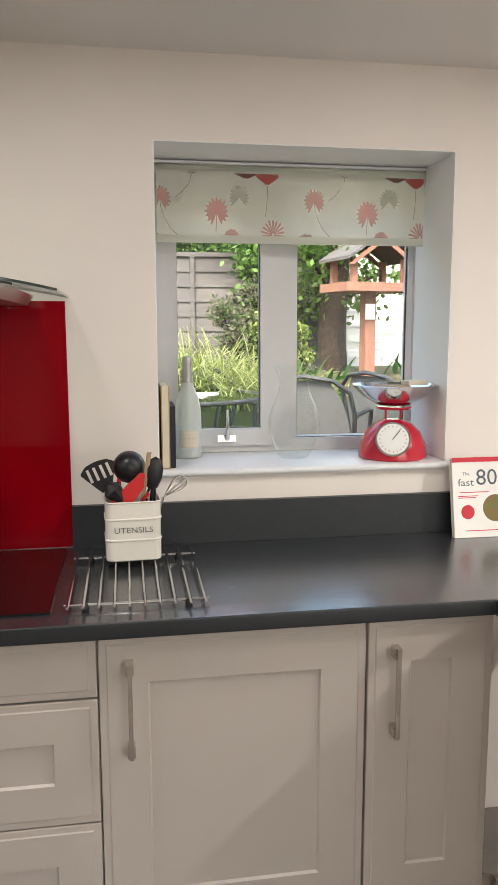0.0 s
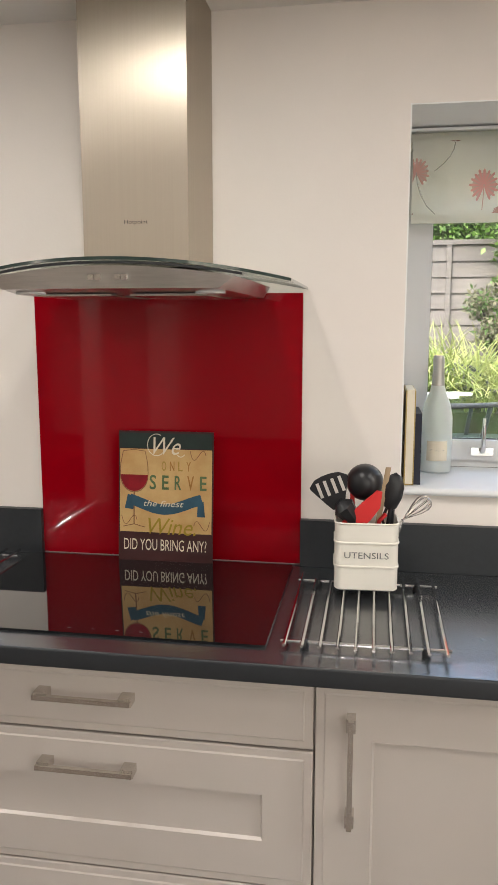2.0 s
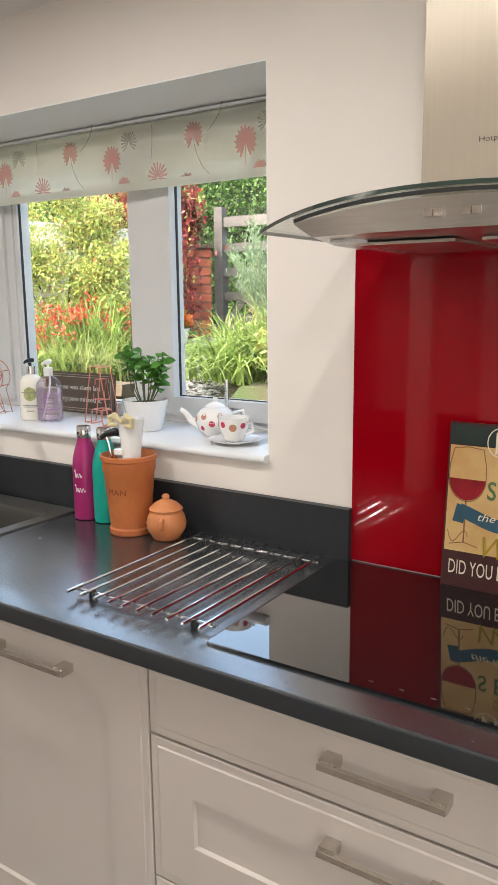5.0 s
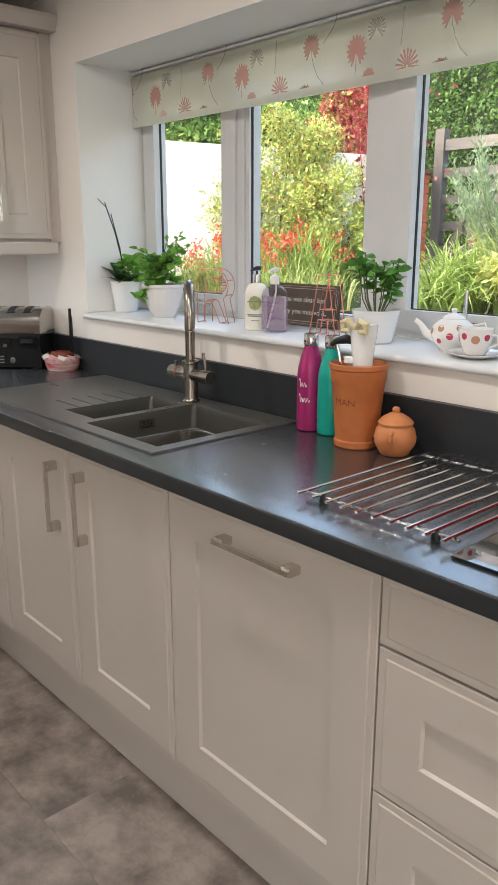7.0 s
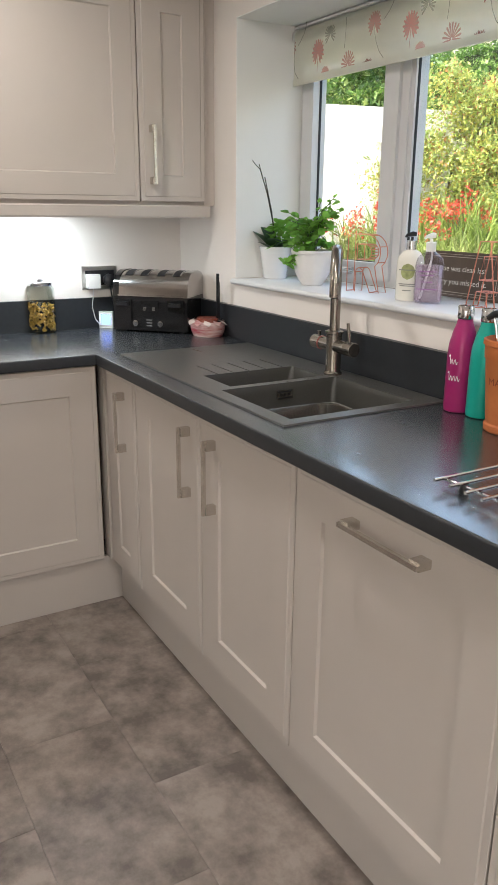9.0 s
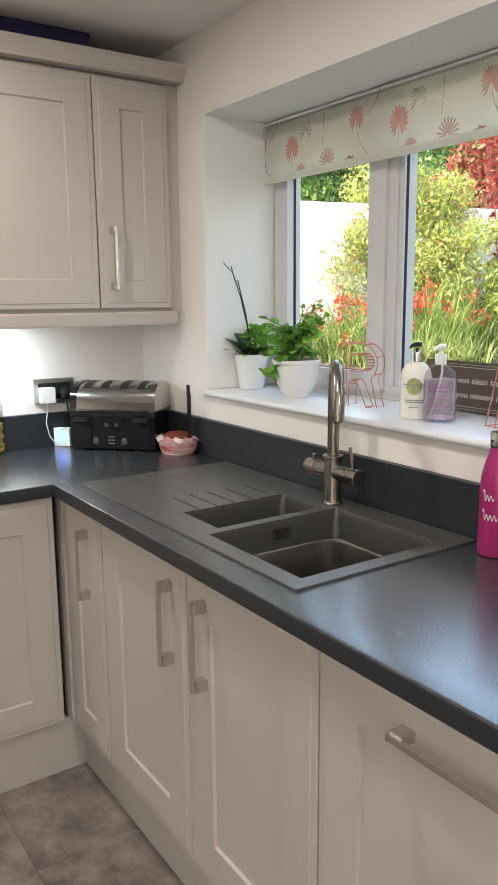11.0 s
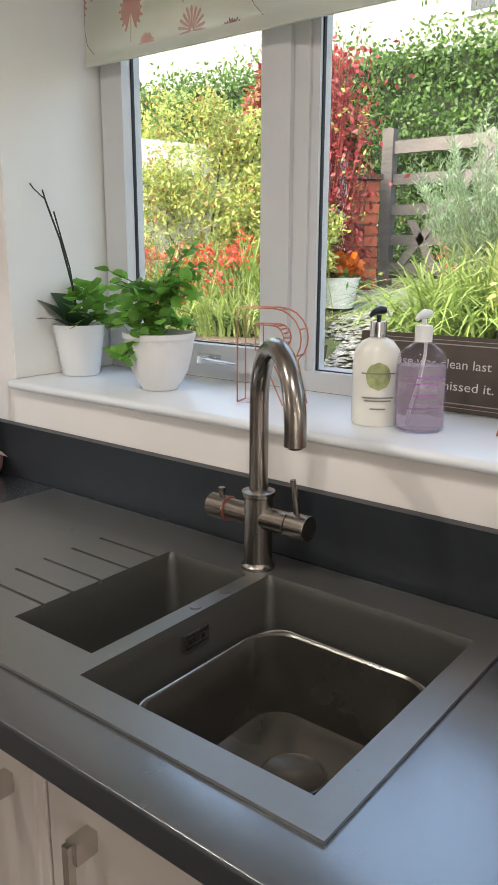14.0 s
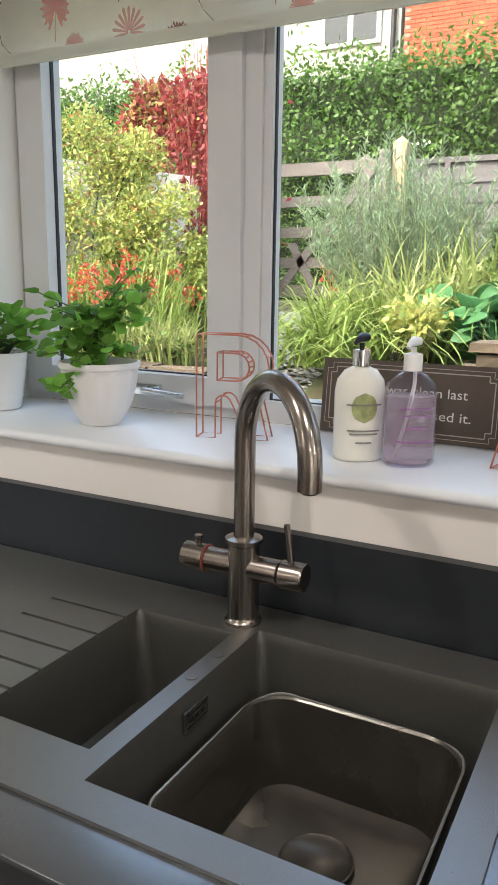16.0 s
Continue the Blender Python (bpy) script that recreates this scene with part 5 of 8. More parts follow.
# dark slogan sign against the window frame
M["slogan"] = mat("brown_sign", (0.085, 0.063, 0.048), 0.45, spot=0.25, scale=16)
M["slogan_line"] = mat("sign_grey_line", (0.34, 0.30, 0.26), 0.5)
M["slogan_text"] = mat("sign_pale_text", (0.62, 0.60, 0.56), 0.5)
t = thing("slogan_sign", (-1.446, 0.258, SILL + 0.0015), rx=-6, label="dark brown slogan sign leaning on the window frame", category="sign")
part("board", box(-0.157, 0.157, 0, 0.008, 0, 0.132, 0.0015), M["slogan"], t)
bm = bmesh.new()
for x0, x1, z0, z1, w in ((-0.149, 0.149, 0.008, 0.124, 0.0012), (-0.142, 0.142, 0.015, 0.117, 0.002)):
    k = 0.010
    pts = [(x0 + k, z0), (x1 - k, z0), (x1 - k, z0 + k), (x1, z0 + k), (x1, z1 - k), (x1 - k, z1 - k), (x1 - k, z1), (x0 + k, z1), (x0 + k, z1 - k), (x0, z1 - k), (x0, z0 + k), (x0 + k, z0 + k), (x0 + k, z0)]
    for a, c in zip(pts, pts[1:]):
        ribbon([a, c], w, -0.0004, bm)
part("border_lines", bm, M["slogan_line"], t, "fine pale double border")
words("word", "house was clean last", 0.0165, M["slogan_text"], t, (-0.003, -0.0004, 0.084), width=0.205)
words("word", "sorry you missed it.", 0.0165, M["slogan_text"], t, (0.001, -0.0004, 0.046), width=0.213)

# pump bottles
M["milk"] = mat("cream_bottle", (0.78, 0.76, 0.68), 0.25, spot=0.03, coat=0.4)
M["label_green"] = mat("green_label", (0.42, 0.46, 0.20), 0.5, spot=0.4, scale=60)
M["label_text"] = mat("small_print", (0.22, 0.22, 0.2), 0.5)
M["clear"] = clear_glass("clear_plastic", (0.96, 0.95, 0.97), gloss=1.0)


def oval_bottle(profile, kx, ky, seg=28):
    bm = lathe(profile, seg)
    for v in bm.verts:
        v.co.x *= kx
        v.co.y *= ky
    return bm


def curved_patch(w, z0, z1, r, kx, ky, out=0.0006, seg=10, oval=True):
    """A label lying on the front of an oval bottle."""
    bm = bmesh.new()
    rows = 8
    grid = []
    for i in range(rows + 1):
        v = i / rows
        half = w * (math.sqrt(max(1 - (2 * v - 1) ** 2, 0.0004)) if oval else 1)
        row = []
        for k in range(seg + 1):
            a = -math.pi / 2 + (2 * k / seg - 1) * half / (r * kx)
            row.append(bm.verts.new(((r + out) * kx * math.cos(a), (r + out) * ky * math.sin(a) - out, z0 + (z1 - z0) * v)))
        grid.append(row)
    for a, b in zip(grid, grid[1:]):
        for k in range(seg):
            bm.faces.new((a[k], a[k + 1], b[k + 1], b[k]))
    return bm


def pump(t, z, collar, head, up=0.034, reach=0.016):
    part("collar", lathe([(0.0, z), (0.0135, z), (0.0135, z + 0.024), (0.006, z + 0.026), (0.0, z + 0.026)], 20), collar, t, smooth=True)
    part("pump_stem", lathe([(0.004, z + 0.0262), (0.004, z + up), (0.0, z + up)], 12), head, t, smooth=True)
    part("pump_head", tube([(0.010, 0.004, z + up + 0.008), (0.0, 0, z + up + 0.008), (-0.02 * reach / 0.03, -0.014, z + up + 0.005), (-0.028 * reach / 0.03, -0.018, z + up)], [0.006, 0.0075, 0.0045, 0.003], 10), head, t, smooth=True)


t = thing("lotion_bottle", (-1.471, 0.093, SILL), 35, label="cream hand lotion bottle with a black pump", category="pump bottle")
part("bottle", oval_bottle([(0.0, 0.0005), (0.034, 0.0005), (0.037, 0.006), (0.037, 0.105), (0.034, 0.122), (0.024, 0.136), (0.012, 0.142), (0, 0.142)], 1.05, 0.8), M["milk"], t, smooth=True)
part("printed_label", curved_patch(0.020, 0.060, 0.105, 0.037, 1.05, 0.8), M["label_green"], t, "round olive green printed label")
bm = bmesh.new()
for z, w in ((0.087, 0.028), (0.048, 0.026), (0.043, 0.022), (0.030, 0.012)):
    q = curved_patch(w, z - 0.0012, z + 0.0012, 0.037, 1.05, 0.8, 0.0011, oval=False)
    me = bpy.data.meshes.new("tmp")
    q.to_mesh(me)
    q.free()
    bm.from_mesh(me)
    bpy.data.meshes.remove(me)
part("small_print", bm, M["label_text"], t)
pump(t, 0.1425, M["chrome"], M["black_plastic"])
t = thing("soap_bottle", (-1.392, 0.092, SILL), 35, label="clear pump bottle of lilac soap with a white pump", category="pump bottle")
part("bottle", oval_bottle([(0.0, 0.0005), (0.032, 0.0005), (0.037, 0.006), (0.037, 0.105), (0.033, 0.122), (0.022, 0.134), (0.012, 0.140), (0.0115, 0.140), (0.021, 0.1325), (0.032, 0.121), (0.0355, 0.104), (0.0355, 0.007), (0.031, 0.003), (0, 0.003)], 1.08, 0.8), M["clear"], t, "clear plastic bottle", smooth=True)
M["lilac"] = mat("lilac_soap", (0.84, 0.74, 0.84), 0.10, transmission=0.75, ior=1.12)
part("soap", oval_bottle([(0.0, 0.0045), (0.031, 0.0045), (0.0348, 0.009), (0.0348, 0.1045), (0, 0.1045)], 1.07, 0.79), M["lilac"], t, "lilac liquid soap", smooth=True)
part("dip_tube", tube([(-0.02, -0.002, 0.012), (-0.006, -0.002, 0.07), (0.004, 0, 0.12), (0.004, 0, 0.142)], 0.0028, 8), M["white_plastic"], t, smooth=True)
bm = bmesh.new()
for z, w in ((0.088, 0.026), (0.078, 0.020), (0.060, 0.016), (0.040, 0.03)):
    q = curved_patch(w, z - 0.001, z + 0.001, 0.037, 1.08, 0.8, 0.0008, oval=False)
    me = bpy.data.meshes.new("tmp")
    q.to_mesh(me)
    q.free()
    bm.from_mesh(me)
    bpy.data.meshes.remove(me)
M["print_violet"] = mat("violet_print", (0.30, 0.12, 0.32), 0.5)
part("small_print", bm, M["print_violet"], t)
pump(t, 0.1405, M["white_plastic"], M["white_plastic"])

# basil
t = thing("basil_plant", (-1.035, 0.125, SILL), label="basil plant with big glossy leaves in a white pot", category="houseplant")
part("pot", lathe([(0.0, 0.0005), (0.050, 0.0005), (0.054, 0.004), (0.072, 0.086), (0.074, 0.092), (0.069, 0.092), (0.066, 0.080), (0.0, 0.080)], 32), M["pot_white"], t, "plain white pot", smooth=True)
part("soil", lathe([(0.0, 0.0805), (0.0655, 0.0805), (0, 0.085)], 20), M["soil"], t)
rnd = random.Random(8)
stems, leaves = bmesh.new(), bmesh.new()
for k in range(15):
    a, r = rnd.uniform(0, 6.283), rnd.uniform(0.01, 0.07)
    e = Vector((r * math.cos(a) * 0.95, r * math.sin(a) * 0.8, 0.15 + rnd.uniform(0, 0.10)))
    tube([(e.x * 0.3, e.y * 0.3, 0.078), (e.x * 0.7, e.y * 0.7, 0.12), e], 0.002, 5, stems)
    for j in range(7):
        q = Vector((math.cos(j * 2.4 + k), math.sin(j * 2.4 + k), rnd.uniform(-0.25, 0.35))).normalized()
        p = e - Vector((0, 0, 0.008 * j))
        l = rnd.uniform(0.028, 0.045)
        leaf_blades(leaves, p, p + q * l, l * 0.72, 0.6, rnd, seg=5)
part("stems", stems, M["stem"], t)
part("leaves", leaves, M["basil"], t, "big glossy cupped leaves", smooth=True)
t.scale = (0.88, 0.88, 0.95)

# teapot and cup
M["china"] = mat("printed_china", (0.80, 0.78, 0.76), 0.12, coat=0.6)
M["china_pink"] = mat("pink_print", (0.50, 0.06, 0.10), 0.25)
M["china_tan"] = mat("tan_print", (0.45, 0.22, 0.14), 0.25)


def spots(t, r_of, marks, centre=(0, 0)):
    """Small printed cakes lying on a turned body."""
    for i, (a, z, s) in enumerate(marks):
        bm = bmesh.new()
        r = r_of(z)
        n = 10
        vs = []
        for k in range(n):
            b = 2 * math.pi * k / n
            aa, zz = radians(a) + s * math.cos(b) / r, z + s * math.sin(b)
            rr = r_of(zz) + 0.0007
            vs.append(bm.verts.new((centre[0] + rr * math.cos(aa), centre[1] + rr * math.sin(aa), zz)))
        c = bm.verts.new((centre[0] + (r + 0.0008) * math.cos(radians(a)), centre[1] + (r + 0.0008) * math.sin(radians(a)), z))
        for k in range(n):
            bm.faces.new((vs[k], vs[(k + 1) % n], c))
        part("printed_cake", bm, M["china_pink"] if i % 2 else M["china_tan"], t, smooth=True)


t = thing("teapot", (-0.805, 0.145, SILL), 20, label="white china teapot printed with small cakes", category="teapot")
body = [(0.0, 0.0005), (0.034, 0.0005), (0.036, 0.004), (0.055, 0.025), (0.062, 0.048), (0.056, 0.072), (0.038, 0.088), (0.032, 0.090), (0.0, 0.089)]
part("body", lathe(body, 32), M["china"], t, smooth=True)
part("lid", lathe([(0.033, 0.0905), (0.028, 0.098), (0.012, 0.104), (0.006, 0.106), (0.009, 0.114), (0.006, 0.119), (0.0, 0.120)], 28), M["china"], t, smooth=True)
part("spout", tube([(-0.050, -0.01, 0.035), (-0.074, -0.018, 0.050), (-0.088, -0.022, 0.072), (-0.104, -0.026, 0.084)], [0.015, 0.011, 0.008, 0.007], 12), M["china"], t, smooth=True)
part("handle", tube([(0.052, 0.012, 0.07), (0.082, 0.018, 0.078), (0.092, 0.02, 0.05), (0.076, 0.018, 0.028), (0.054, 0.012, 0.026)], 0.005, 8), M["china"], t, smooth=True)
r_pot = lambda z: float(np.interp(z, [p[1] for p in body[1:-1]], [p[0] for p in body[1:-1]]))
spots(t, r_pot, [(-150, 0.055, 0.010), (-118, 0.030, 0.008), (-112, 0.066, 0.010), (-85, 0.045, 0.010), (-60, 0.068, 0.009), (-50, 0.035, 0.009)])
t.scale = (0.88, 0.88, 0.88)
t = thing("cup_and_saucer", (-0.700, 0.080, SILL), label="white china cup on its saucer, printed with small cakes", category="cup")
part("saucer", lathe([(0.0, 0.0005), (0.035, 0.0005), (0.042, 0.004), (0.066, 0.011), (0.068, 0.013), (0.042, 0.007), (0.0, 0.005)], 32), M["china"], t, smooth=True)
cupp = [(0.0, 0.0078), (0.022, 0.0078), (0.028, 0.014), (0.038, 0.04), (0.042, 0.068), (0.040, 0.068), (0.035, 0.04), (0.024, 0.016), (0.0, 0.014)]
part("cup", lathe(cupp, 28), M["china"], t, smooth=True)
part("handle", tube([(0.038, 0, 0.055), (0.056, 0, 0.056), (0.058, 0, 0.036), (0.036, 0, 0.026)], 0.0035, 8), M["china"], t, smooth=True)
spots(t, lambda z: float(np.interp(z, [0.0078, 0.014, 0.04, 0.068], [0.022, 0.028, 0.038, 0.042])), [(-140, 0.045, 0.009), (-100, 0.052, 0.008), (-60, 0.045, 0.010), (-20, 0.05, 0.008)])

# bottles and pots on the worktop
M["magenta"] = mat("magenta_metal", (0.33, 0.012, 0.125), 0.38, metal=0.15, spot=0.06, coat=0.2)
M["teal"] = mat("teal_metal", (0.0, 0.36, 0.28), 0.38, metal=0.15, spot=0.06, coat=0.2)
M["white_print"] = mat("white_print", (0.75, 0.75, 0.75), 0.5)
flask = [(0.0, 0.0005), (0.030, 0.0005), (0.034, 0.003), (0.035, 0.010), (0.035, 0.140), (0.033, 0.165), (0.026, 0.195), (0.0195, 0.213), (0.0175, 0.224), (0.0, 0.224)]
t = thing("water_bottle", (-1.088, -0.068, TOP), label="magenta metal water bottle with a steel cap and white script", category="water bottle", group="metal water bottles")
part("flask", lathe(flask, 32), M["magenta"], t, smooth=True)
part("cap", lathe([(0.0, 0.2245), (0.0185, 0.2245), (0.0195, 0.228), (0.0195, 0.252), (0.0175, 0.255), (0.0, 0.255)], 24), M["chrome"], t, "polished steel cap", smooth=True)
bm = bmesh.new()
for z0, n in ((0.125, 3), (0.085, 4)):
    pts = []
    for k in range(n * 10 + 1):
        a = -1.75 + 0.16 * n * k / (n * 10) * 1.4
        pts.append((0.0358 * math.cos(a), 0.0358 * math.sin(a), z0 + 0.006 * math.sin(k * 0.63) + (0.010 if k < 6 else 0)))
    tube(pts, 0.0009, 4, bm)
part("script_print", bm, M["white_print"], t, "white script lettering")
t = thing("water_bottle", (-1.020, -0.062, TOP), label="teal metal water bottle with a steel cap", category="water bottle", group="metal water bottles")
part("flask", lathe(flask, 32), M["teal"], t, smooth=True)
part("cap", lathe([(0.0, 0.2245), (0.0185, 0.2245), (0.0195, 0.228), (0.0195, 0.252), (0.0175, 0.255), (0.0, 0.255)], 24), M["chrome"], t, "polished steel cap", smooth=True)

t = thing("terracotta_pot", (-0.900, -0.100, TOP), label="tall glazed terracotta pot holding kitchen tools", category="pot")
part("pot", lathe([(0.0, 0.0005), (0.052, 0.0005), (0.055, 0.004), (0.0555, 0.016), (0.052, 0.020), (0.064, 0.160), (0.0665, 0.163), (0.068, 0.190), (0.0715, 0.193), (0.0715, 0.203), (0.067, 0.205), (0.062, 0.190), (0.048, 0.02), (0, 0.02)], 40), M["terracotta"], t, smooth=True)
M["stamp"] = mat("stamped_clay", (0.20, 0.05, 0.02), 0.7)
for body, z, h, w in (("MAN", 0.116, 0.016, 0.052),):
    bm = text_mesh(body, h, w)
    for v in bm.verts:
        a = -math.pi / 2 + 0.15 + v.co.x / 0.061
        v.co = Vector((0.0614 * math.cos(a), 0.0614 * math.sin(a), z + v.co.z))
    for v in bm.verts:
        k = (0.052 + 0.012 * (v.co.z - 0.02) / 0.14 + 0.0006) / v.co.xy.length
        v.co.x *= k
        v.co.y *= k
    part("stamped_word", bm, M["stamp"], t, "dark stamped letters")
M["bow"] = mat("cream_ribbon", (0.72, 0.62, 0.36), 0.6, spot=0.2)
M["china_white"] = M["pot_white"]
t2 = thing("white_tool_sleeve", (-0.885, -0.105, TOP + 0.0205), label="white tapered sleeve with cream bow in the terracotta pot", category="utensil")
part("sleeve", lathe([(0.0, 0.0), (0.020, 0.0), (0.024, 0.19), (0.034, 0.275), (0.032, 0.275), (0.0, 0.262)], 20), M["pot_white"], t2, smooth=True)
bm = bmesh.new()
for s in (-1, 1):
    pts = [(0, -0.03, 0.268), (s * 0.02, -0.036, 0.286), (s * 0.036, -0.034, 0.280), (s * 0.034, -0.034, 0.262), (s * 0.014, -0.036, 0.262)]
    tube(pts, [0.005, 0.009, 0.008, 0.008, 0.005], 8, bm)
part("bow", bm, M["bow"], t2, "cream ribbon bow", smooth=True)
t2 = thing("black_tool", (-0.935, -0.11, TOP + 0.0205), label="black-headed kitchen tool standing in the terracotta pot", category="utensil")
part("shaft", tube([(0.01, 0, 0.0), (0.0, -0.005, 0.12), (-0.012, -0.01, 0.205), (-0.02, -0.012, 0.23)], 0.003, 8), M["chrome"], t2, smooth=True)
part("tool_head", tube([(-0.03, -0.02, 0.222), (-0.02, -0.012, 0.232), (0.004, 0.0, 0.238), (0.018, 0.004, 0.234)], [0.006, 0.008, 0.012, 0.009], 10), M["black_plastic"], t2, smooth=True)
t2 = thing("white_scoop", (-0.912, -0.118, TOP + 0.0205), label="small white scoop in the terracotta pot", category="utensil")
part("scoop", lathe([(0.0, 0.0), (0.006, 0.0), (0.006, 0.175), (0.016, 0.185), (0.016, 0.197), (0.0, 0.200)], 14), M["white_plastic"], t2, smooth=True)

t = thing("garlic_pot", (-0.785, -0.098, TOP), label="small round terracotta garlic pot with its lid on", category="pot")
part("pot", lathe([(0.0, 0.0005), (0.030, 0.0005), (0.034, 0.003), (0.047, 0.026), (0.050, 0.042), (0.045, 0.062), (0.037, 0.073), (0.0, 0.073)], 32), M["terracotta_pale"], t, smooth=True)
part("lid", lathe([(0.0, 0.0735), (0.041, 0.0735), (0.042, 0.078), (0.030, 0.090), (0.016, 0.098), (0.008, 0.101), (0.0095, 0.108), (0.007, 0.113), (0.0, 0.114)], 28), M["terracotta_pale"], t, "domed lid with a knob", smooth=True)
part("lug", tube([(0.022, -0.042, 0.062), (0.026, -0.052, 0.058), (0.027, -0.054, 0.046), (0.024, -0.045, 0.036)], 0.005, 8), M["terracotta_pale"], t, smooth=True)
for a, z in ((-130, 0.040), (-128, 0.026), (-150, 0.034)):
    c = Vector((0.0487 * math.cos(radians(a)), 0.0487 * math.sin(radians(a)), z))
    part("hole", lathe([(0, -0.001), (0.004, -0.001), (0.004, 0.001), (0, 0.001)], 10, centre=(0, 0, 0)), M["seal"], t, "dark air hole", loc=c)

# utensil tin
M["enamel"] = mat("cream_enamel", (0.72, 0.69, 0.62), 0.3, spot=0.05, scale=5, coat=0.3)
M["tin_text"] = mat("grey_letters", (0.11, 0.11, 0.11), 0.5)
t = thing("utensil_tin", (0.534, -0.19, TOP + 0.0233), 3, label="cream enamel utensil tin with ribbed bands", category="utensil holder")
bm = bmesh.new()
rings = []
for z, o in ((0.0, -0.004), (0.003, 0), (0.052, 0), (0.0535, 0.0022), (0.0565, 0.0022), (0.058, 0), (0.106, 0), (0.1075, 0.0022), (0.1105, 0.0022), (0.112, 0), (0.150, 0.0), (0.1525, 0.002), (0.155, 0.0), (0.1545, -0.002), (0.1, -0.002), (0.01, -0.002)):
    rings.append([bm.verts.new((x, y, z)) for x, y in rounded(-0.070 - o, 0.070 + o, -0.052 - o, 0.052 + o, 0.018 + o, 5)])
for a, b in zip(rings, rings[1:]):
    bridge(bm, a, b)
bm.faces.new(rings[0])
bm.faces.new(rings[-1])
part("tin", bm, M["enamel"], t, smooth=True)
words("word", "UTENSILS", 0.0145, M["tin_text"], t, (0, -0.0522, 0.082), width=0.097)
base = Vector((0.534, -0.19, TOP + 0.053))


def tool(name, label, at):
    return thing(name, (base.x + at[0], base.y + at[1], base.z), label=label, category="kitchen utensil", group="utensils in the cream tin")


M["silicone_red"] = mat("red_silicone", (0.55, 0.02, 0.02), 0.5)
M["wood_tool"] = mat("pale_wood", (0.42, 0.30, 0.18), 0.6, spot=0.3, stretch=(1, 1, 0.1), scale=60)
M["whisk_wire"] = M["chrome"]
# slotted turner
t = tool("slotted_turner", "black nylon slotted turner", (-0.03, 0.0))
part("shaft", tube([(0.02, 0, 0.0), (-0.005, -0.01, 0.11), (-0.026, -0.012, 0.155)], 0.005, 8), M["black_plastic"], t, smooth=True)
bm = bmesh.new()
c, rt = Vector((-0.048, -0.015, 0.190)), Matrix.Rotation(radians(-22), 3, "Y")
out = [(0.0 + 0.014, -0.045), *[(0.045 * math.cos(radians(a)), 0.020 + 0.016 * math.sin(radians(a))) for a in range(0, 181, 30)], (-0.014, -0.045)]
slots = [(-0.026, 0.000), (-0.009, 0.003), (0.009, 0.003), (0.026, 0.0)]
cols = [-0.045, *[v for s in slots for v in (s[0] - 0.0038, s[0] + 0.0038)], 0.045]


def edge_at(x):
    lo = -0.045 + max(0, (abs(x) - 0.014)) / 0.031 * 0.06
    hi = 0.020 + 0.016 * math.sqrt(max(0, 1 - (x / 0.045) ** 2))
    return lo, hi


for i, (a, b) in enumerate(zip(cols, cols[1:])):
    la, ha = edge_at(a)
    lb, hb = edge_at(b)
    if i % 2 == 0:
        quads = [((a, la), (b, lb), (b, hb), (a, ha))]
    else:
        quads = [((a, la), (b, lb), (b, max(lb, -0.012)), (a, max(la, -0.012))), ((a, 0.024), (b, 0.024), (b, hb), (a, ha))]
    for q in quads:
        if min((Vector(q[k]) - Vector(q[(k + 1) % 4])).length for k in (1, 3)) < 1e-4:
            continue
        pts = [c + rt @ Vector((x, 0, z)) for x, z in q]
        lo = [bm.verts.new(p + Vector((0, -0.0015, 0))) for p in pts]
        hi = [bm.verts.new(p + Vector((0, 0.0015, 0))) for p in pts]
        bm.faces.new(lo)
        bm.faces.new(hi)
        bridge(bm, lo, hi)
part("blade", bm, M["black_plastic"], t, "slotted black blade")
t = tool("black_spatula", "short black nylon spatula", (-0.02, -0.02))
part("blade", tube([(0.0, 0, 0.06), (-0.012, -0.006, 0.13), (-0.03, -0.01, 0.155), (-0.042, -0.012, 0.165)], [0.006, 0.02, 0.026, 0.010], 8), M["black_plastic"], t, smooth=True)
t = tool("ladle", "black nylon ladle with its bowl up", (0.0, 0.02))
bm = lathe([(0.0, -0.040), (0.018, -0.036), (0.032, -0.024), (0.040, -0.006), (0.042, 0.008), (0.038, 0.008), (0.030, -0.014), (0.0, -0.028)], 28)
rt = Matrix.Rotation(radians(-105), 3, "X")
for v in bm.verts:
    v.co = rt @ v.co + Vector((-0.005, -0.01, 0.205))
part("ladle_bowl", bm, M["black_plastic"], t, smooth=True)
part("shaft", tube([(0.0, 0, 0.0), (-0.002, 0.004, 0.10), (-0.003, 0.006, 0.175)], 0.005, 8), M["black_plastic"], t, smooth=True)
t = tool("silicone_spatula", "red silicone spatula with a steel shaft", (0.0, -0.025))
bm = bmesh.new()
prism([(-0.052, 0.105), (-0.053, 0.122), (-0.012, 0.165), (0.022, 0.196), (0.034, 0.194), (0.030, 0.158), (0.010, 0.130), (-0.012, 0.108), (-0.036, 0.100)], -0.016, -0.008, bm, "y")
part("blade", bevelled(bm, 0.002, 2), M["silicone_red"], t, "red silicone blade")
part("shaft", tube([(-0.02, 0.002, 0.0), (-0.02, 0.0, 0.11)], 0.004, 8), M["chrome"], t, smooth=True)
t = tool("serving_spoon", "black nylon serving spoon", (0.035, 0.0))
bm = lathe([(0.0, -0.046), (0.014, -0.036), (0.022, -0.012), (0.023, 0.012), (0.016, 0.034), (0.0, 0.044)], 20)
for v in bm.verts:
    v.co.y *= 0.35
    v.co = Matrix.Rotation(radians(8), 3, "Y") @ v.co + Vector((0.022, -0.015, 0.19))
part("spoon_bowl", bm, M["black_plastic"], t, smooth=True)
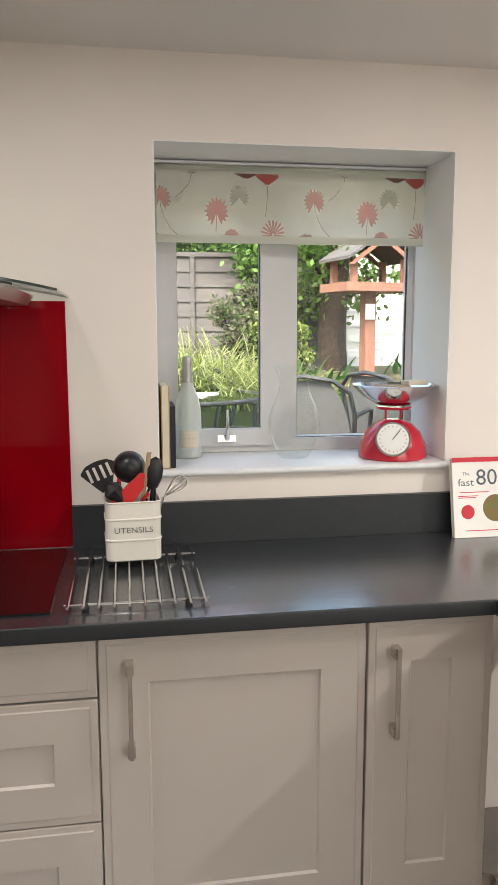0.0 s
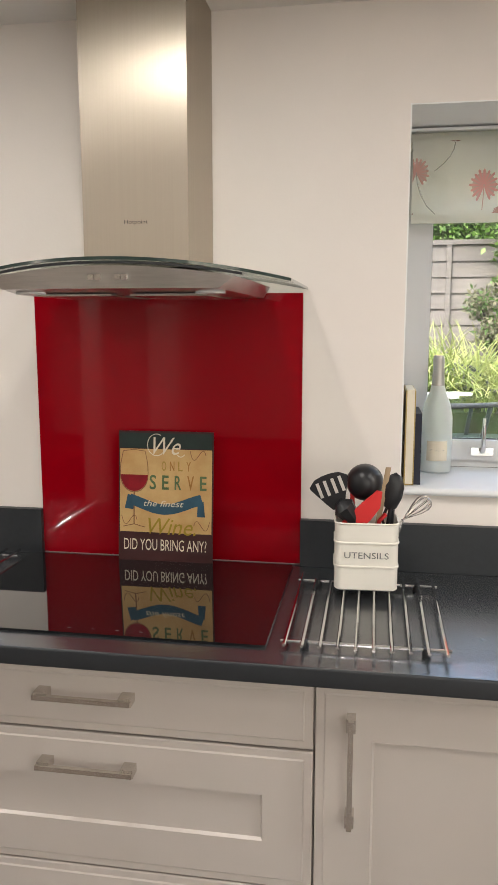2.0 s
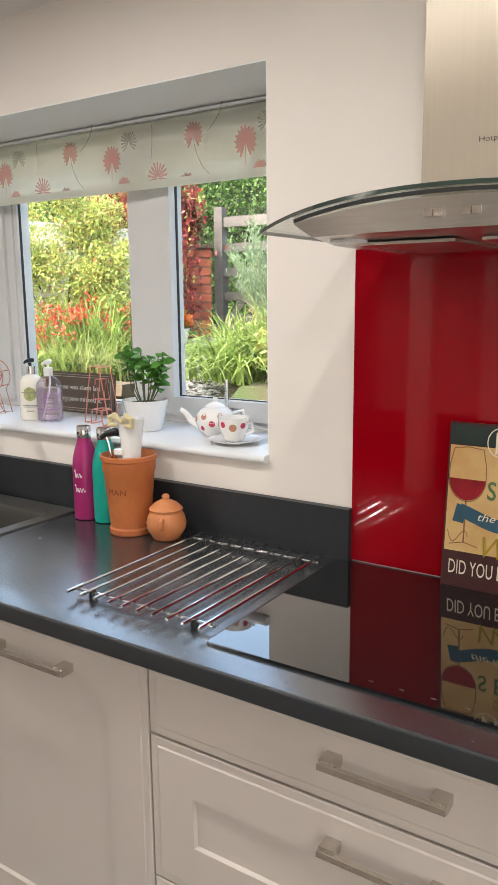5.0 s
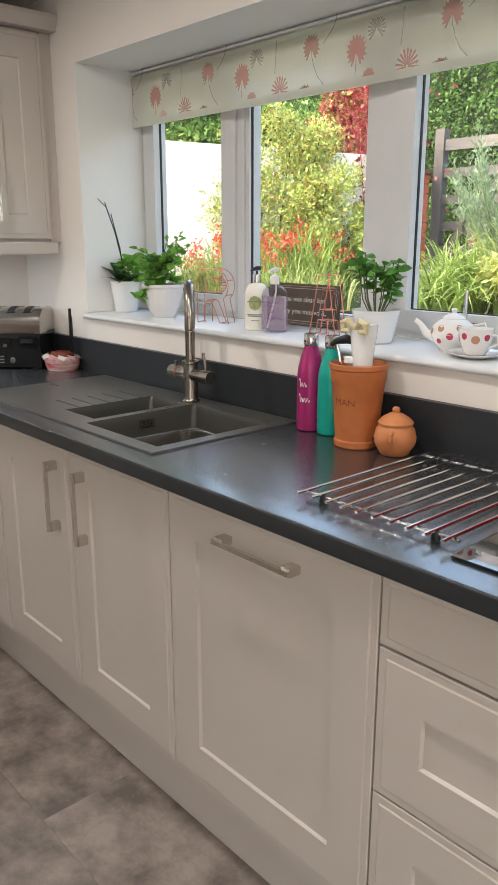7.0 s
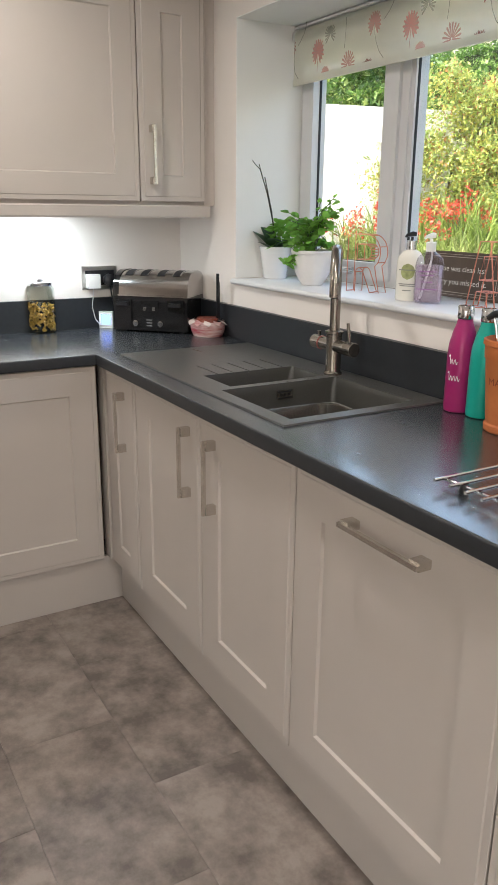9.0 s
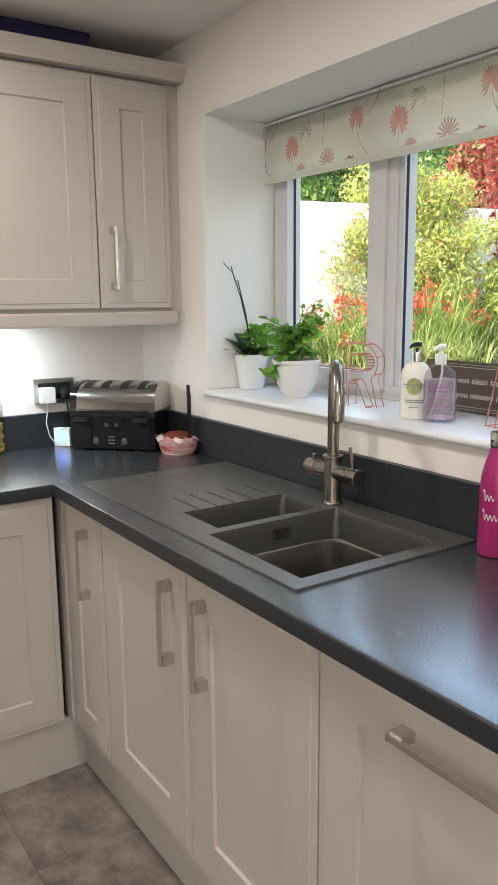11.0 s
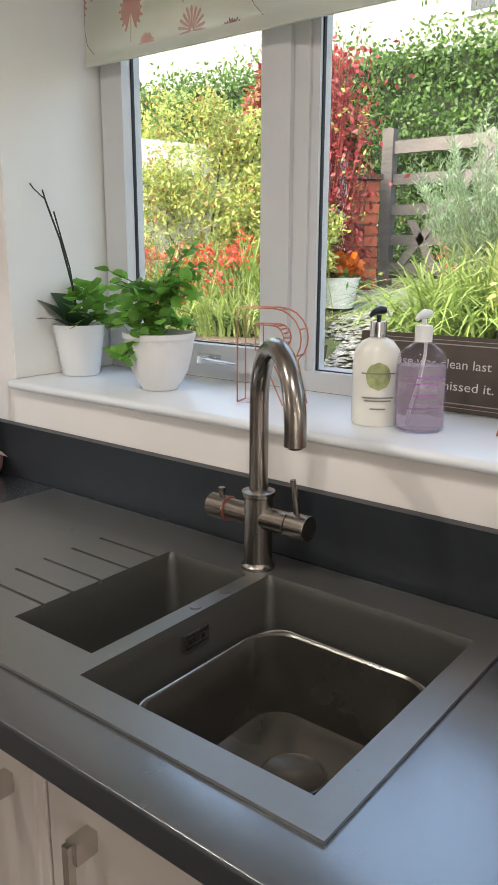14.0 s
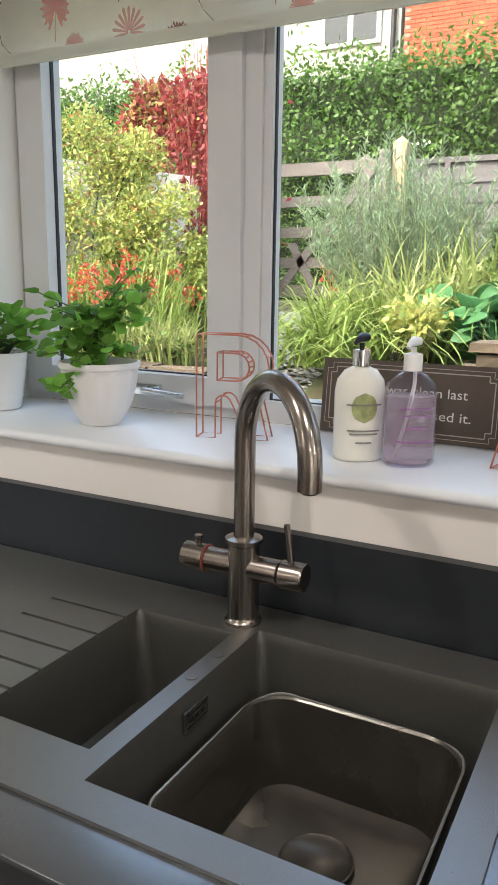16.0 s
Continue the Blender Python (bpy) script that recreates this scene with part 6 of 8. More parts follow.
part("shaft", tube([(0.0, 0, 0.0), (0.012, -0.008, 0.10), (0.018, -0.014, 0.152)], 0.005, 8), M["black_plastic"], t, smooth=True)
t = tool("wooden_spatula", "pale wooden stirring stick", (0.01, 0.0))
part("stick", prism([(-0.008, 0.0), (0.002, 0.0), (0.042, 0.245), (0.030, 0.245)], -0.020, -0.016, axis="y"), M["wood_tool"], t)
t = tool("scissors", "kitchen scissors with black and red handles", (0.045, -0.01))
part("handle_loop", tube([(0.0, 0, 0.10), (-0.01, 0, 0.125), (0.0, 0, 0.152), (0.014, 0, 0.148), (0.012, 0, 0.118)], 0.004, 8, closed=True), M["black_plastic"], t, smooth=True)
part("red_handle", tube([(-0.02, -0.012, 0.08), (-0.016, -0.012, 0.125), (-0.002, -0.012, 0.14)], 0.005, 8), M["silicone_red"], t, smooth=True)
t = tool("wire_whisk", "small steel wire whisk", (0.05, 0.0))
part("shaft", tube([(0.0, 0, 0.0), (0.02, -0.005, 0.09), (0.03, -0.008, 0.125)], 0.0035, 8), M["chrome"], t, smooth=True)
ax = Vector((0.55, -0.1, 0.52)).normalized()
s1 = ax.cross(Vector((0, 1, 0))).normalized()
s2 = ax.cross(s1).normalized()
for k in range(5):
    w = (s1 * math.cos(k * math.pi / 5) + s2 * math.sin(k * math.pi / 5))
    pts = [Vector((0.03, -0.008, 0.125)) + ax * (0.075 * math.sin(math.pi * u / 2 * (1 if u <= 1 else 1))) * (1 if u <= 1 else 1) + w * 0 for u in (0,)]
    loop = []
    for q in range(13):
        a = math.pi * q / 12
        loop.append(Vector((0.03, -0.008, 0.125)) + ax * (0.078 * math.sin(a) ** 0.8) + w * (0.018 * math.sin(2 * a)) * (1 if a < math.pi / 2 else 1))
    part("wire", tube(loop, 0.0009, 5), M["chrome"], t, smooth=True)
t = tool("red_handle_tool", "red and steel kitchen tool", (-0.025, 0.01))
part("handle", tube([(0.0, 0, 0.02), (-0.004, -0.004, 0.12), (-0.008, -0.004, 0.185)], [0.005, 0.006, 0.005], 8), M["silicone_red"], t, smooth=True)

# things on the second sill
SILL2 = 1.1245
M["frosted"] = mat("frosted_bottle", (0.84, 0.89, 0.87), 0.35, transmission=0.55, ior=1.2)
M["foil"] = mat("grey_foil", (0.42, 0.41, 0.38), 0.35, metal=0.7, bump=0.3, bump_scale=60)
M["cream_label"] = mat("cream_label", (0.70, 0.64, 0.52), 0.6, spot=0.1)
t = thing("prosecco_bottle", (0.713, 0.205, SILL2), label="frosted sparkling wine bottle with a silver foil neck", category="bottle")
part("bottle", lathe([(0.0, 0.0005), (0.036, 0.0005), (0.041, 0.004), (0.042, 0.10), (0.041, 0.15), (0.034, 0.185), (0.022, 0.215), (0.0165, 0.235), (0.0, 0.235)], 32), M["frosted"], t, smooth=True)
part("foil", lathe([(0.0182, 0.218), (0.0165, 0.24), (0.0145, 0.285), (0.0155, 0.300), (0.013, 0.312), (0, 0.313)], 24), M["foil"], t, "crinkled silver foil", smooth=True)
part("paper_label", curved_patch(0.028, 0.035, 0.088, 0.042, 1, 1, oval=False), M["cream_label"], t)
bm = bmesh.new()
tube([(-0.018 + 0.003 * k, -0.0432 - 0.0 + 0.0006 * abs(k - 6), 0.062 + 0.004 * math.sin(k * 1.3)) for k in range(13)], 0.0008, 4, bm)
part("script_print", bm, M["label_text"], t)
M["gold_box"] = mat("gold_card", (0.42, 0.30, 0.10), 0.4, metal=0.3, spot=0.3, scale=12)
M["navy_book"] = mat("navy_book", (0.012, 0.014, 0.03), 0.5, spot=0.2)
t = thing("gold_book", (0.634, 0.085, SILL2), label="slim gold-edged book standing against the window reveal", category="book")
part("cover", box(-0.012, 0.012, -0.080, 0.080, 0.0005, 0.235, 0.001), M["gold_box"], t)
part("pages", box(-0.009, 0.009, -0.0805, 0.079, 0.004, 0.2365), M["cream_label"], t)
t = thing("navy_book", (0.6545, 0.095, SILL2), label="dark navy book standing by the gold one", category="book")
part("cover", box(-0.008, 0.008, -0.080, 0.080, 0.0005, 0.178, 0.001), M["navy_book"], t)
M["clear_vase"] = clear_glass("vase_glass", (0.97, 0.98, 0.975), gloss=0.9)
t = thing("glass_vase", (1.036, 0.145, SILL2), label="clear glass vase with a round belly and flared lip", category="vase")
outer = [(0.0, 0.0005), (0.040, 0.0005), (0.045, 0.006), (0.062, 0.035), (0.078, 0.080), (0.080, 0.115), (0.068, 0.160), (0.050, 0.200), (0.044, 0.230), (0.048, 0.255), (0.062, 0.282)]
part("vase", lathe(outer + [(0.0635, 0.284), (0.061, 0.2835)], 40, cap=False), M["clear_vase"], t, smooth=True)
M["scale_red"] = mat("red_enamel", (0.50, 0.012, 0.035), 0.22, coat=0.7)
M["dial_face"] = mat("dial_face", (0.78, 0.78, 0.76), 0.35)
t = thing("kitchen_scales", (1.342, 0.105, SILL2), label="red enamel kitchen scales with a round dial and a steel bowl", category="kitchen scales")
part("scale_body", lathe([(0.0, 0.0005), (0.102, 0.0005), (0.106, 0.005), (0.106, 0.012), (0.100, 0.045), (0.084, 0.080), (0.058, 0.106), (0.030, 0.118), (0.0, 0.120)], 36), M["scale_red"], t, smooth=True)
for x in (-0.024, 0.024):
    part("post", tube([(x, 0, 0.112), (x, 0, 0.150)], 0.004, 8), M["scale_red"], t, smooth=True)
part("support_dish", lathe([(0.0, 0.148), (0.050, 0.150), (0.056, 0.156), (0.054, 0.159), (0.0, 0.154)], 28), M["scale_red"], t, smooth=True)
part("steel_bowl", lathe([(0.0, 0.1595), (0.05, 0.164), (0.095, 0.190), (0.128, 0.222), (0.131, 0.225), (0.128, 0.226), (0.092, 0.193), (0.05, 0.168), (0.0, 0.163)], 40), M["chrome"], t, "polished steel bowl", smooth=True)
dq = Matrix.Rotation(radians(-14), 4, "Z") @ Matrix.Rotation(radians(70), 4, "X")
for nm, r, z0, z1, m_ in (("dial_rim", 0.053, -0.02, 0.006, "chrome"), ("dial", 0.047, 0.0062, 0.0075, "dial_face")):
    bm = lathe([(0, z0), (r, z0), (r, z1), (0, z1)], 32)
    for v in bm.verts:
        v.co = (Matrix.Translation((-0.030, -0.083, 0.066)) @ dq) @ v.co
    part(nm, bm, M[m_], t, smooth=True)
bm = bmesh.new()
for k in range(20):
    a = 2 * math.pi * k / 20
    add_box(bm, 0.036, 0.042, -0.0008, 0.0008, 0.0078, 0.0082)
    bmesh.ops.rotate(bm, verts=bm.verts[-8:], cent=(0, 0, 0), matrix=Matrix.Rotation(a, 3, "Z"))
add_box(bm, -0.004, 0.034, -0.0014, 0.0014, 0.0083, 0.0088)
bmesh.ops.rotate(bm, verts=bm.verts[-8:], cent=(0, 0, 0), matrix=Matrix.Rotation(radians(52), 3, "Z"))
for v in bm.verts:
    v.co = (Matrix.Translation((-0.030, -0.083, 0.066)) @ dq) @ v.co
part("needle_and_marks", bm, M["black_plastic"], t, "black needle and fine marks")
t = thing("paper_in_bowl", (1.36, 0.10, SILL2 + 0.215), label="folded papers lying in the bowl of the scales", category="paper")
part("sheet", box(-0.075, 0.02, -0.04, 0.03, 0.004, 0.009, 0.001), M["wood_tool"], t, "tan card")
part("sheet", box(0.015, 0.075, -0.035, 0.03, 0.010, 0.022, 0.002), M["cream_label"], t, "cream folded paper")

# recipe book on the worktop
M["book_white"] = mat("white_cover", (0.78, 0.76, 0.73), 0.3, coat=0.4)
M["book_red"] = mat("red_print", (0.55, 0.02, 0.04), 0.35)
M["book_grey"] = mat("grey_blue_print", (0.08, 0.11, 0.14), 0.4)
M["food"] = mat("food_print", (0.25, 0.10, 0.04), 0.5, colour2=(0.10, 0.16, 0.03), spot=0.5, scale=60)
t = thing("recipe_book", (1.563, -0.098, TOP + 0.001), rx=-11, label="white paperback recipe book leaning on the upstand", category="book")
part("pages", box(-0.094, 0.094, 0.002, 0.018, 0.0, 0.234), M["cream_label"], t)
part("cover", box(-0.096, 0.096, 0.0, 0.0018, 0.0, 0.236), M["book_white"], t)
part("cover", box(-0.096, 0.096, 0.0182, 0.020, 0.0, 0.236), M["book_white"], t)
part("red_band", flat([(-0.096, 0.222), (0.096, 0.222), (0.096, 0.236), (-0.096, 0.236)], -0.0004), M["book_red"], t)
words("word", "The", 0.010, M["book_grey"], t, (-0.054, -0.0004, 0.188))
words("word", "fast", 0.022, M["book_grey"], t, (-0.055, -0.0004, 0.163), width=0.050)
words("word", "800", 0.048, M["book_grey"], t, (0.028, -0.0004, 0.178), width=0.10)
bm = bmesh.new()
disc_face(bm, -0.052, 0.075, 0.021, 0.021, -0.0006)
part("red_disc", bm, M["book_red"], t)
bm = bmesh.new()
disc_face(bm, 0.035, 0.085, 0.052, 0.052, -0.0006)
part("plate_picture", bm, M["dial_face"], t)
bm = bmesh.new()
disc_face(bm, 0.035, 0.085, 0.040, 0.040, -0.0009)
part("food_picture", bm, M["food"], t)
bm = bmesh.new()
for z, a, b in ((0.133, -0.075, 0.08), (0.122, -0.08, -0.02), (0.117, -0.08, -0.025), (0.020, -0.06, 0.06)):
    add_box(bm, a, b, -0.0005, -0.0001, z - 0.0012, z + 0.0012)
part("small_print", bm, M["book_red"], t, "unreadable small print")

# window catches
def catch(x, y, z, upright, label):
    t = thing("window_handle", (x, y, z), label=label, category="window handle", group="window handles")
    part("rose", box(-0.03, 0.03, -0.012, -0.0005, -0.011, 0.011, 0.004, 2), M["chrome"], t)
    pts = [(0, -0.010, 0), (0, -0.028, 0.004), (0, -0.032, 0.02), (0, -0.030, 0.095)] if upright else [(0, -0.010, 0), (0.004, -0.028, 0), (0.02, -0.032, 0.0), (0.10, -0.030, -0.004)]
    part("lever", tube(pts, [0.007, 0.007, 0.0065, 0.005], 10), M["chrome"], t, smooth=True)


catch(-1.985, FR - 0.0125, 1.176, False, "chrome window handle lying along the sash")
catch(-0.835, FR - 0.0125, 1.178, True, "chrome window handle standing up from the sash")
catch(0.842, FR - 0.0125, 1.172, True, "chrome window handle standing up from the sash")


# ---- the garden behind the windows ----
def smooth(a, b, x):
    u = min(max((x - a) / (b - a), 0.0), 1.0)
    return u * u * (3 - 2 * u)


def bed_edge(x):
    """How far out the raised beds begin."""
    return 2.25 if x < -2.9 else 2.25 + 0.75 * smooth(-2.2, 0.2, x)


def path_centre(y):
    return -2.75 - 0.42 * (y - 2.2)


def ground_z(x, y):
    z = 0.40
    e = bed_edge(x)
    inner = smooth(e - 0.02, e + 0.10, y)
    p = 1.0 - smooth(0.42, 0.50, abs(x - path_centre(y)))
    bed = 0.95 + 0.22 * smooth(e, 4.2, y)
    path = 0.40 + 0.74 * smooth(1.2, 4.2, y)
    z = z + (bed - z) * inner
    z = z * (1 - p) + path * p if -4.5 < x < -1.5 and y < 5 else z
    if y < 1.0:
        z = 0.40
    return z + 0.012 * noise.noise(Vector((x * 2, y * 2, 0)))


M["earth"] = mat("garden_earth", (0.075, 0.055, 0.035), 0.95, colour2=(0.05, 0.075, 0.025), scale=3, spot=0.4, bump=0.8, bump_scale=30)
xs = [-3000, -300, -60, -20] + [-12 + 0.25 * k for k in range(0, 73)] + [12, 20, 60, 300, 3000]
ys = [0.37] + [0.6 + 0.12 * k for k in range(0, 42)] + [6, 8, 12, 20, 60, 300, 3000]
bm = bmesh.new()
vs = [[bm.verts.new((x, y, ground_z(x, y))) for y in ys] for x in xs]
for a, b in zip(vs, vs[1:]):
    for k in range(len(ys) - 1):
        bm.faces.new((a[k], b[k], b[k + 1], a[k + 1]))
part("ground", bm, M["earth"], smooth=True, kind="structure")
bm = bmesh.new()
for x0, x1, y0, y1 in ((-3000, 3000, -3000, -4.41), (-3000, -3.01, -4.41, 0.37), (4.81, 3000, -4.41, 0.37)):
    f = bm.faces.new([bm.verts.new(p) for p in ((x0, y0, 0.4), (x1, y0, 0.4), (x1, y1, 0.4), (x0, y1, 0.4))])
part("ground", bm, M["earth"], kind="structure")

# slate path and patio chips
M["slate"] = mat("slate_chips", (0.20, 0.205, 0.21), 0.8, island=0.45, spot=0.2, scale=20)
rnd = random.Random(21)


def chips(name, n, place, size):
    verts, faces = [], []
    for _ in range(n):
        x, y = place()
        z = ground_z(x, y)
        a, s, q = rnd.uniform(0, 3.14), rnd.uniform(0.6, 1.3) * size, rnd.uniform(0.5, 0.9)
        tilt = rnd.uniform(-0.3, 0.3)
        b = len(verts)
        for k in range(5):
            t_ = a + 2 * math.pi * k / 5
            verts.append((x + s * math.cos(t_), y + s * q * math.sin(t_), z + 0.012 + tilt * s * math.cos(t_) * 0.5))
        verts.append((x, y, z + 0.012 + s * 0.35))
        faces += [(b + k, b + (k + 1) % 5, b + 5) for k in range(5)]
    me = bpy.data.meshes.new(name)
    me.from_pydata(verts, [], faces)
    me.materials.append(M["slate"])
    return tagged(new(name, me), kind="stuff", label="loose grey slate chips on the garden path")


def on_path():
    y = rnd.uniform(1.3, 4.3)
    return path_centre(y) + rnd.uniform(-0.45, 0.45), y


chips("slate_chippings", 5200, on_path, 0.026)

# stone walls
M["stone"] = mat("sandstone", (0.085, 0.062, 0.038), 0.85, colour2=(0.05, 0.038, 0.026), scale=7, spot=0.4, bump=0.7, bump_scale=40, vary=0.28)


def stone_wall(name, x0, x1, y_of, z0, z1, label, stone=0.15, high=0.055):
    t = thing(name, ((x0 + x1) / 2, y_of((x0 + x1) / 2), z0), label=label, category="garden wall")
    o = t.location.copy()
    z, row = z0, 0
    while z < z1 - 0.01:
        h = high * rnd.uniform(0.75, 1.2)
        x = x0 - rnd.uniform(0, stone)
        while x < x1:
            w = stone * rnd.uniform(0.6, 1.4)
            y = y_of(x + w / 2)
            bm = box(-w / 2 + 0.005, w / 2 - 0.005, -0.09, 0.10, 0.003, h - 0.003)
            for v in bm.verts:
                v.co += Vector((rnd.uniform(-1, 1), rnd.uniform(-1, 1), rnd.uniform(-1, 1))) * 0.009
            bevelled(bm, 0.008)
            part("stone", bm, M["stone"], t, loc=(x + w / 2 - o.x, y + rnd.uniform(-0.015, 0.015) - o.y, z - o.z))
            x += w
        z += h
        row += 1
    return t


stone_wall("stone_wall", -1.68, 0.3, lambda x: bed_edge(x) - 0.06, 0.70, 1.13, "dry stone retaining wall of tan sandstone round the raised bed")
stone_wall("stone_wall", -5.4, -3.20, lambda x: 2.22, 0.45, 0.95, "low dry stone edging below the flower bed", 0.26, 0.08)


# plants
def quads(name, pieces, material, parent, label=""):
    """Many small leaf shapes, each a list of points, as one mesh."""
    verts, faces = [], []
    for pts in pieces:
        b = len(verts)
        verts += pts
        faces.append(tuple(range(b, b + len(pts))))
    me = bpy.data.meshes.new(name)
    me.from_pydata(verts, [], faces)
    me.materials.append(material)
    ob = new(name, me)
    ob.parent = parent
    return tagged(ob, label, kind="stuff")


def one_leaf(p, d, n, l, w):
    """A pointed leaf at p along d with its face to n."""
    s = np.cross(d, n)
    s = s / (np.linalg.norm(s) + 1e-9) * w / 2
    return [tuple(p), tuple(p + d * l * 0.45 + s), tuple(p + d * l), tuple(p + d * l * 0.45 - s)]


rs = np.random.RandomState(3)


def unit_vectors(n):
    v = rs.normal(size=(n, 3))
    return v / np.linalg.norm(v, axis=1)[:, None]


def lumps_of(centre, size, n):
    """Uneven clumps that make up a crown: centres and radii."""
    v = unit_vectors(n) * (rs.uniform(0.25, 1.0, n) ** 0.5)[:, None]
    return [(np.array(centre) + v[i] * np.array(size) * 0.8, rs.uniform(0.24, 0.48) * min(size)) for i in range(n)]


def shrub(name, base, centre, size, count, leaf, tones, label, stems=9, stem_mat=None, lumps=16, droop=0.0, category="shrub", upright=0.0, stem_r=0.010):
    t = thing(name, base, label=label, category=category)
    o = np.array(base, float)
    ls = lumps_of(np.array(centre) - o, size, lumps)
    bm = bmesh.new()
    for i in range(stems):
        c, r = ls[i % len(ls)]
        mid = c * 0.5 + np.array([rs.uniform(-0.05, 0.05), rs.uniform(-0.05, 0.05), 0.05])
        tube([(c[0] * 0.08, c[1] * 0.08, -0.03), mid, c, c + unit_vectors(1)[0] * r], [stem_r, stem_r * 0.8, stem_r * 0.5, stem_r * 0.25], 6, bm)
    part("stems", bm, stem_mat or M["stem_dark"], t, "branching stems")
    for tone, share in tones:
        pieces = []
        n = int(count * share)
        which = rs.randint(0, len(ls), n)
        for i in range(n):
            c, r = ls[which[i]]
            u = unit_vectors(1)[0]
            p = c + u * r * rs.uniform(0.45, 1.15) * np.array([1.15, 1.0, 1.0])
            d = unit_vectors(1)[0]
            d[2] = d[2] * (1 - upright) + upright - droop
            d /= np.linalg.norm(d)
            l = leaf * rs.uniform(0.6, 1.4)
            nn = unit_vectors(1)[0]
            pieces.append(one_leaf(p, d, nn, l, l * 0.42))
        quads("foliage", pieces, M[tone], t, "small leaves")
    return t


def grass_clump(name, base, radius, height, count, tone, label, wide=0.012, lean=0.9, category="ornamental grass", flowers=None, fl_count=0, fl_size=0.03):
    t = thing(name, base, label=label, category=category)
    verts, faces = [], []
    for _ in range(count):
        a = rs.uniform(0, 6.283)
        l = height * rs.uniform(0.7, 1.3)
        r0 = rs.uniform(0, radius * 0.25)
        off = np.array([rs.normal() * radius * 0.45, rs.normal() * radius * 0.25, 0])
        ln = lean * rs.uniform(0.3, 1.35)
        d = np.array([math.cos(a), math.sin(a), 0])
        s = np.array([-math.sin(a), math.cos(a), 0]) * wide / 2
        b = len(verts)
        n = 6
        for k in range(n + 1):
            u = k / n
            out = r0 + radius * ln * u ** 1.6
            z = l * (u - 0.55 * ln * u ** 2.6)
            p = d * out + off + np.array([0, 0, z - 0.02])
            w = s * (1 - u ** 2 * 0.9)
            verts += [tuple(p - w), tuple(p + w)]
        faces += [(b + 2 * k, b + 2 * k + 1, b + 2 * k + 3, b + 2 * k + 2) for k in range(n)]
    me = bpy.data.meshes.new("blades")
    me.from_pydata(verts, [], faces)
    me.materials.append(M[tone])
    ob = new("blades", me)
    ob.parent = t
    tagged(ob, "long arching blades", kind="stuff")
    if flowers:
        stems, heads = bmesh.new(), []
        for _ in range(fl_count):
            a, r = rs.uniform(0, 6.283), radius * rs.uniform(0.3, 1.15)
            top = Vector((r * math.cos(a), r * math.sin(a), height * rs.uniform(0.42, 0.78)))
            tube([(0, 0, 0), (top.x * 0.4, top.y * 0.4, top.z * 0.7), top], 0.003, 4, stems)
            for _k in range(12):
                p = np.array(top) + rs.normal(size=3) * fl_size
                for _j in range(3):
                    d = unit_vectors(1)[0]
                    heads.append(one_leaf(p, d, unit_vectors(1)[0], fl_size * rs.uniform(0.6, 1.1), fl_size * 0.55))
        part("flower_stems", stems, M["stem"], t)
        quads("flowers", heads, M[flowers], t, "flower heads")
    return t


for nm, col in (("g_hedge", (0.10, 0.20, 0.05)), ("g_hedge2", (0.15, 0.28, 0.06)), ("g_yellow", (0.58, 0.60, 0.15)), ("g_lime", (0.40, 0.52, 0.15)), ("g_orange", (0.46, 0.24, 0.09)),
                ("g_red", (0.30, 0.085, 0.06)), ("g_crimson", (0.36, 0.06, 0.06)), ("g_sage", (0.28, 0.40, 0.24)), ("g_grass", (0.30, 0.42, 0.10)), ("g_straw", (0.42, 0.48, 0.17)),
                ("g_hosta", (0.09, 0.26, 0.09)), ("g_cream", (0.55, 0.56, 0.16)), ("g_fern", (0.05, 0.16, 0.03)), ("g_flower", (0.72, 0.12, 0.07)), ("g_orangefl", (0.85, 0.20, 0.02)), ("g_grey", (0.20, 0.20, 0.13))):
    M[nm] = leaf_mat(nm + "_leaf", tuple(c * 0.72 for c in col), 0.35, 0.55, 0.4)
M["g_redstem"] = mat("red_stems", (0.24, 0.045, 0.04), 0.5, spot=0.2)
M["bark"] = mat("bark", (0.06, 0.042, 0.032), 0.95, spot=0.5, scale=20, bump=0.9, bump_scale=40)

# hedge along the back, a dense wall of small leaves with an uneven face and top
t = thing("hedge", (-3.0, 6.4, 1.17), label="tall dense clipped green hedge along the back of the garden", category="hedge")
# near-black solid box: the shade behind the leaves, put in as colour
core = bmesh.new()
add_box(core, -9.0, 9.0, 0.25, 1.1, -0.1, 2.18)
part("inner_branches", core, mat("hedge_shade", (0.02, 0.035, 0.012), 0.95, spot=0.4, scale=12), t, "solid dark core standing in for shade inside the hedge")
for tone, n in (("g_hedge", 34000), ("g_hedge2", 22000)):
    X = rs.uniform(-9, 9, n)
    Z = rs.uniform(0, 1.0, n) ** 0.8 * 2.46
    bumps = np.array([noise.noise(Vector((x * 1.3, 0, z * 1.6))) * 0.16 + noise.noise(Vector((x * 5, 3, z * 5))) * 0.09 for x, z in zip(X, Z)])
    Y = 0.12 - bumps + rs.uniform(-0.05, 0.10, n)
    top = Z > 2.24
    Y[top] = rs.uniform(0.0, 0.9, top.sum())
    Z[top] = 2.22 + rs.uniform(0, 0.14, top.sum()) + bumps[top] * 0.5
    D, N = unit_vectors(n), unit_vectors(n)
    N[:, 1] -= 0.8
    L = rs.uniform(0.035, 0.075, n)
    quads("foliage", [one_leaf(np.array([X[i], Y[i], Z[i]]), D[i], N[i], L[i], L[i] * 0.55) for i in range(n)], M[tone], t, "small hedge leaves")

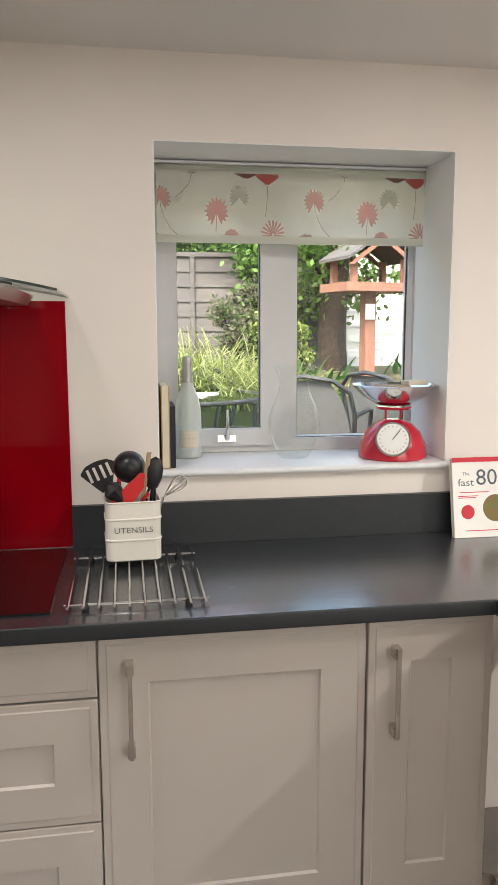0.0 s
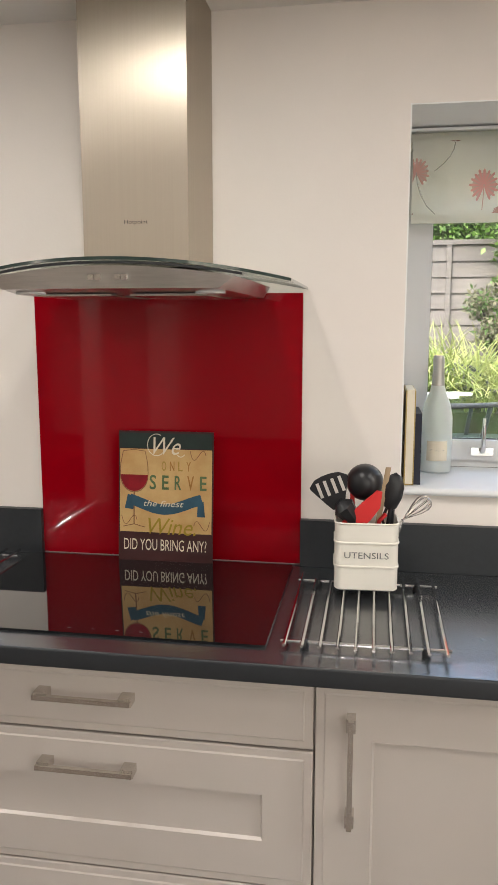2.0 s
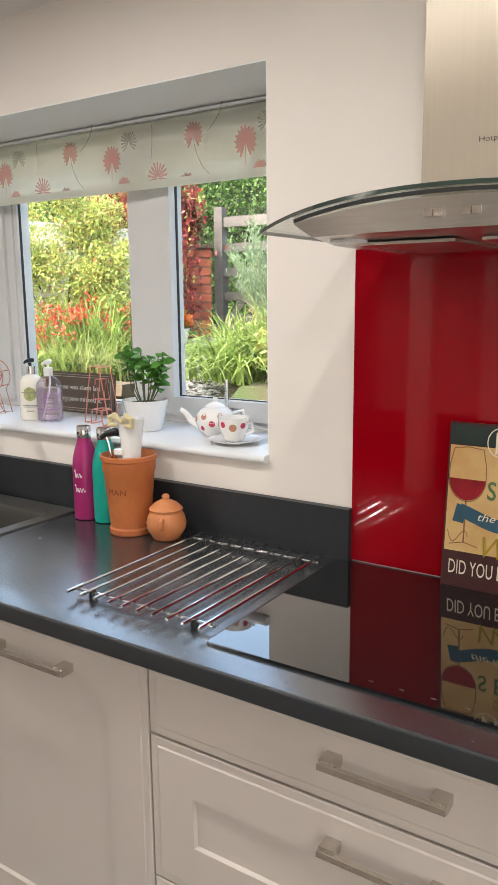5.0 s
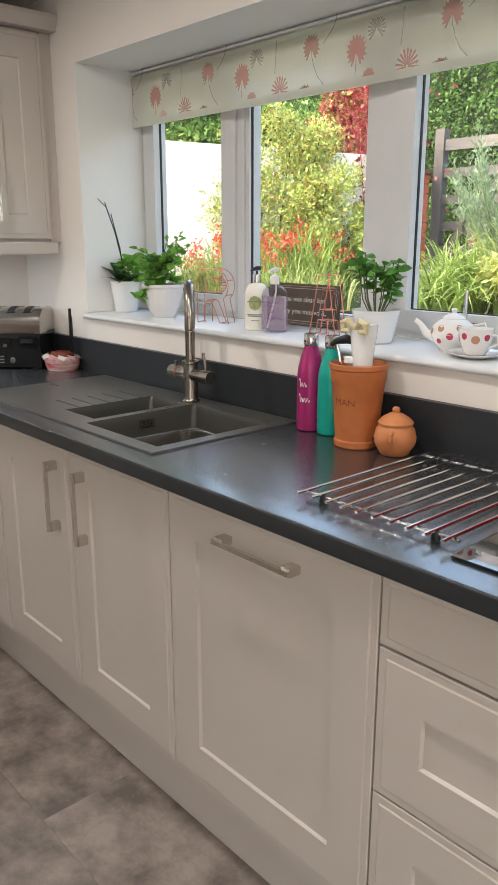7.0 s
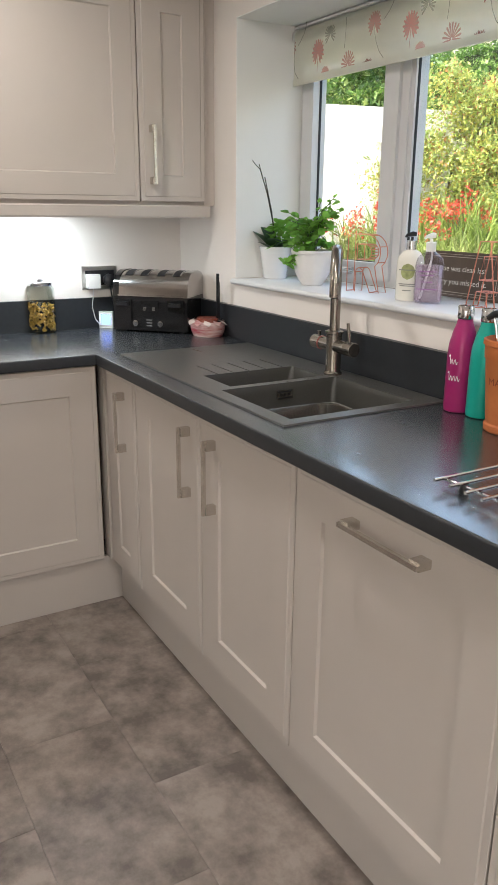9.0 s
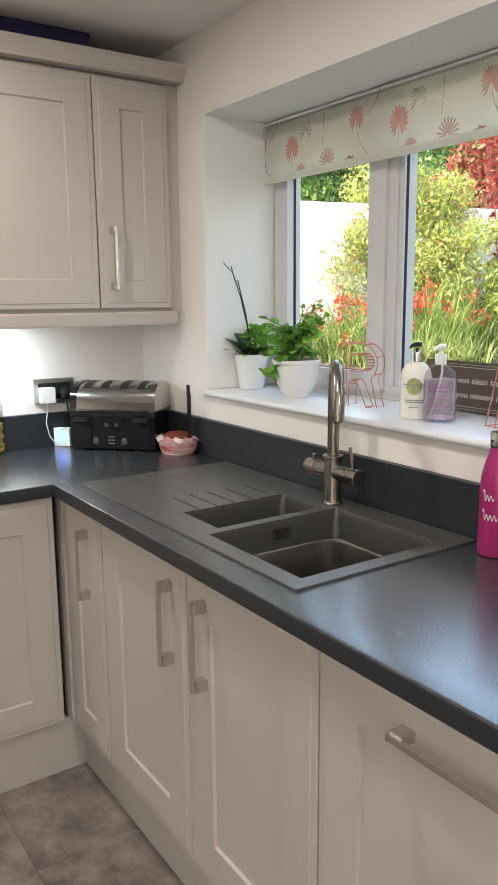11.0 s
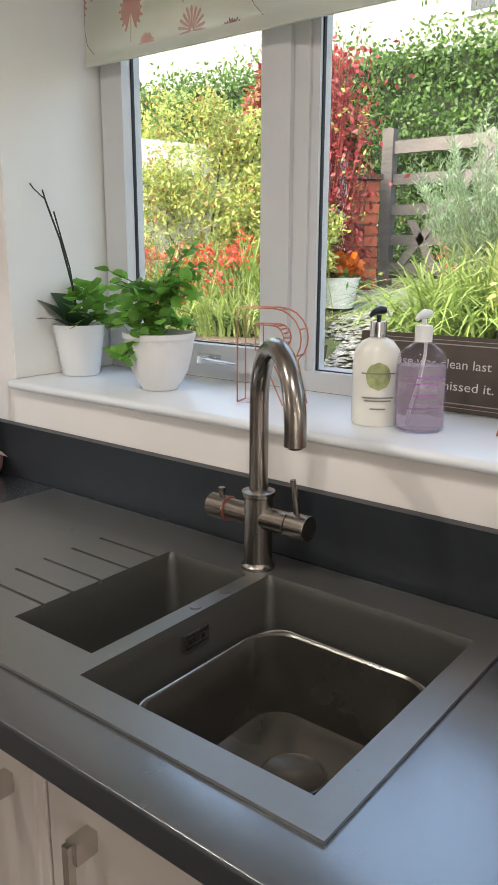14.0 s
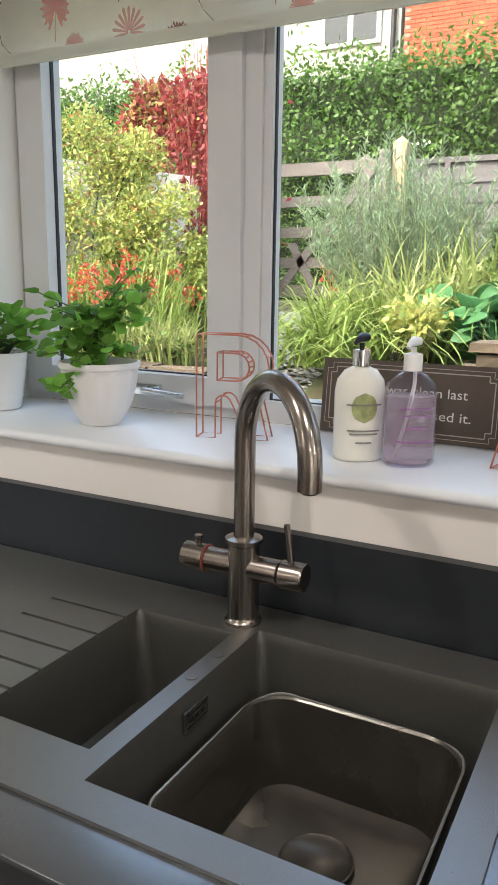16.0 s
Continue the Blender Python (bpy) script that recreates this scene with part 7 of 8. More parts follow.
n = 5200
X, S = rs.uniform(-7, 7, n), rs.uniform(0, 1, n) ** 1.6
tops = np.array([0.20 + 0.28 * noise.noise(Vector((x * 2.1, 7, 0))) + 0.16 * noise.noise(Vector((x * 7, 1, 0))) for x in X])
quads("top_shoots", [one_leaf(np.array([X[i], 0.35 + rs.uniform(-0.1, 0.3), 2.24 + max(tops[i], 0.02) * 1.5 * S[i]]), unit_vectors(1)[0], unit_vectors(1)[0], 0.07, 0.032) for i in range(n)], M["g_hedge2"], t, "loose shoots along the hedge top")

# fence of weathered panels, posts and the field gate
M["fence"] = mat("weathered_fence", (0.105, 0.10, 0.102), 0.85, colour2=(0.07, 0.066, 0.066), scale=3, stretch=(1, 1, 14), spot=0.3, bump=0.5, bump_scale=20, vary=0.12)
M["post"] = mat("new_post", (0.40, 0.31, 0.19), 0.8, spot=0.2, scale=6, stretch=(6, 6, 1), bump=0.3)
M["gate"] = mat("grey_gate_wood", (0.135, 0.122, 0.113), 0.85, spot=0.3, scale=5, stretch=(1, 1, 10), bump=0.5, vary=0.1)


def fence_run(x0, x1, y, z0, z1):
    t = thing("garden_fence", ((x0 + x1) / 2, y, z0), label="weathered grey-brown fence panel of horizontal boards under the hedge", category="fence", group="fence panels")
    w = (x1 - x0) / 2
    n = max(1, int((z1 - z0 - 0.04) / 0.125))
    h = (z1 - z0 - 0.04) / n
    for k in range(n):
        bm = box(-w + 0.01, w - 0.01, -0.012, 0.0, k * h, (k + 1) * h + 0.006)
        for v in bm.verts:
            if v.co.z < k * h + 0.01:
                v.co.y -= 0.014
        part("board", bm, M["fence"], t)
    part("cap", box(-w, w, -0.035, 0.02, z1 - z0 - 0.038, z1 - z0, 0.004), M["fence"], t)
    for x in (-w + 0.3, 0, w - 0.3):
        part("batten", box(x - 0.02, x + 0.02, -0.045, -0.027, 0.02, z1 - z0 - 0.04, 0.003), M["fence"], t)


def fence_post(x, y, z0, z1, key="fence", label="square weathered fence post"):
    t = thing("fence_post", (x, y, z0), label=label, category="fence post", group="fence posts")
    bm = box(-0.05, 0.05, -0.05, 0.05, 0, z1 - z0 - 0.04, 0.006)
    part("post", bm, M[key], t)
    bm = lathe([(0.0715, 0), (0.0, 0.045)], 4, centre=(0, 0, z1 - z0 - 0.0395))
    bmesh.ops.rotate(bm, verts=bm.verts, cent=(0, 0, 0), matrix=Matrix.Rotation(radians(45), 3, "Z"))
    part("post_cap", bm, M[key], t)


FY = 4.75
x = -2.88
for k in range(3):
    fence_run(x + 0.05, x + 1.78, FY, 1.12, 2.26 - 0.03 * k)
    fence_post(x, FY - 0.02, 1.0, (2.42 if k == 0 else 2.32 - 0.03 * k), "post" if k == 0 else "fence", "new pale timber gate post with a pointed top" if k == 0 else "square weathered fence post in the back fence")
    x += 1.83

t = thing("field_gate", (-3.86, 4.42, 1.16), label="weathered five-bar wooden garden gate at the end of the path", category="gate")
for gx, w, h in ((0.0, 0.09, 1.06), (0.93, 0.07, 1.03)):
    part("stile", box(gx, gx + w, -0.04, 0.04, 0.0, h + 0.10, 0.012), M["gate"], t)
for gz, gh in ((0.10, 0.09), (0.32, 0.075), (0.54, 0.075), (0.76, 0.075), (0.98, 0.09)):
    part("bar", box(0.0905, 0.929, -0.018, 0.018, gz, gz + gh, 0.006), M["gate"], t)
bm = prism([(0.10, 0.12), (0.18, 0.12), (0.92, 1.0), (0.84, 1.0)], -0.034, -0.019, axis="y")
part("brace", bm, M["gate"], t)
bm = prism([(0.45, 0.12), (0.52, 0.12), (0.30, 0.5), (0.23, 0.5)], -0.034, -0.019, axis="y")
part("brace", bm, M["gate"], t)
part("latch", box(-0.11, 0.0, -0.055, -0.0405, 0.72, 0.76, 0.004), M["nickel"], t)
for gx in (-3.12, -2.98):
    fence_post(gx, 4.66, 1.1, 2.30, "gate", "old grey timber post beside the gate")

# white rendered garden wall with a brick pier
M["render"] = mat("white_render", (0.66, 0.65, 0.62), 0.8, spot=0.10, scale=2.5, bump=0.6, bump_scale=20)
M["brick"] = mat("red_brick", (0.42, 0.115, 0.06), 0.85, spot=0.3, scale=14, bump=0.5, bump_scale=60, vary=0.22)
M["mortar"] = mat("mortar", (0.24, 0.19, 0.16), 0.9, spot=0.2, scale=20)
a, b = Vector((-7.6, -0.9)), Vector((-3.98, 4.02))
d2 = (b - a).normalized()
n2 = Vector((-d2.y, d2.x)) * 0.1
bm = bmesh.new()
q = [a + n2, a - n2, b - n2, b + n2]
lo = [bm.verts.new((p.x, p.y, 0.3)) for p in q]
hi = [bm.verts.new((p.x, p.y, z)) for p, z in zip(q, (2.40, 2.40, 2.07, 2.07))]
bm.faces.new(lo)
bm.faces.new(hi)
bridge(bm, lo, hi)
t = thing("garden_wall", (0, 0, 0), label="white rendered garden wall leading to the gate", category="garden wall")
part("rendered_wall", bevelled(bm, 0.015), M["render"], t)
t = thing("brick_pier", (-3.90, 4.18, 1.0), 40, label="red brick gate pier at the end of the white wall", category="brick pier")
part("core", box(-0.095, 0.095, -0.095, 0.095, 0, 0.94), M["mortar"], t)
brick_me = None
for row in range(12):
    for i, (px, py, rz) in enumerate(((-0.052, -0.098, 0), (0.052, -0.098, 0), (0.098, -0.052, 90), (0.098, 0.052, 90), (0.052, 0.098, 0), (-0.052, 0.098, 0), (-0.098, 0.052, 90), (-0.098, -0.052, 90))):
        ob = part("brick", box(-0.048, 0.048, -0.012, 0.012, 0.004, 0.070, 0.003), M["brick"], t, loc=(px, py, row * 0.078), rz=rz) if brick_me is None else new("brick", brick_me)
        brick_me = brick_me or ob.data
        ob.parent, ob.location, ob.rotation_euler = t, (px, py, row * 0.078), (0, 0, radians(rz))
part("coping", box(-0.13, 0.13, -0.13, 0.13, 0.9405, 0.975, 0.008), M["stone"], t)

# shrubs and flowers of the left bed
shrub("yellow_shrub", (-4.55, 3.15, 0.98), (-4.6, 3.1, 1.75), (0.88, 0.5, 0.80), 30000, 0.034, (("g_yellow", 0.42), ("g_lime", 0.48), ("g_orange", 0.10)), "feathery yellow-green shrub in front of the white wall", stems=16, lumps=44)
shrub("yellow_shrub", (-4.0, 3.2, 0.98), (-4.05, 3.2, 1.50), (0.55, 0.32, 0.55), 13000, 0.034, (("g_yellow", 0.45), ("g_lime", 0.5)), "smaller airy lime-green shrub among the flowers", stems=9, lumps=22)
shrub("green_shrub", (-7.4, 4.6, 1.1), (-7.4, 4.6, 2.6), (1.8, 0.7, 1.1), 15000, 0.08, (("g_hedge2", 0.6), ("g_lime", 0.25), ("g_hedge", 0.15)), "big green shrub rising behind the white wall", stems=10, lumps=34)
shrub("green_shrub", (-5.6, 5.1, 1.1), (-5.6, 5.1, 2.3), (1.1, 0.5, 0.85), 9000, 0.07, (("g_hedge2", 0.6), ("g_lime", 0.3)), "loose green shrub rising above the white wall", stems=10, lumps=22)
shrub("dogwood_shrub", (-4.55, 4.35, 1.1), (-4.80, 4.35, 2.30), (0.95, 0.40, 0.80), 16000, 0.065, (("g_red", 0.42), ("g_crimson", 0.20), ("g_orange", 0.28), ("g_lime", 0.10)), "red-leaved dogwood with bare crimson stems", stems=14, stem_mat=M["g_redstem"], lumps=20)
t = thing("crimson_stems", (-4.02, 3.80, 1.05), label="thicket of bare crimson dogwood stems by the gate", category="shrub")
bm = bmesh.new()
for k in range(120):
    x0, y0 = rs.uniform(-0.10, 0.10), rs.uniform(-0.06, 0.06)
    dx, dy, h = rs.normal() * 0.17, rs.normal() * 0.08, rs.uniform(0.9, 1.95)
    tube([(x0, y0, 0), (x0 + dx * 0.5, y0 + dy * 0.5, h * 0.5), (x0 + dx, y0 + dy, h)], [0.006, 0.0045, 0.002], 5, bm)
part("stems", bm, M["g_redstem"], t, "bare crimson stems")
pieces = []
for k in range(2600):
    u = unit_vectors(1)[0]
    p = np.array([rs.normal() * 0.18, rs.normal() * 0.1, rs.uniform(0.15, 1.7)])
    pieces.append(one_leaf(p, u, unit_vectors(1)[0], 0.055, 0.028))
quads("foliage", pieces, M["g_crimson"], t, "sparse crimson leaves")
pieces = [one_leaf(np.array([rs.normal() * 0.2, rs.normal() * 0.1, rs.uniform(0.1, 1.5)]), unit_vectors(1)[0], unit_vectors(1)[0], 0.045, 0.022) for _ in range(260)]
quads("foliage", pieces, M["g_yellow"], t, "a few yellow leaves")

G = lambda x, y: ground_z(x, y) - 0.01
for x, y, r, h, n, tone, fl, nf in ((-3.85, 2.75, 0.36, 0.62, 420, "g_grass", "g_flower", 22), (-4.25, 2.55, 0.40, 0.62, 480, "g_grass", "g_flower", 26), (-4.00, 3.15, 0.34, 0.62, 380, "g_grass", "g_flower", 12),
                                 (-4.75, 2.5, 0.35, 0.55, 220, "g_straw", "g_flower", 10), (-3.85, 2.38, 0.30, 0.42, 220, "g_lime", "g_flower", 6), (-5.3, 2.6, 0.40, 0.60, 220, "g_grass", "g_flower", 8), (-3.5, 2.5, 0.26, 0.36, 200, "g_straw", None, 0)):
    grass_clump("crocosmia_clump" if fl else "grass_clump", (x, y, G(x, y)), r, h, n, tone, "clump of green blades with red crocosmia flowers" if fl else "clump of low straw-green grass", 0.011, 0.95, "flowering plant" if fl else "ornamental grass", fl, nf)
for k in range(9):
    x, y = -5.6 + 0.27 * k, 2.36 + 0.05 * (k % 3)
    shrub("low_plant", (x, y, G(x, y)), (x, y, G(x, y) + 0.10), (0.16, 0.10, 0.10), 420, 0.04, (("g_hedge2", 0.5), ("g_straw", 0.4)), "low leafy plant along the stone edging", stems=3, lumps=5, stem_r=0.003, category="plant")
# white trough of orange flowers by the path
t = thing("flower_trough", (-3.63, 3.45, 1.06), 20, label="white pot of orange begonias standing by the path", category="planter")
part("trough", lathe([(0.0, 0.0), (0.10, 0.0), (0.145, 0.19), (0.15, 0.20), (0.135, 0.20), (0.0, 0.17)], 24), M["pot_white"], t, smooth=True)
pieces = [one_leaf(np.array([rs.normal() * 0.07, rs.normal() * 0.05, 0.22 + abs(rs.normal()) * 0.05]), unit_vectors(1)[0], unit_vectors(1)[0], 0.07, 0.06) for _ in range(160)]
quads("flowers", pieces, M["g_orangefl"], t, "bright orange flowers")
pieces = [one_leaf(np.array([rs.normal() * 0.09, rs.normal() * 0.06, 0.20 + rs.uniform(-0.03, 0.03)]), unit_vectors(1)[0], unit_vectors(1)[0], 0.06, 0.04) for _ in range(120)]
quads("foliage", pieces, M["g_hedge2"], t)

# right bed: rosemary-like bush, arching grasses, hosta, yellow-variegated shrub, fern
t = thing("sage_bush", (-2.58, 3.78, 1.12), label="tall feathery grey-green bush of upright sprays", category="shrub")
bm, pieces = bmesh.new(), []
for k in range(210):
    a, r = rs.uniform(0, 6.283), rs.uniform(0, 1) ** 0.6
    h = rs.uniform(0.55, 1.15) * (1.05 - 0.3 * r)
    top = np.array([math.cos(a) * r * 0.72, math.sin(a) * r * 0.40, h * 1.08])
    low = np.array([math.cos(a) * r * 0.2, math.sin(a) * r * 0.12, 0.0])
    mid = (low + top) / 2 + np.array([math.cos(a) * 0.05, 0, 0.03])
    tube([low, mid, top], [0.004, 0.003, 0.0012], 4, bm)
    for j in range(90):
        u = rs.uniform(0.12, 1)
        p = low * (1 - u) ** 2 + mid * 2 * u * (1 - u) + top * u * u
        d = unit_vectors(1)[0] * 0.7 + np.array([0, 0, 0.75])
        d /= np.linalg.norm(d)
        pieces.append(one_leaf(p, d, unit_vectors(1)[0], rs.uniform(0.035, 0.075), 0.007))
part("stems", bm, M["stem"], t)
quads("foliage", pieces, M["g_sage"], t, "fine grey-green needles")
for x, y, r, h, n, tone in ((-2.52, 3.05, 0.48, 0.50, 420, "g_grass"), (-2.15, 3.35, 0.50, 0.72, 360, "g_straw"), (-2.45, 2.75, 0.42, 0.40, 340, "g_grass"), (-1.85, 3.85, 0.45, 0.75, 280, "g_grass"),
                         (-2.35, 3.15, 0.34, 0.42, 260, "g_grass")):
    grass_clump("grass_clump", (x, y, G(x, y)), r, h, n, tone, "arching clump of long green grass blades", 0.018, 1.25)


def hosta(x, y, s=1.0):
    t = thing("hosta_plant", (x, y, G(x, y)), label="leafy plant with broad blue-green leaves", category="plant")
    bm = bmesh.new()
    r_ = random.Random(int(x * 100))
    for k in range(34):
        a, l = r_.uniform(0, 6.283), r_.uniform(0.16, 0.30) * s
        r = r_.uniform(0.03, 0.16) * s
        h = r_.uniform(0.10, 0.34) * s
        leaf_blades(bm, (r * math.cos(a), r * math.sin(a), h), ((r + l * 0.75) * math.cos(a), (r + l * 0.75) * math.sin(a), h + r_.uniform(-0.06, 0.07)), l * 0.5, 0.5, r_, 4)
        tube([(0, 0, 0), (r * math.cos(a), r * math.sin(a), h)], 0.004, 4, bm)
    part("leaves", bm, M["g_hosta"], t, "broad blue-green leaves", smooth=True)


for x, y, s in ((-1.95, 2.95, 1.0), (-1.62, 3.05, 1.1), (-1.72, 2.72, 0.9), (-1.30, 2.95, 1.0), (-1.0, 3.1, 1.0)):
    hosta(x, y, s)
shrub("variegated_shrub", (-2.22, 2.62, 0.95), (-2.2, 2.60, 1.20), (0.24, 0.15, 0.18), 900, 0.06, (("g_cream", 0.8), ("g_lime", 0.2)), "small shrub with cream-yellow variegated leaves", stems=8, lumps=10, stem_r=0.004)
shrub("pine_shrub", (-1.75, 4.25, 1.15), (-1.75, 4.2, 1.62), (0.55, 0.25, 0.35), 5000, 0.07, (("g_grey", 0.35), ("g_fern", 0.35), ("g_sage", 0.3)), "brownish green feathery shrub before the fence", stems=9, lumps=14, upright=0.4)
for x, y, s in ((-2.9, 4.05, 1.0), (-2.2, 4.2, 1.0), (-0.6, 3.6, 1.2)):
    shrub("low_plant", (x, y, G(x, y)), (x, y, G(x, y) + 0.16), (0.26 * s, 0.18 * s, 0.16 * s), 900, 0.05, (("g_fern", 0.5), ("g_hedge2", 0.5)), "low green plant in the raised bed", stems=4, lumps=7, stem_r=0.004, category="plant")
for x, y in ((-2.95, 3.95), (-1.45, 3.7)):
    grass_clump("crocosmia_clump", (x, y, G(x, y)), 0.2, 0.4, 60, "g_grass", "clump of green blades with red crocosmia flowers", 0.012, 0.7, "flowering plant", "g_flower", 4)

# beyond the hedge: a pale house and a brick house
M["house_white"] = mat("pale_render", (0.30, 0.295, 0.27), 0.85, spot=0.08, scale=1.0)
M["roof"] = mat("grey_roof", (0.16, 0.15, 0.15), 0.8, spot=0.3, scale=3)
M["dark_glass"] = mat("dark_window", (0.03, 0.035, 0.04), 0.08)
t = thing("pale_house", (-11.5, 15.0, 1.2), label="pale rendered house behind the hedge, with a gutter and windows", category="house")
part("wall", box(-6, 5.25, 0, 5, 0, 6.2), M["house_white"], t)
part("gutter", box(-6.2, 5.3, -0.25, -0.005, 6.05, 6.2, 0.02), M["white_plastic"], t)
part("roof", prism([(-0.4, 6.2), (5.4, 6.2), (2.5, 8.4)], -6.3, 5.24, axis="x"), M["roof"], t)
part("downpipe", tube([(5.12, -0.08, 0), (5.12, -0.08, 6.1)], 0.05, 8), M["seal"], t)
for wx, wz in ((4.2, 4.88),):
    wdw = part("window", box(wx - 0.65, wx + 0.65, -0.06, -0.001, wz, wz + 1.25), M["upvc"], t)
    for s in (-1, 1):
        part("pane", box(wx + s * 0.31 - 0.25, wx + s * 0.31 + 0.25, -0.075, -0.0605, wz + 0.08, wz + 1.17), M["dark_glass"], wdw)
t = thing("brick_house", (-1.2, 15.0, 1.2), label="red brick house wall rising behind the hedge", category="house")
part("mortar_wall", box(-4.98, 5.0, 0.012, 5, 0, 7.0), M["mortar"], t, "pale mortar")
part("roof", prism([(-0.4, 7.0), (5.4, 7.0), (2.5, 9.4)], -5.1, 5.3, axis="x"), M["roof"], t)
M["brick_far"] = mat("red_brick_courses", (0.40, 0.075, 0.035), 0.85, island=0.2, spot=0.2, scale=3)
verts, faces = [], []
row = 0
z = 2.0
while z < 6.9:
    x = -4.98 + (0.1125 if row % 2 else 0)
    while x < 4.9:
        b = len(verts)
        x1 = min(x + 0.215, 5.0)
        verts += [(x, 0.0, z), (x1, 0.0, z), (x1, 0.0, z + 0.065), (x, 0.0, z + 0.065), (x, 0.012, z), (x1, 0.012, z), (x1, 0.012, z + 0.065), (x, 0.012, z + 0.065)]
        faces += [(b, b + 1, b + 2, b + 3), (b, b + 4, b + 5, b + 1), (b + 1, b + 5, b + 6, b + 2), (b + 2, b + 6, b + 7, b + 3), (b + 3, b + 7, b + 4, b)]
        x += 0.225
    z += 0.075
    row += 1
me = bpy.data.meshes.new("brickwork")
me.from_pydata(verts, [], faces)
me.materials.append(M["brick_far"])
ob = new("brickwork", me)
ob.parent = t
tagged(ob, "courses of red brick", kind="stuff")

# ---- the patio behind the small window ----
M["table_glass"] = clear_glass("green_table_glass", (0.62, 0.78, 0.70), gloss=1.6)
M["dark_metal"] = mat("dark_garden_metal", (0.05, 0.055, 0.06), 0.4, metal=0.3, spot=0.3)
M["mesh_fabric"] = mat("grey_weave", (0.16, 0.165, 0.17), 0.7, spot=0.4, scale=120)
PG = 0.40
t = thing("garden_table", (0.82, 2.72, PG), label="round green glass garden table on dark metal legs", category="garden table")
part("glass_top", lathe([(0.0, 0.695), (0.575, 0.695), (0.58, 0.70), (0.575, 0.705), (0.0, 0.705)], 48), M["table_glass"], t, smooth=True)
part("rim", tube([(0.585 * math.cos(a * math.pi / 24), 0.585 * math.sin(a * math.pi / 24), 0.70) for a in range(48)], 0.014, 8, closed=True), M["dark_metal"], t, smooth=True)
for k in range(4):
    a = radians(45 + 90 * k)
    part("leg", tube([(0.5 * math.cos(a), 0.5 * math.sin(a), 0), (0.42 * math.cos(a), 0.42 * math.sin(a), 0.4), (0.50 * math.cos(a), 0.50 * math.sin(a), 0.69)], 0.014, 8), M["dark_metal"], t, smooth=True)
for px, py in ((0.12, -0.1), (-0.02, 0.08), (0.22, 0.1)):
    part("white_coaster", lathe([(0.0, 0.7055), (0.09, 0.7055), (0.09, 0.711), (0.0, 0.711)], 20, centre=(px, py, 0)), M["pot_white"], t)


def garden_chair(x, y, rz):
    t = thing("garden_chair", (x, y, PG), rz, label="garden chair with a woven grey back and curved metal frame", category="garden chair", group="patio chairs")
    out = [(-0.25, 0.0, 0.42), (-0.27, 0.05, 0.62), (-0.25, 0.10, 0.76), (-0.16, 0.14, 0.83), (0, 0.16, 0.855), (0.16, 0.14, 0.83), (0.25, 0.10, 0.76), (0.27, 0.05, 0.62), (0.25, 0.0, 0.42)]
    part("frame", tube(out, 0.014, 8), M["dark_metal"], t, smooth=True)
    bm = bmesh.new()
    rows = []
    for u in range(9):
        w, yy, z = 0.24 - 0.11 * (u / 8) ** 3, 0.01 + 0.125 * u / 8, 0.43 + 0.40 * u / 8
        rows.append([bm.verts.new((w * (2 * k / 8 - 1), yy, z)) for k in range(9)])
    for a, b in zip(rows, rows[1:]):
        for k in range(8):
            bm.faces.new((a[k], a[k + 1], b[k + 1], b[k]))
    part("backrest", bm, M["mesh_fabric"], t, "woven grey back", smooth=True)
    part("seat", box(-0.24, 0.24, -0.44, 0.01, 0.41, 0.43, 0.006), M["mesh_fabric"], t)
    for px, py in ((-0.24, -0.42), (0.24, -0.42), (-0.25, 0.0), (0.25, 0.0)):
        part("leg", tube([(px, py, 0), (px, py, 0.41)], 0.012, 8), M["dark_metal"], t, smooth=True)
    for s in (-1, 1):
        part("armrest", tube([(s * 0.26, 0.03, 0.62), (s * 0.29, -0.2, 0.64), (s * 0.27, -0.40, 0.62), (s * 0.25, -0.42, 0.42)], 0.015, 8), M["dark_metal"], t, smooth=True)


garden_chair(1.62, 2.25, 150)
garden_chair(1.05, 3.25, 10)
garden_chair(2.15, 2.55, 120)

M["bird_wood"] = mat("red_cedar", (0.24, 0.115, 0.08), 0.75, spot=0.25, scale=4, stretch=(8, 8, 1), bump=0.3)
t = thing("bird_table", (2.42, 3.70, PG), 12, label="wooden bird table with a pitched roof on a tall post", category="bird table")
part("post", box(-0.045, 0.045, -0.045, 0.045, 0, 1.415, 0.006), M["bird_wood"], t)
part("platform", box(-0.30, 0.30, -0.21, 0.21, 1.416, 1.445, 0.004), M["bird_wood"], t)
for x0, x1, y0, y1 in ((-0.30, 0.30, -0.222, -0.2105), (-0.30, 0.30, 0.2105, 0.222), (-0.312, -0.3005, -0.222, 0.222), (0.3005, 0.312, -0.222, 0.222)):
    part("rail", box(x0, x1, y0, y1, 1.41, 1.475, 0.003), M["bird_wood"], t)
for x in (-0.22, 0.22):
    for y in (-0.16, 0.16):
        part("corner_post", box(x - 0.022, x + 0.022, y - 0.022, y + 0.022, 1.4455, 1.66, 0.004), M["bird_wood"], t)
for s in (-1, 1):
    part("roof", prism([(s * 0.31, 1.64), (s * 0.31, 1.662), (0.0 + s * 0.001, 1.862), (0.0 + s * 0.001, 1.838)], -0.25, 0.25, axis="y"), M["fence"], t)
for y in (-0.236, 0.224):
    part("barge_board", prism([(-0.30, 1.60), (-0.26, 1.60), (0.0, 1.78), (0.26, 1.60), (0.30, 1.60), (0.0, 1.83)], y, y + 0.014, axis="y"), M["bird_wood"], t)
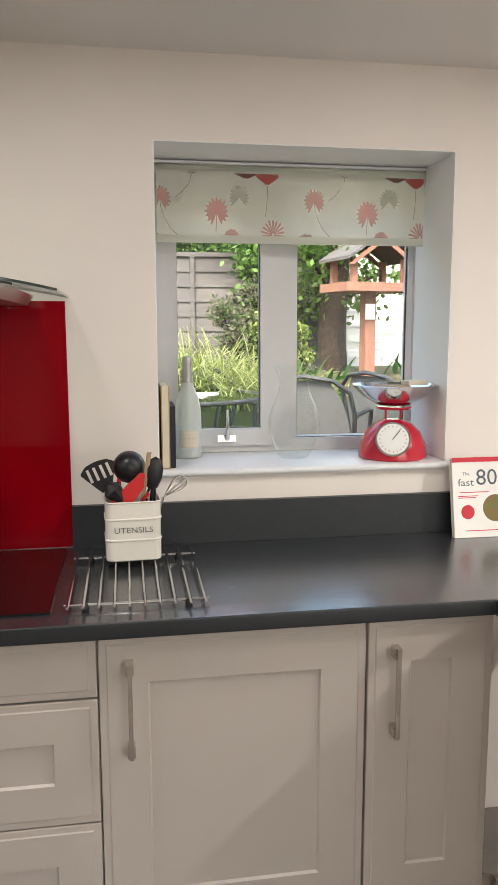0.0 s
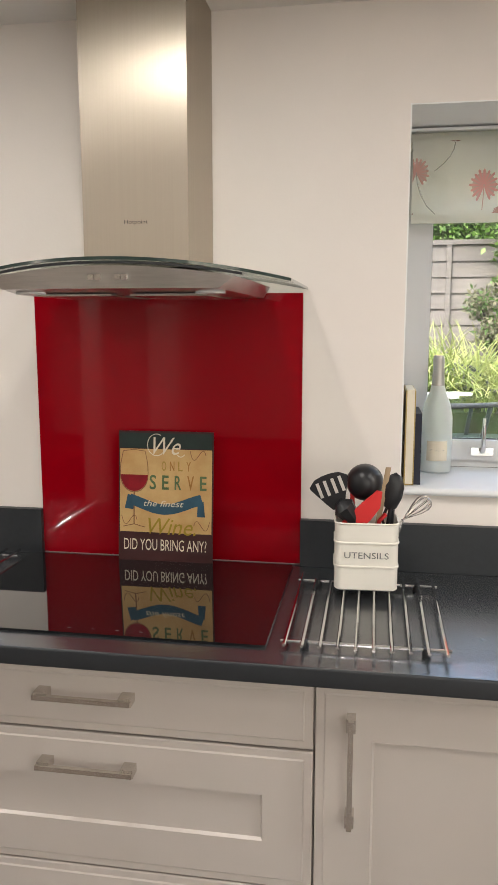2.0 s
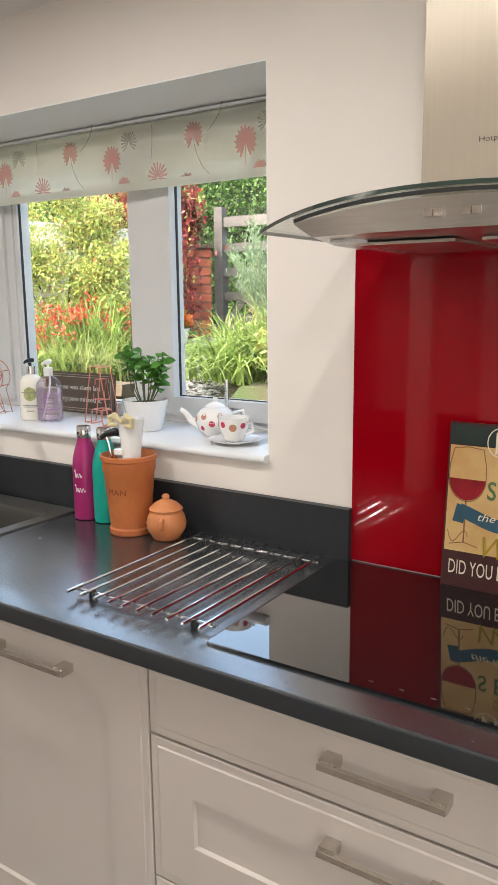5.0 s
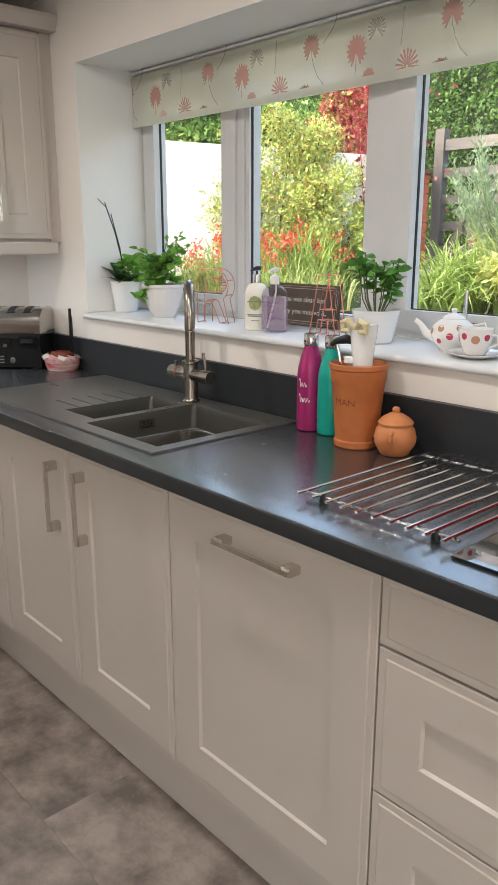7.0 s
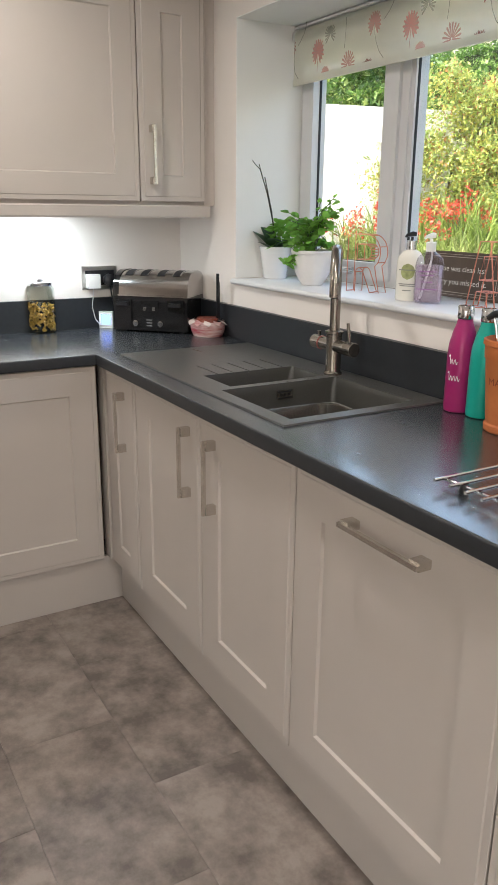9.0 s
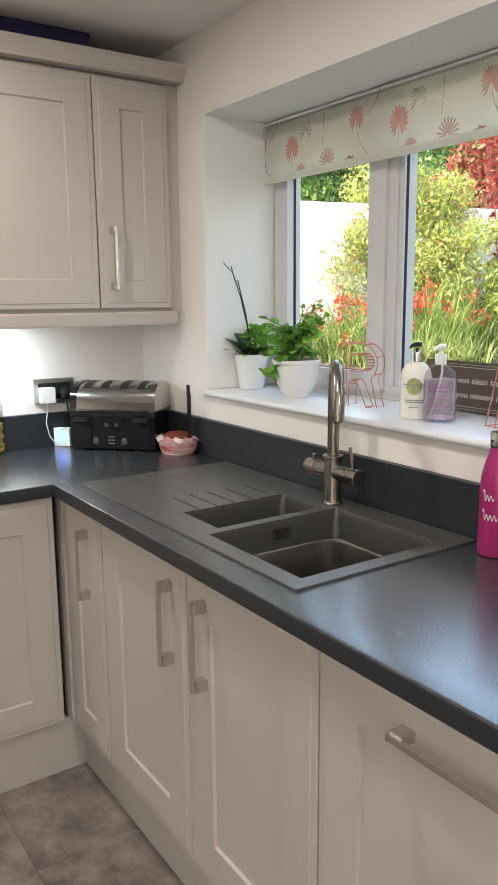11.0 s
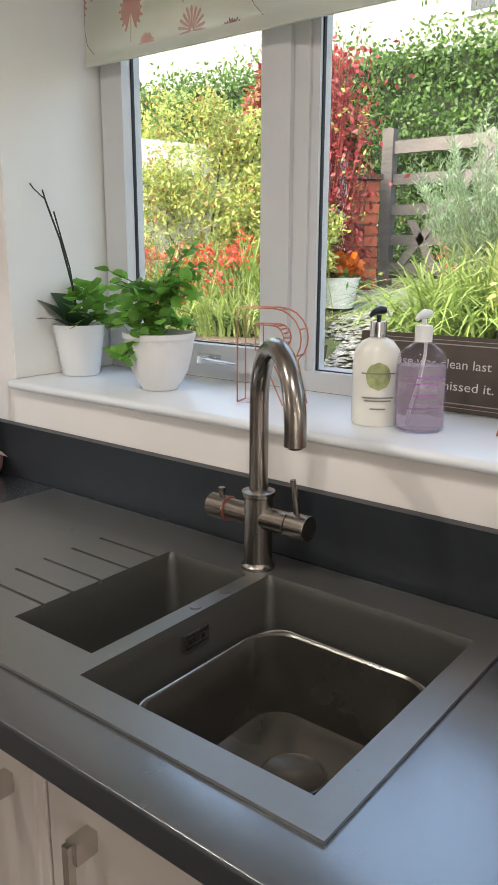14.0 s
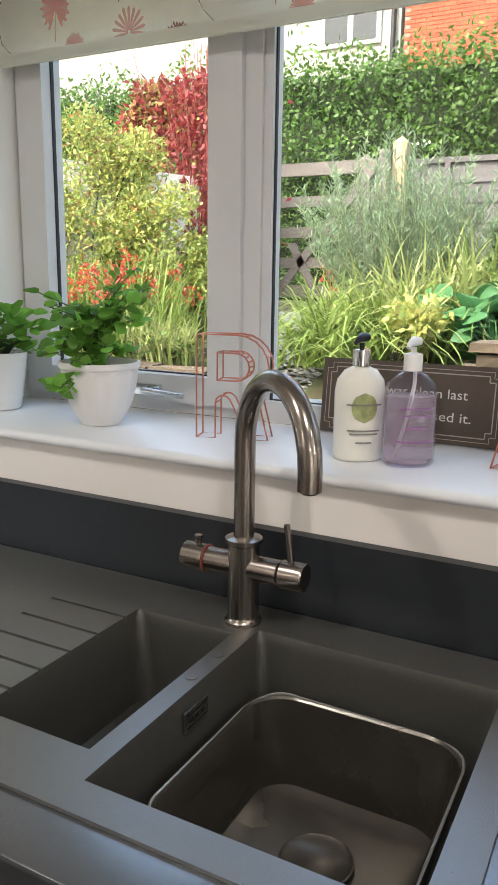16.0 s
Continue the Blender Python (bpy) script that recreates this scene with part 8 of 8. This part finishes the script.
part("seed_card", box(-0.05, 0.03, -0.06, -0.0455, 1.20, 1.32, 0.002), M["pot_white"], t)
# painted brick side wall at the end of the patio
t = thing("outbuilding", (4.3, 5.0, PG), -6, label="white-painted brick outbuilding wall behind the bird table", category="outbuilding")
part("wall_core", box(-1.62, 2.2, 0.012, 2.0, 0, 3.0), M["render"], t)
M["white_brick"] = mat("painted_brick", (0.74, 0.75, 0.71), 0.7, vary=0.08, spot=0.10, scale=8)
me = None
for row in range(38):
    for k in range(8):
        xx = -1.61 + 0.225 * k + (0.1125 if row % 2 else 0)
        if me is None:
            ob = part("brick", box(0.004, 0.219, 0.0, 0.0115, 0.004, 0.069, 0.003), M["white_brick"], t)
            me = ob.data
        else:
            ob = new("brick", me)
            ob.parent = t
        ob.location = (xx, 0, row * 0.075 + 0.1)
# tree trunk, ferns and grasses
t = thing("garden_tree", (2.33, 4.35, PG), label="dark tree trunk with leafy green branches beside the bird table", category="tree")
part("trunk", tube([(0, 0, -0.1), (0.02, 0, 0.5), (-0.02, 0.02, 1.1), (0.03, 0.0, 1.8), (0.0, 0.0, 2.6)], [0.16, 0.13, 0.12, 0.10, 0.07], 12), M["bark"], t, "dark rough trunk", smooth=True)
bm = bmesh.new()
pieces = []
for k in range(14):
    a, z = rs.uniform(0, 6.283), rs.uniform(1.1, 2.5)
    e = np.array([math.cos(a) * rs.uniform(0.3, 0.8), math.sin(a) * rs.uniform(0.2, 0.5), z + rs.uniform(0, 0.4)])
    tube([(0, 0, z - 0.1), e * np.array([0.5, 0.5, 1]), e], [0.03, 0.018, 0.006], 6, bm)
    for j in range(260):
        p = np.array([-0.22, 0, 0]) + e * np.array([rs.uniform(0.4, 1.1), rs.uniform(0.4, 1.1), 1]) + rs.normal(size=3) * 0.13
        pieces.append(one_leaf(p, unit_vectors(1)[0], unit_vectors(1)[0], 0.07, 0.04))
part("limbs", bm, M["bark"], t)
quads("crown", pieces, M["g_hedge2"], t, "loose fresh green leaves")
for x, y, r, h, n, tone in ((1.02, 3.62, 0.60, 0.56, 420, "g_straw"), (1.35, 3.35, 0.5, 0.45, 380, "g_straw"), (0.72, 3.45, 0.5, 0.48, 380, "g_grass"), (0.3, 3.6, 0.5, 0.5, 300, "g_grass")):
    grass_clump("grass_clump", (x, y, G(x, y)), r, h, n, tone, "big arching clump of yellow-green grass", 0.014, 1.2)
for x, y, z in ((1.9, 3.9, 0.95), (2.25, 3.85, 0.85), (2.6, 4.0, 0.85), (1.65, 3.75, 0.95), (2.9, 4.1, 0.9), (2.05, 3.55, 0.75)):
    grass_clump("fern", (x, y, z), 0.42, 0.42, 60, "g_fern", "dark green fern under the tree", 0.07, 1.0, "fern")
for x, y, zz, s, tone in ((1.55, 4.2, 1.65, 0.4, "g_grey"), (1.85, 4.45, 1.9, 0.45, "g_hedge2"), (1.75, 4.1, 1.35, 0.35, "g_lime")):
    shrub("bed_shrub", (x, y, G(x, y)), (x, y, zz), (s, 0.25, s), 2200, 0.05, ((tone, 0.7), ("g_hedge", 0.3)), "loose mixed green shrub before the fence", stems=8, lumps=12)


# ---- floor tiles, laid in half bond ----
floor_ob = bpy.data.objects["floor"]
tile_me = None
row, y1 = 0, -0.505
while y1 > -4.2:
    x = -1.29 - 0.6 * 3 - (0.297 if row % 2 else 0)
    while x < 4.6:
        x0, x1 = max(x, -2.80), min(x + 0.6, 4.6)
        if x1 - x0 > 0.05:
            whole = x1 - x0 > 0.599
            if whole and tile_me is not None:
                ob = new("tile", tile_me)
            else:
                ob = part("tile", box(0.0005, x1 - x0 - 0.0005, -0.3045, -0.0005, -0.004, 0.0, 0.0005), M["floor"])
                if whole:
                    tile_me = ob.data
            ob.parent = floor_ob
            ob.location = (x0, y1, FLOOR)
        x += 0.6
    y1 -= 0.305
    row += 1
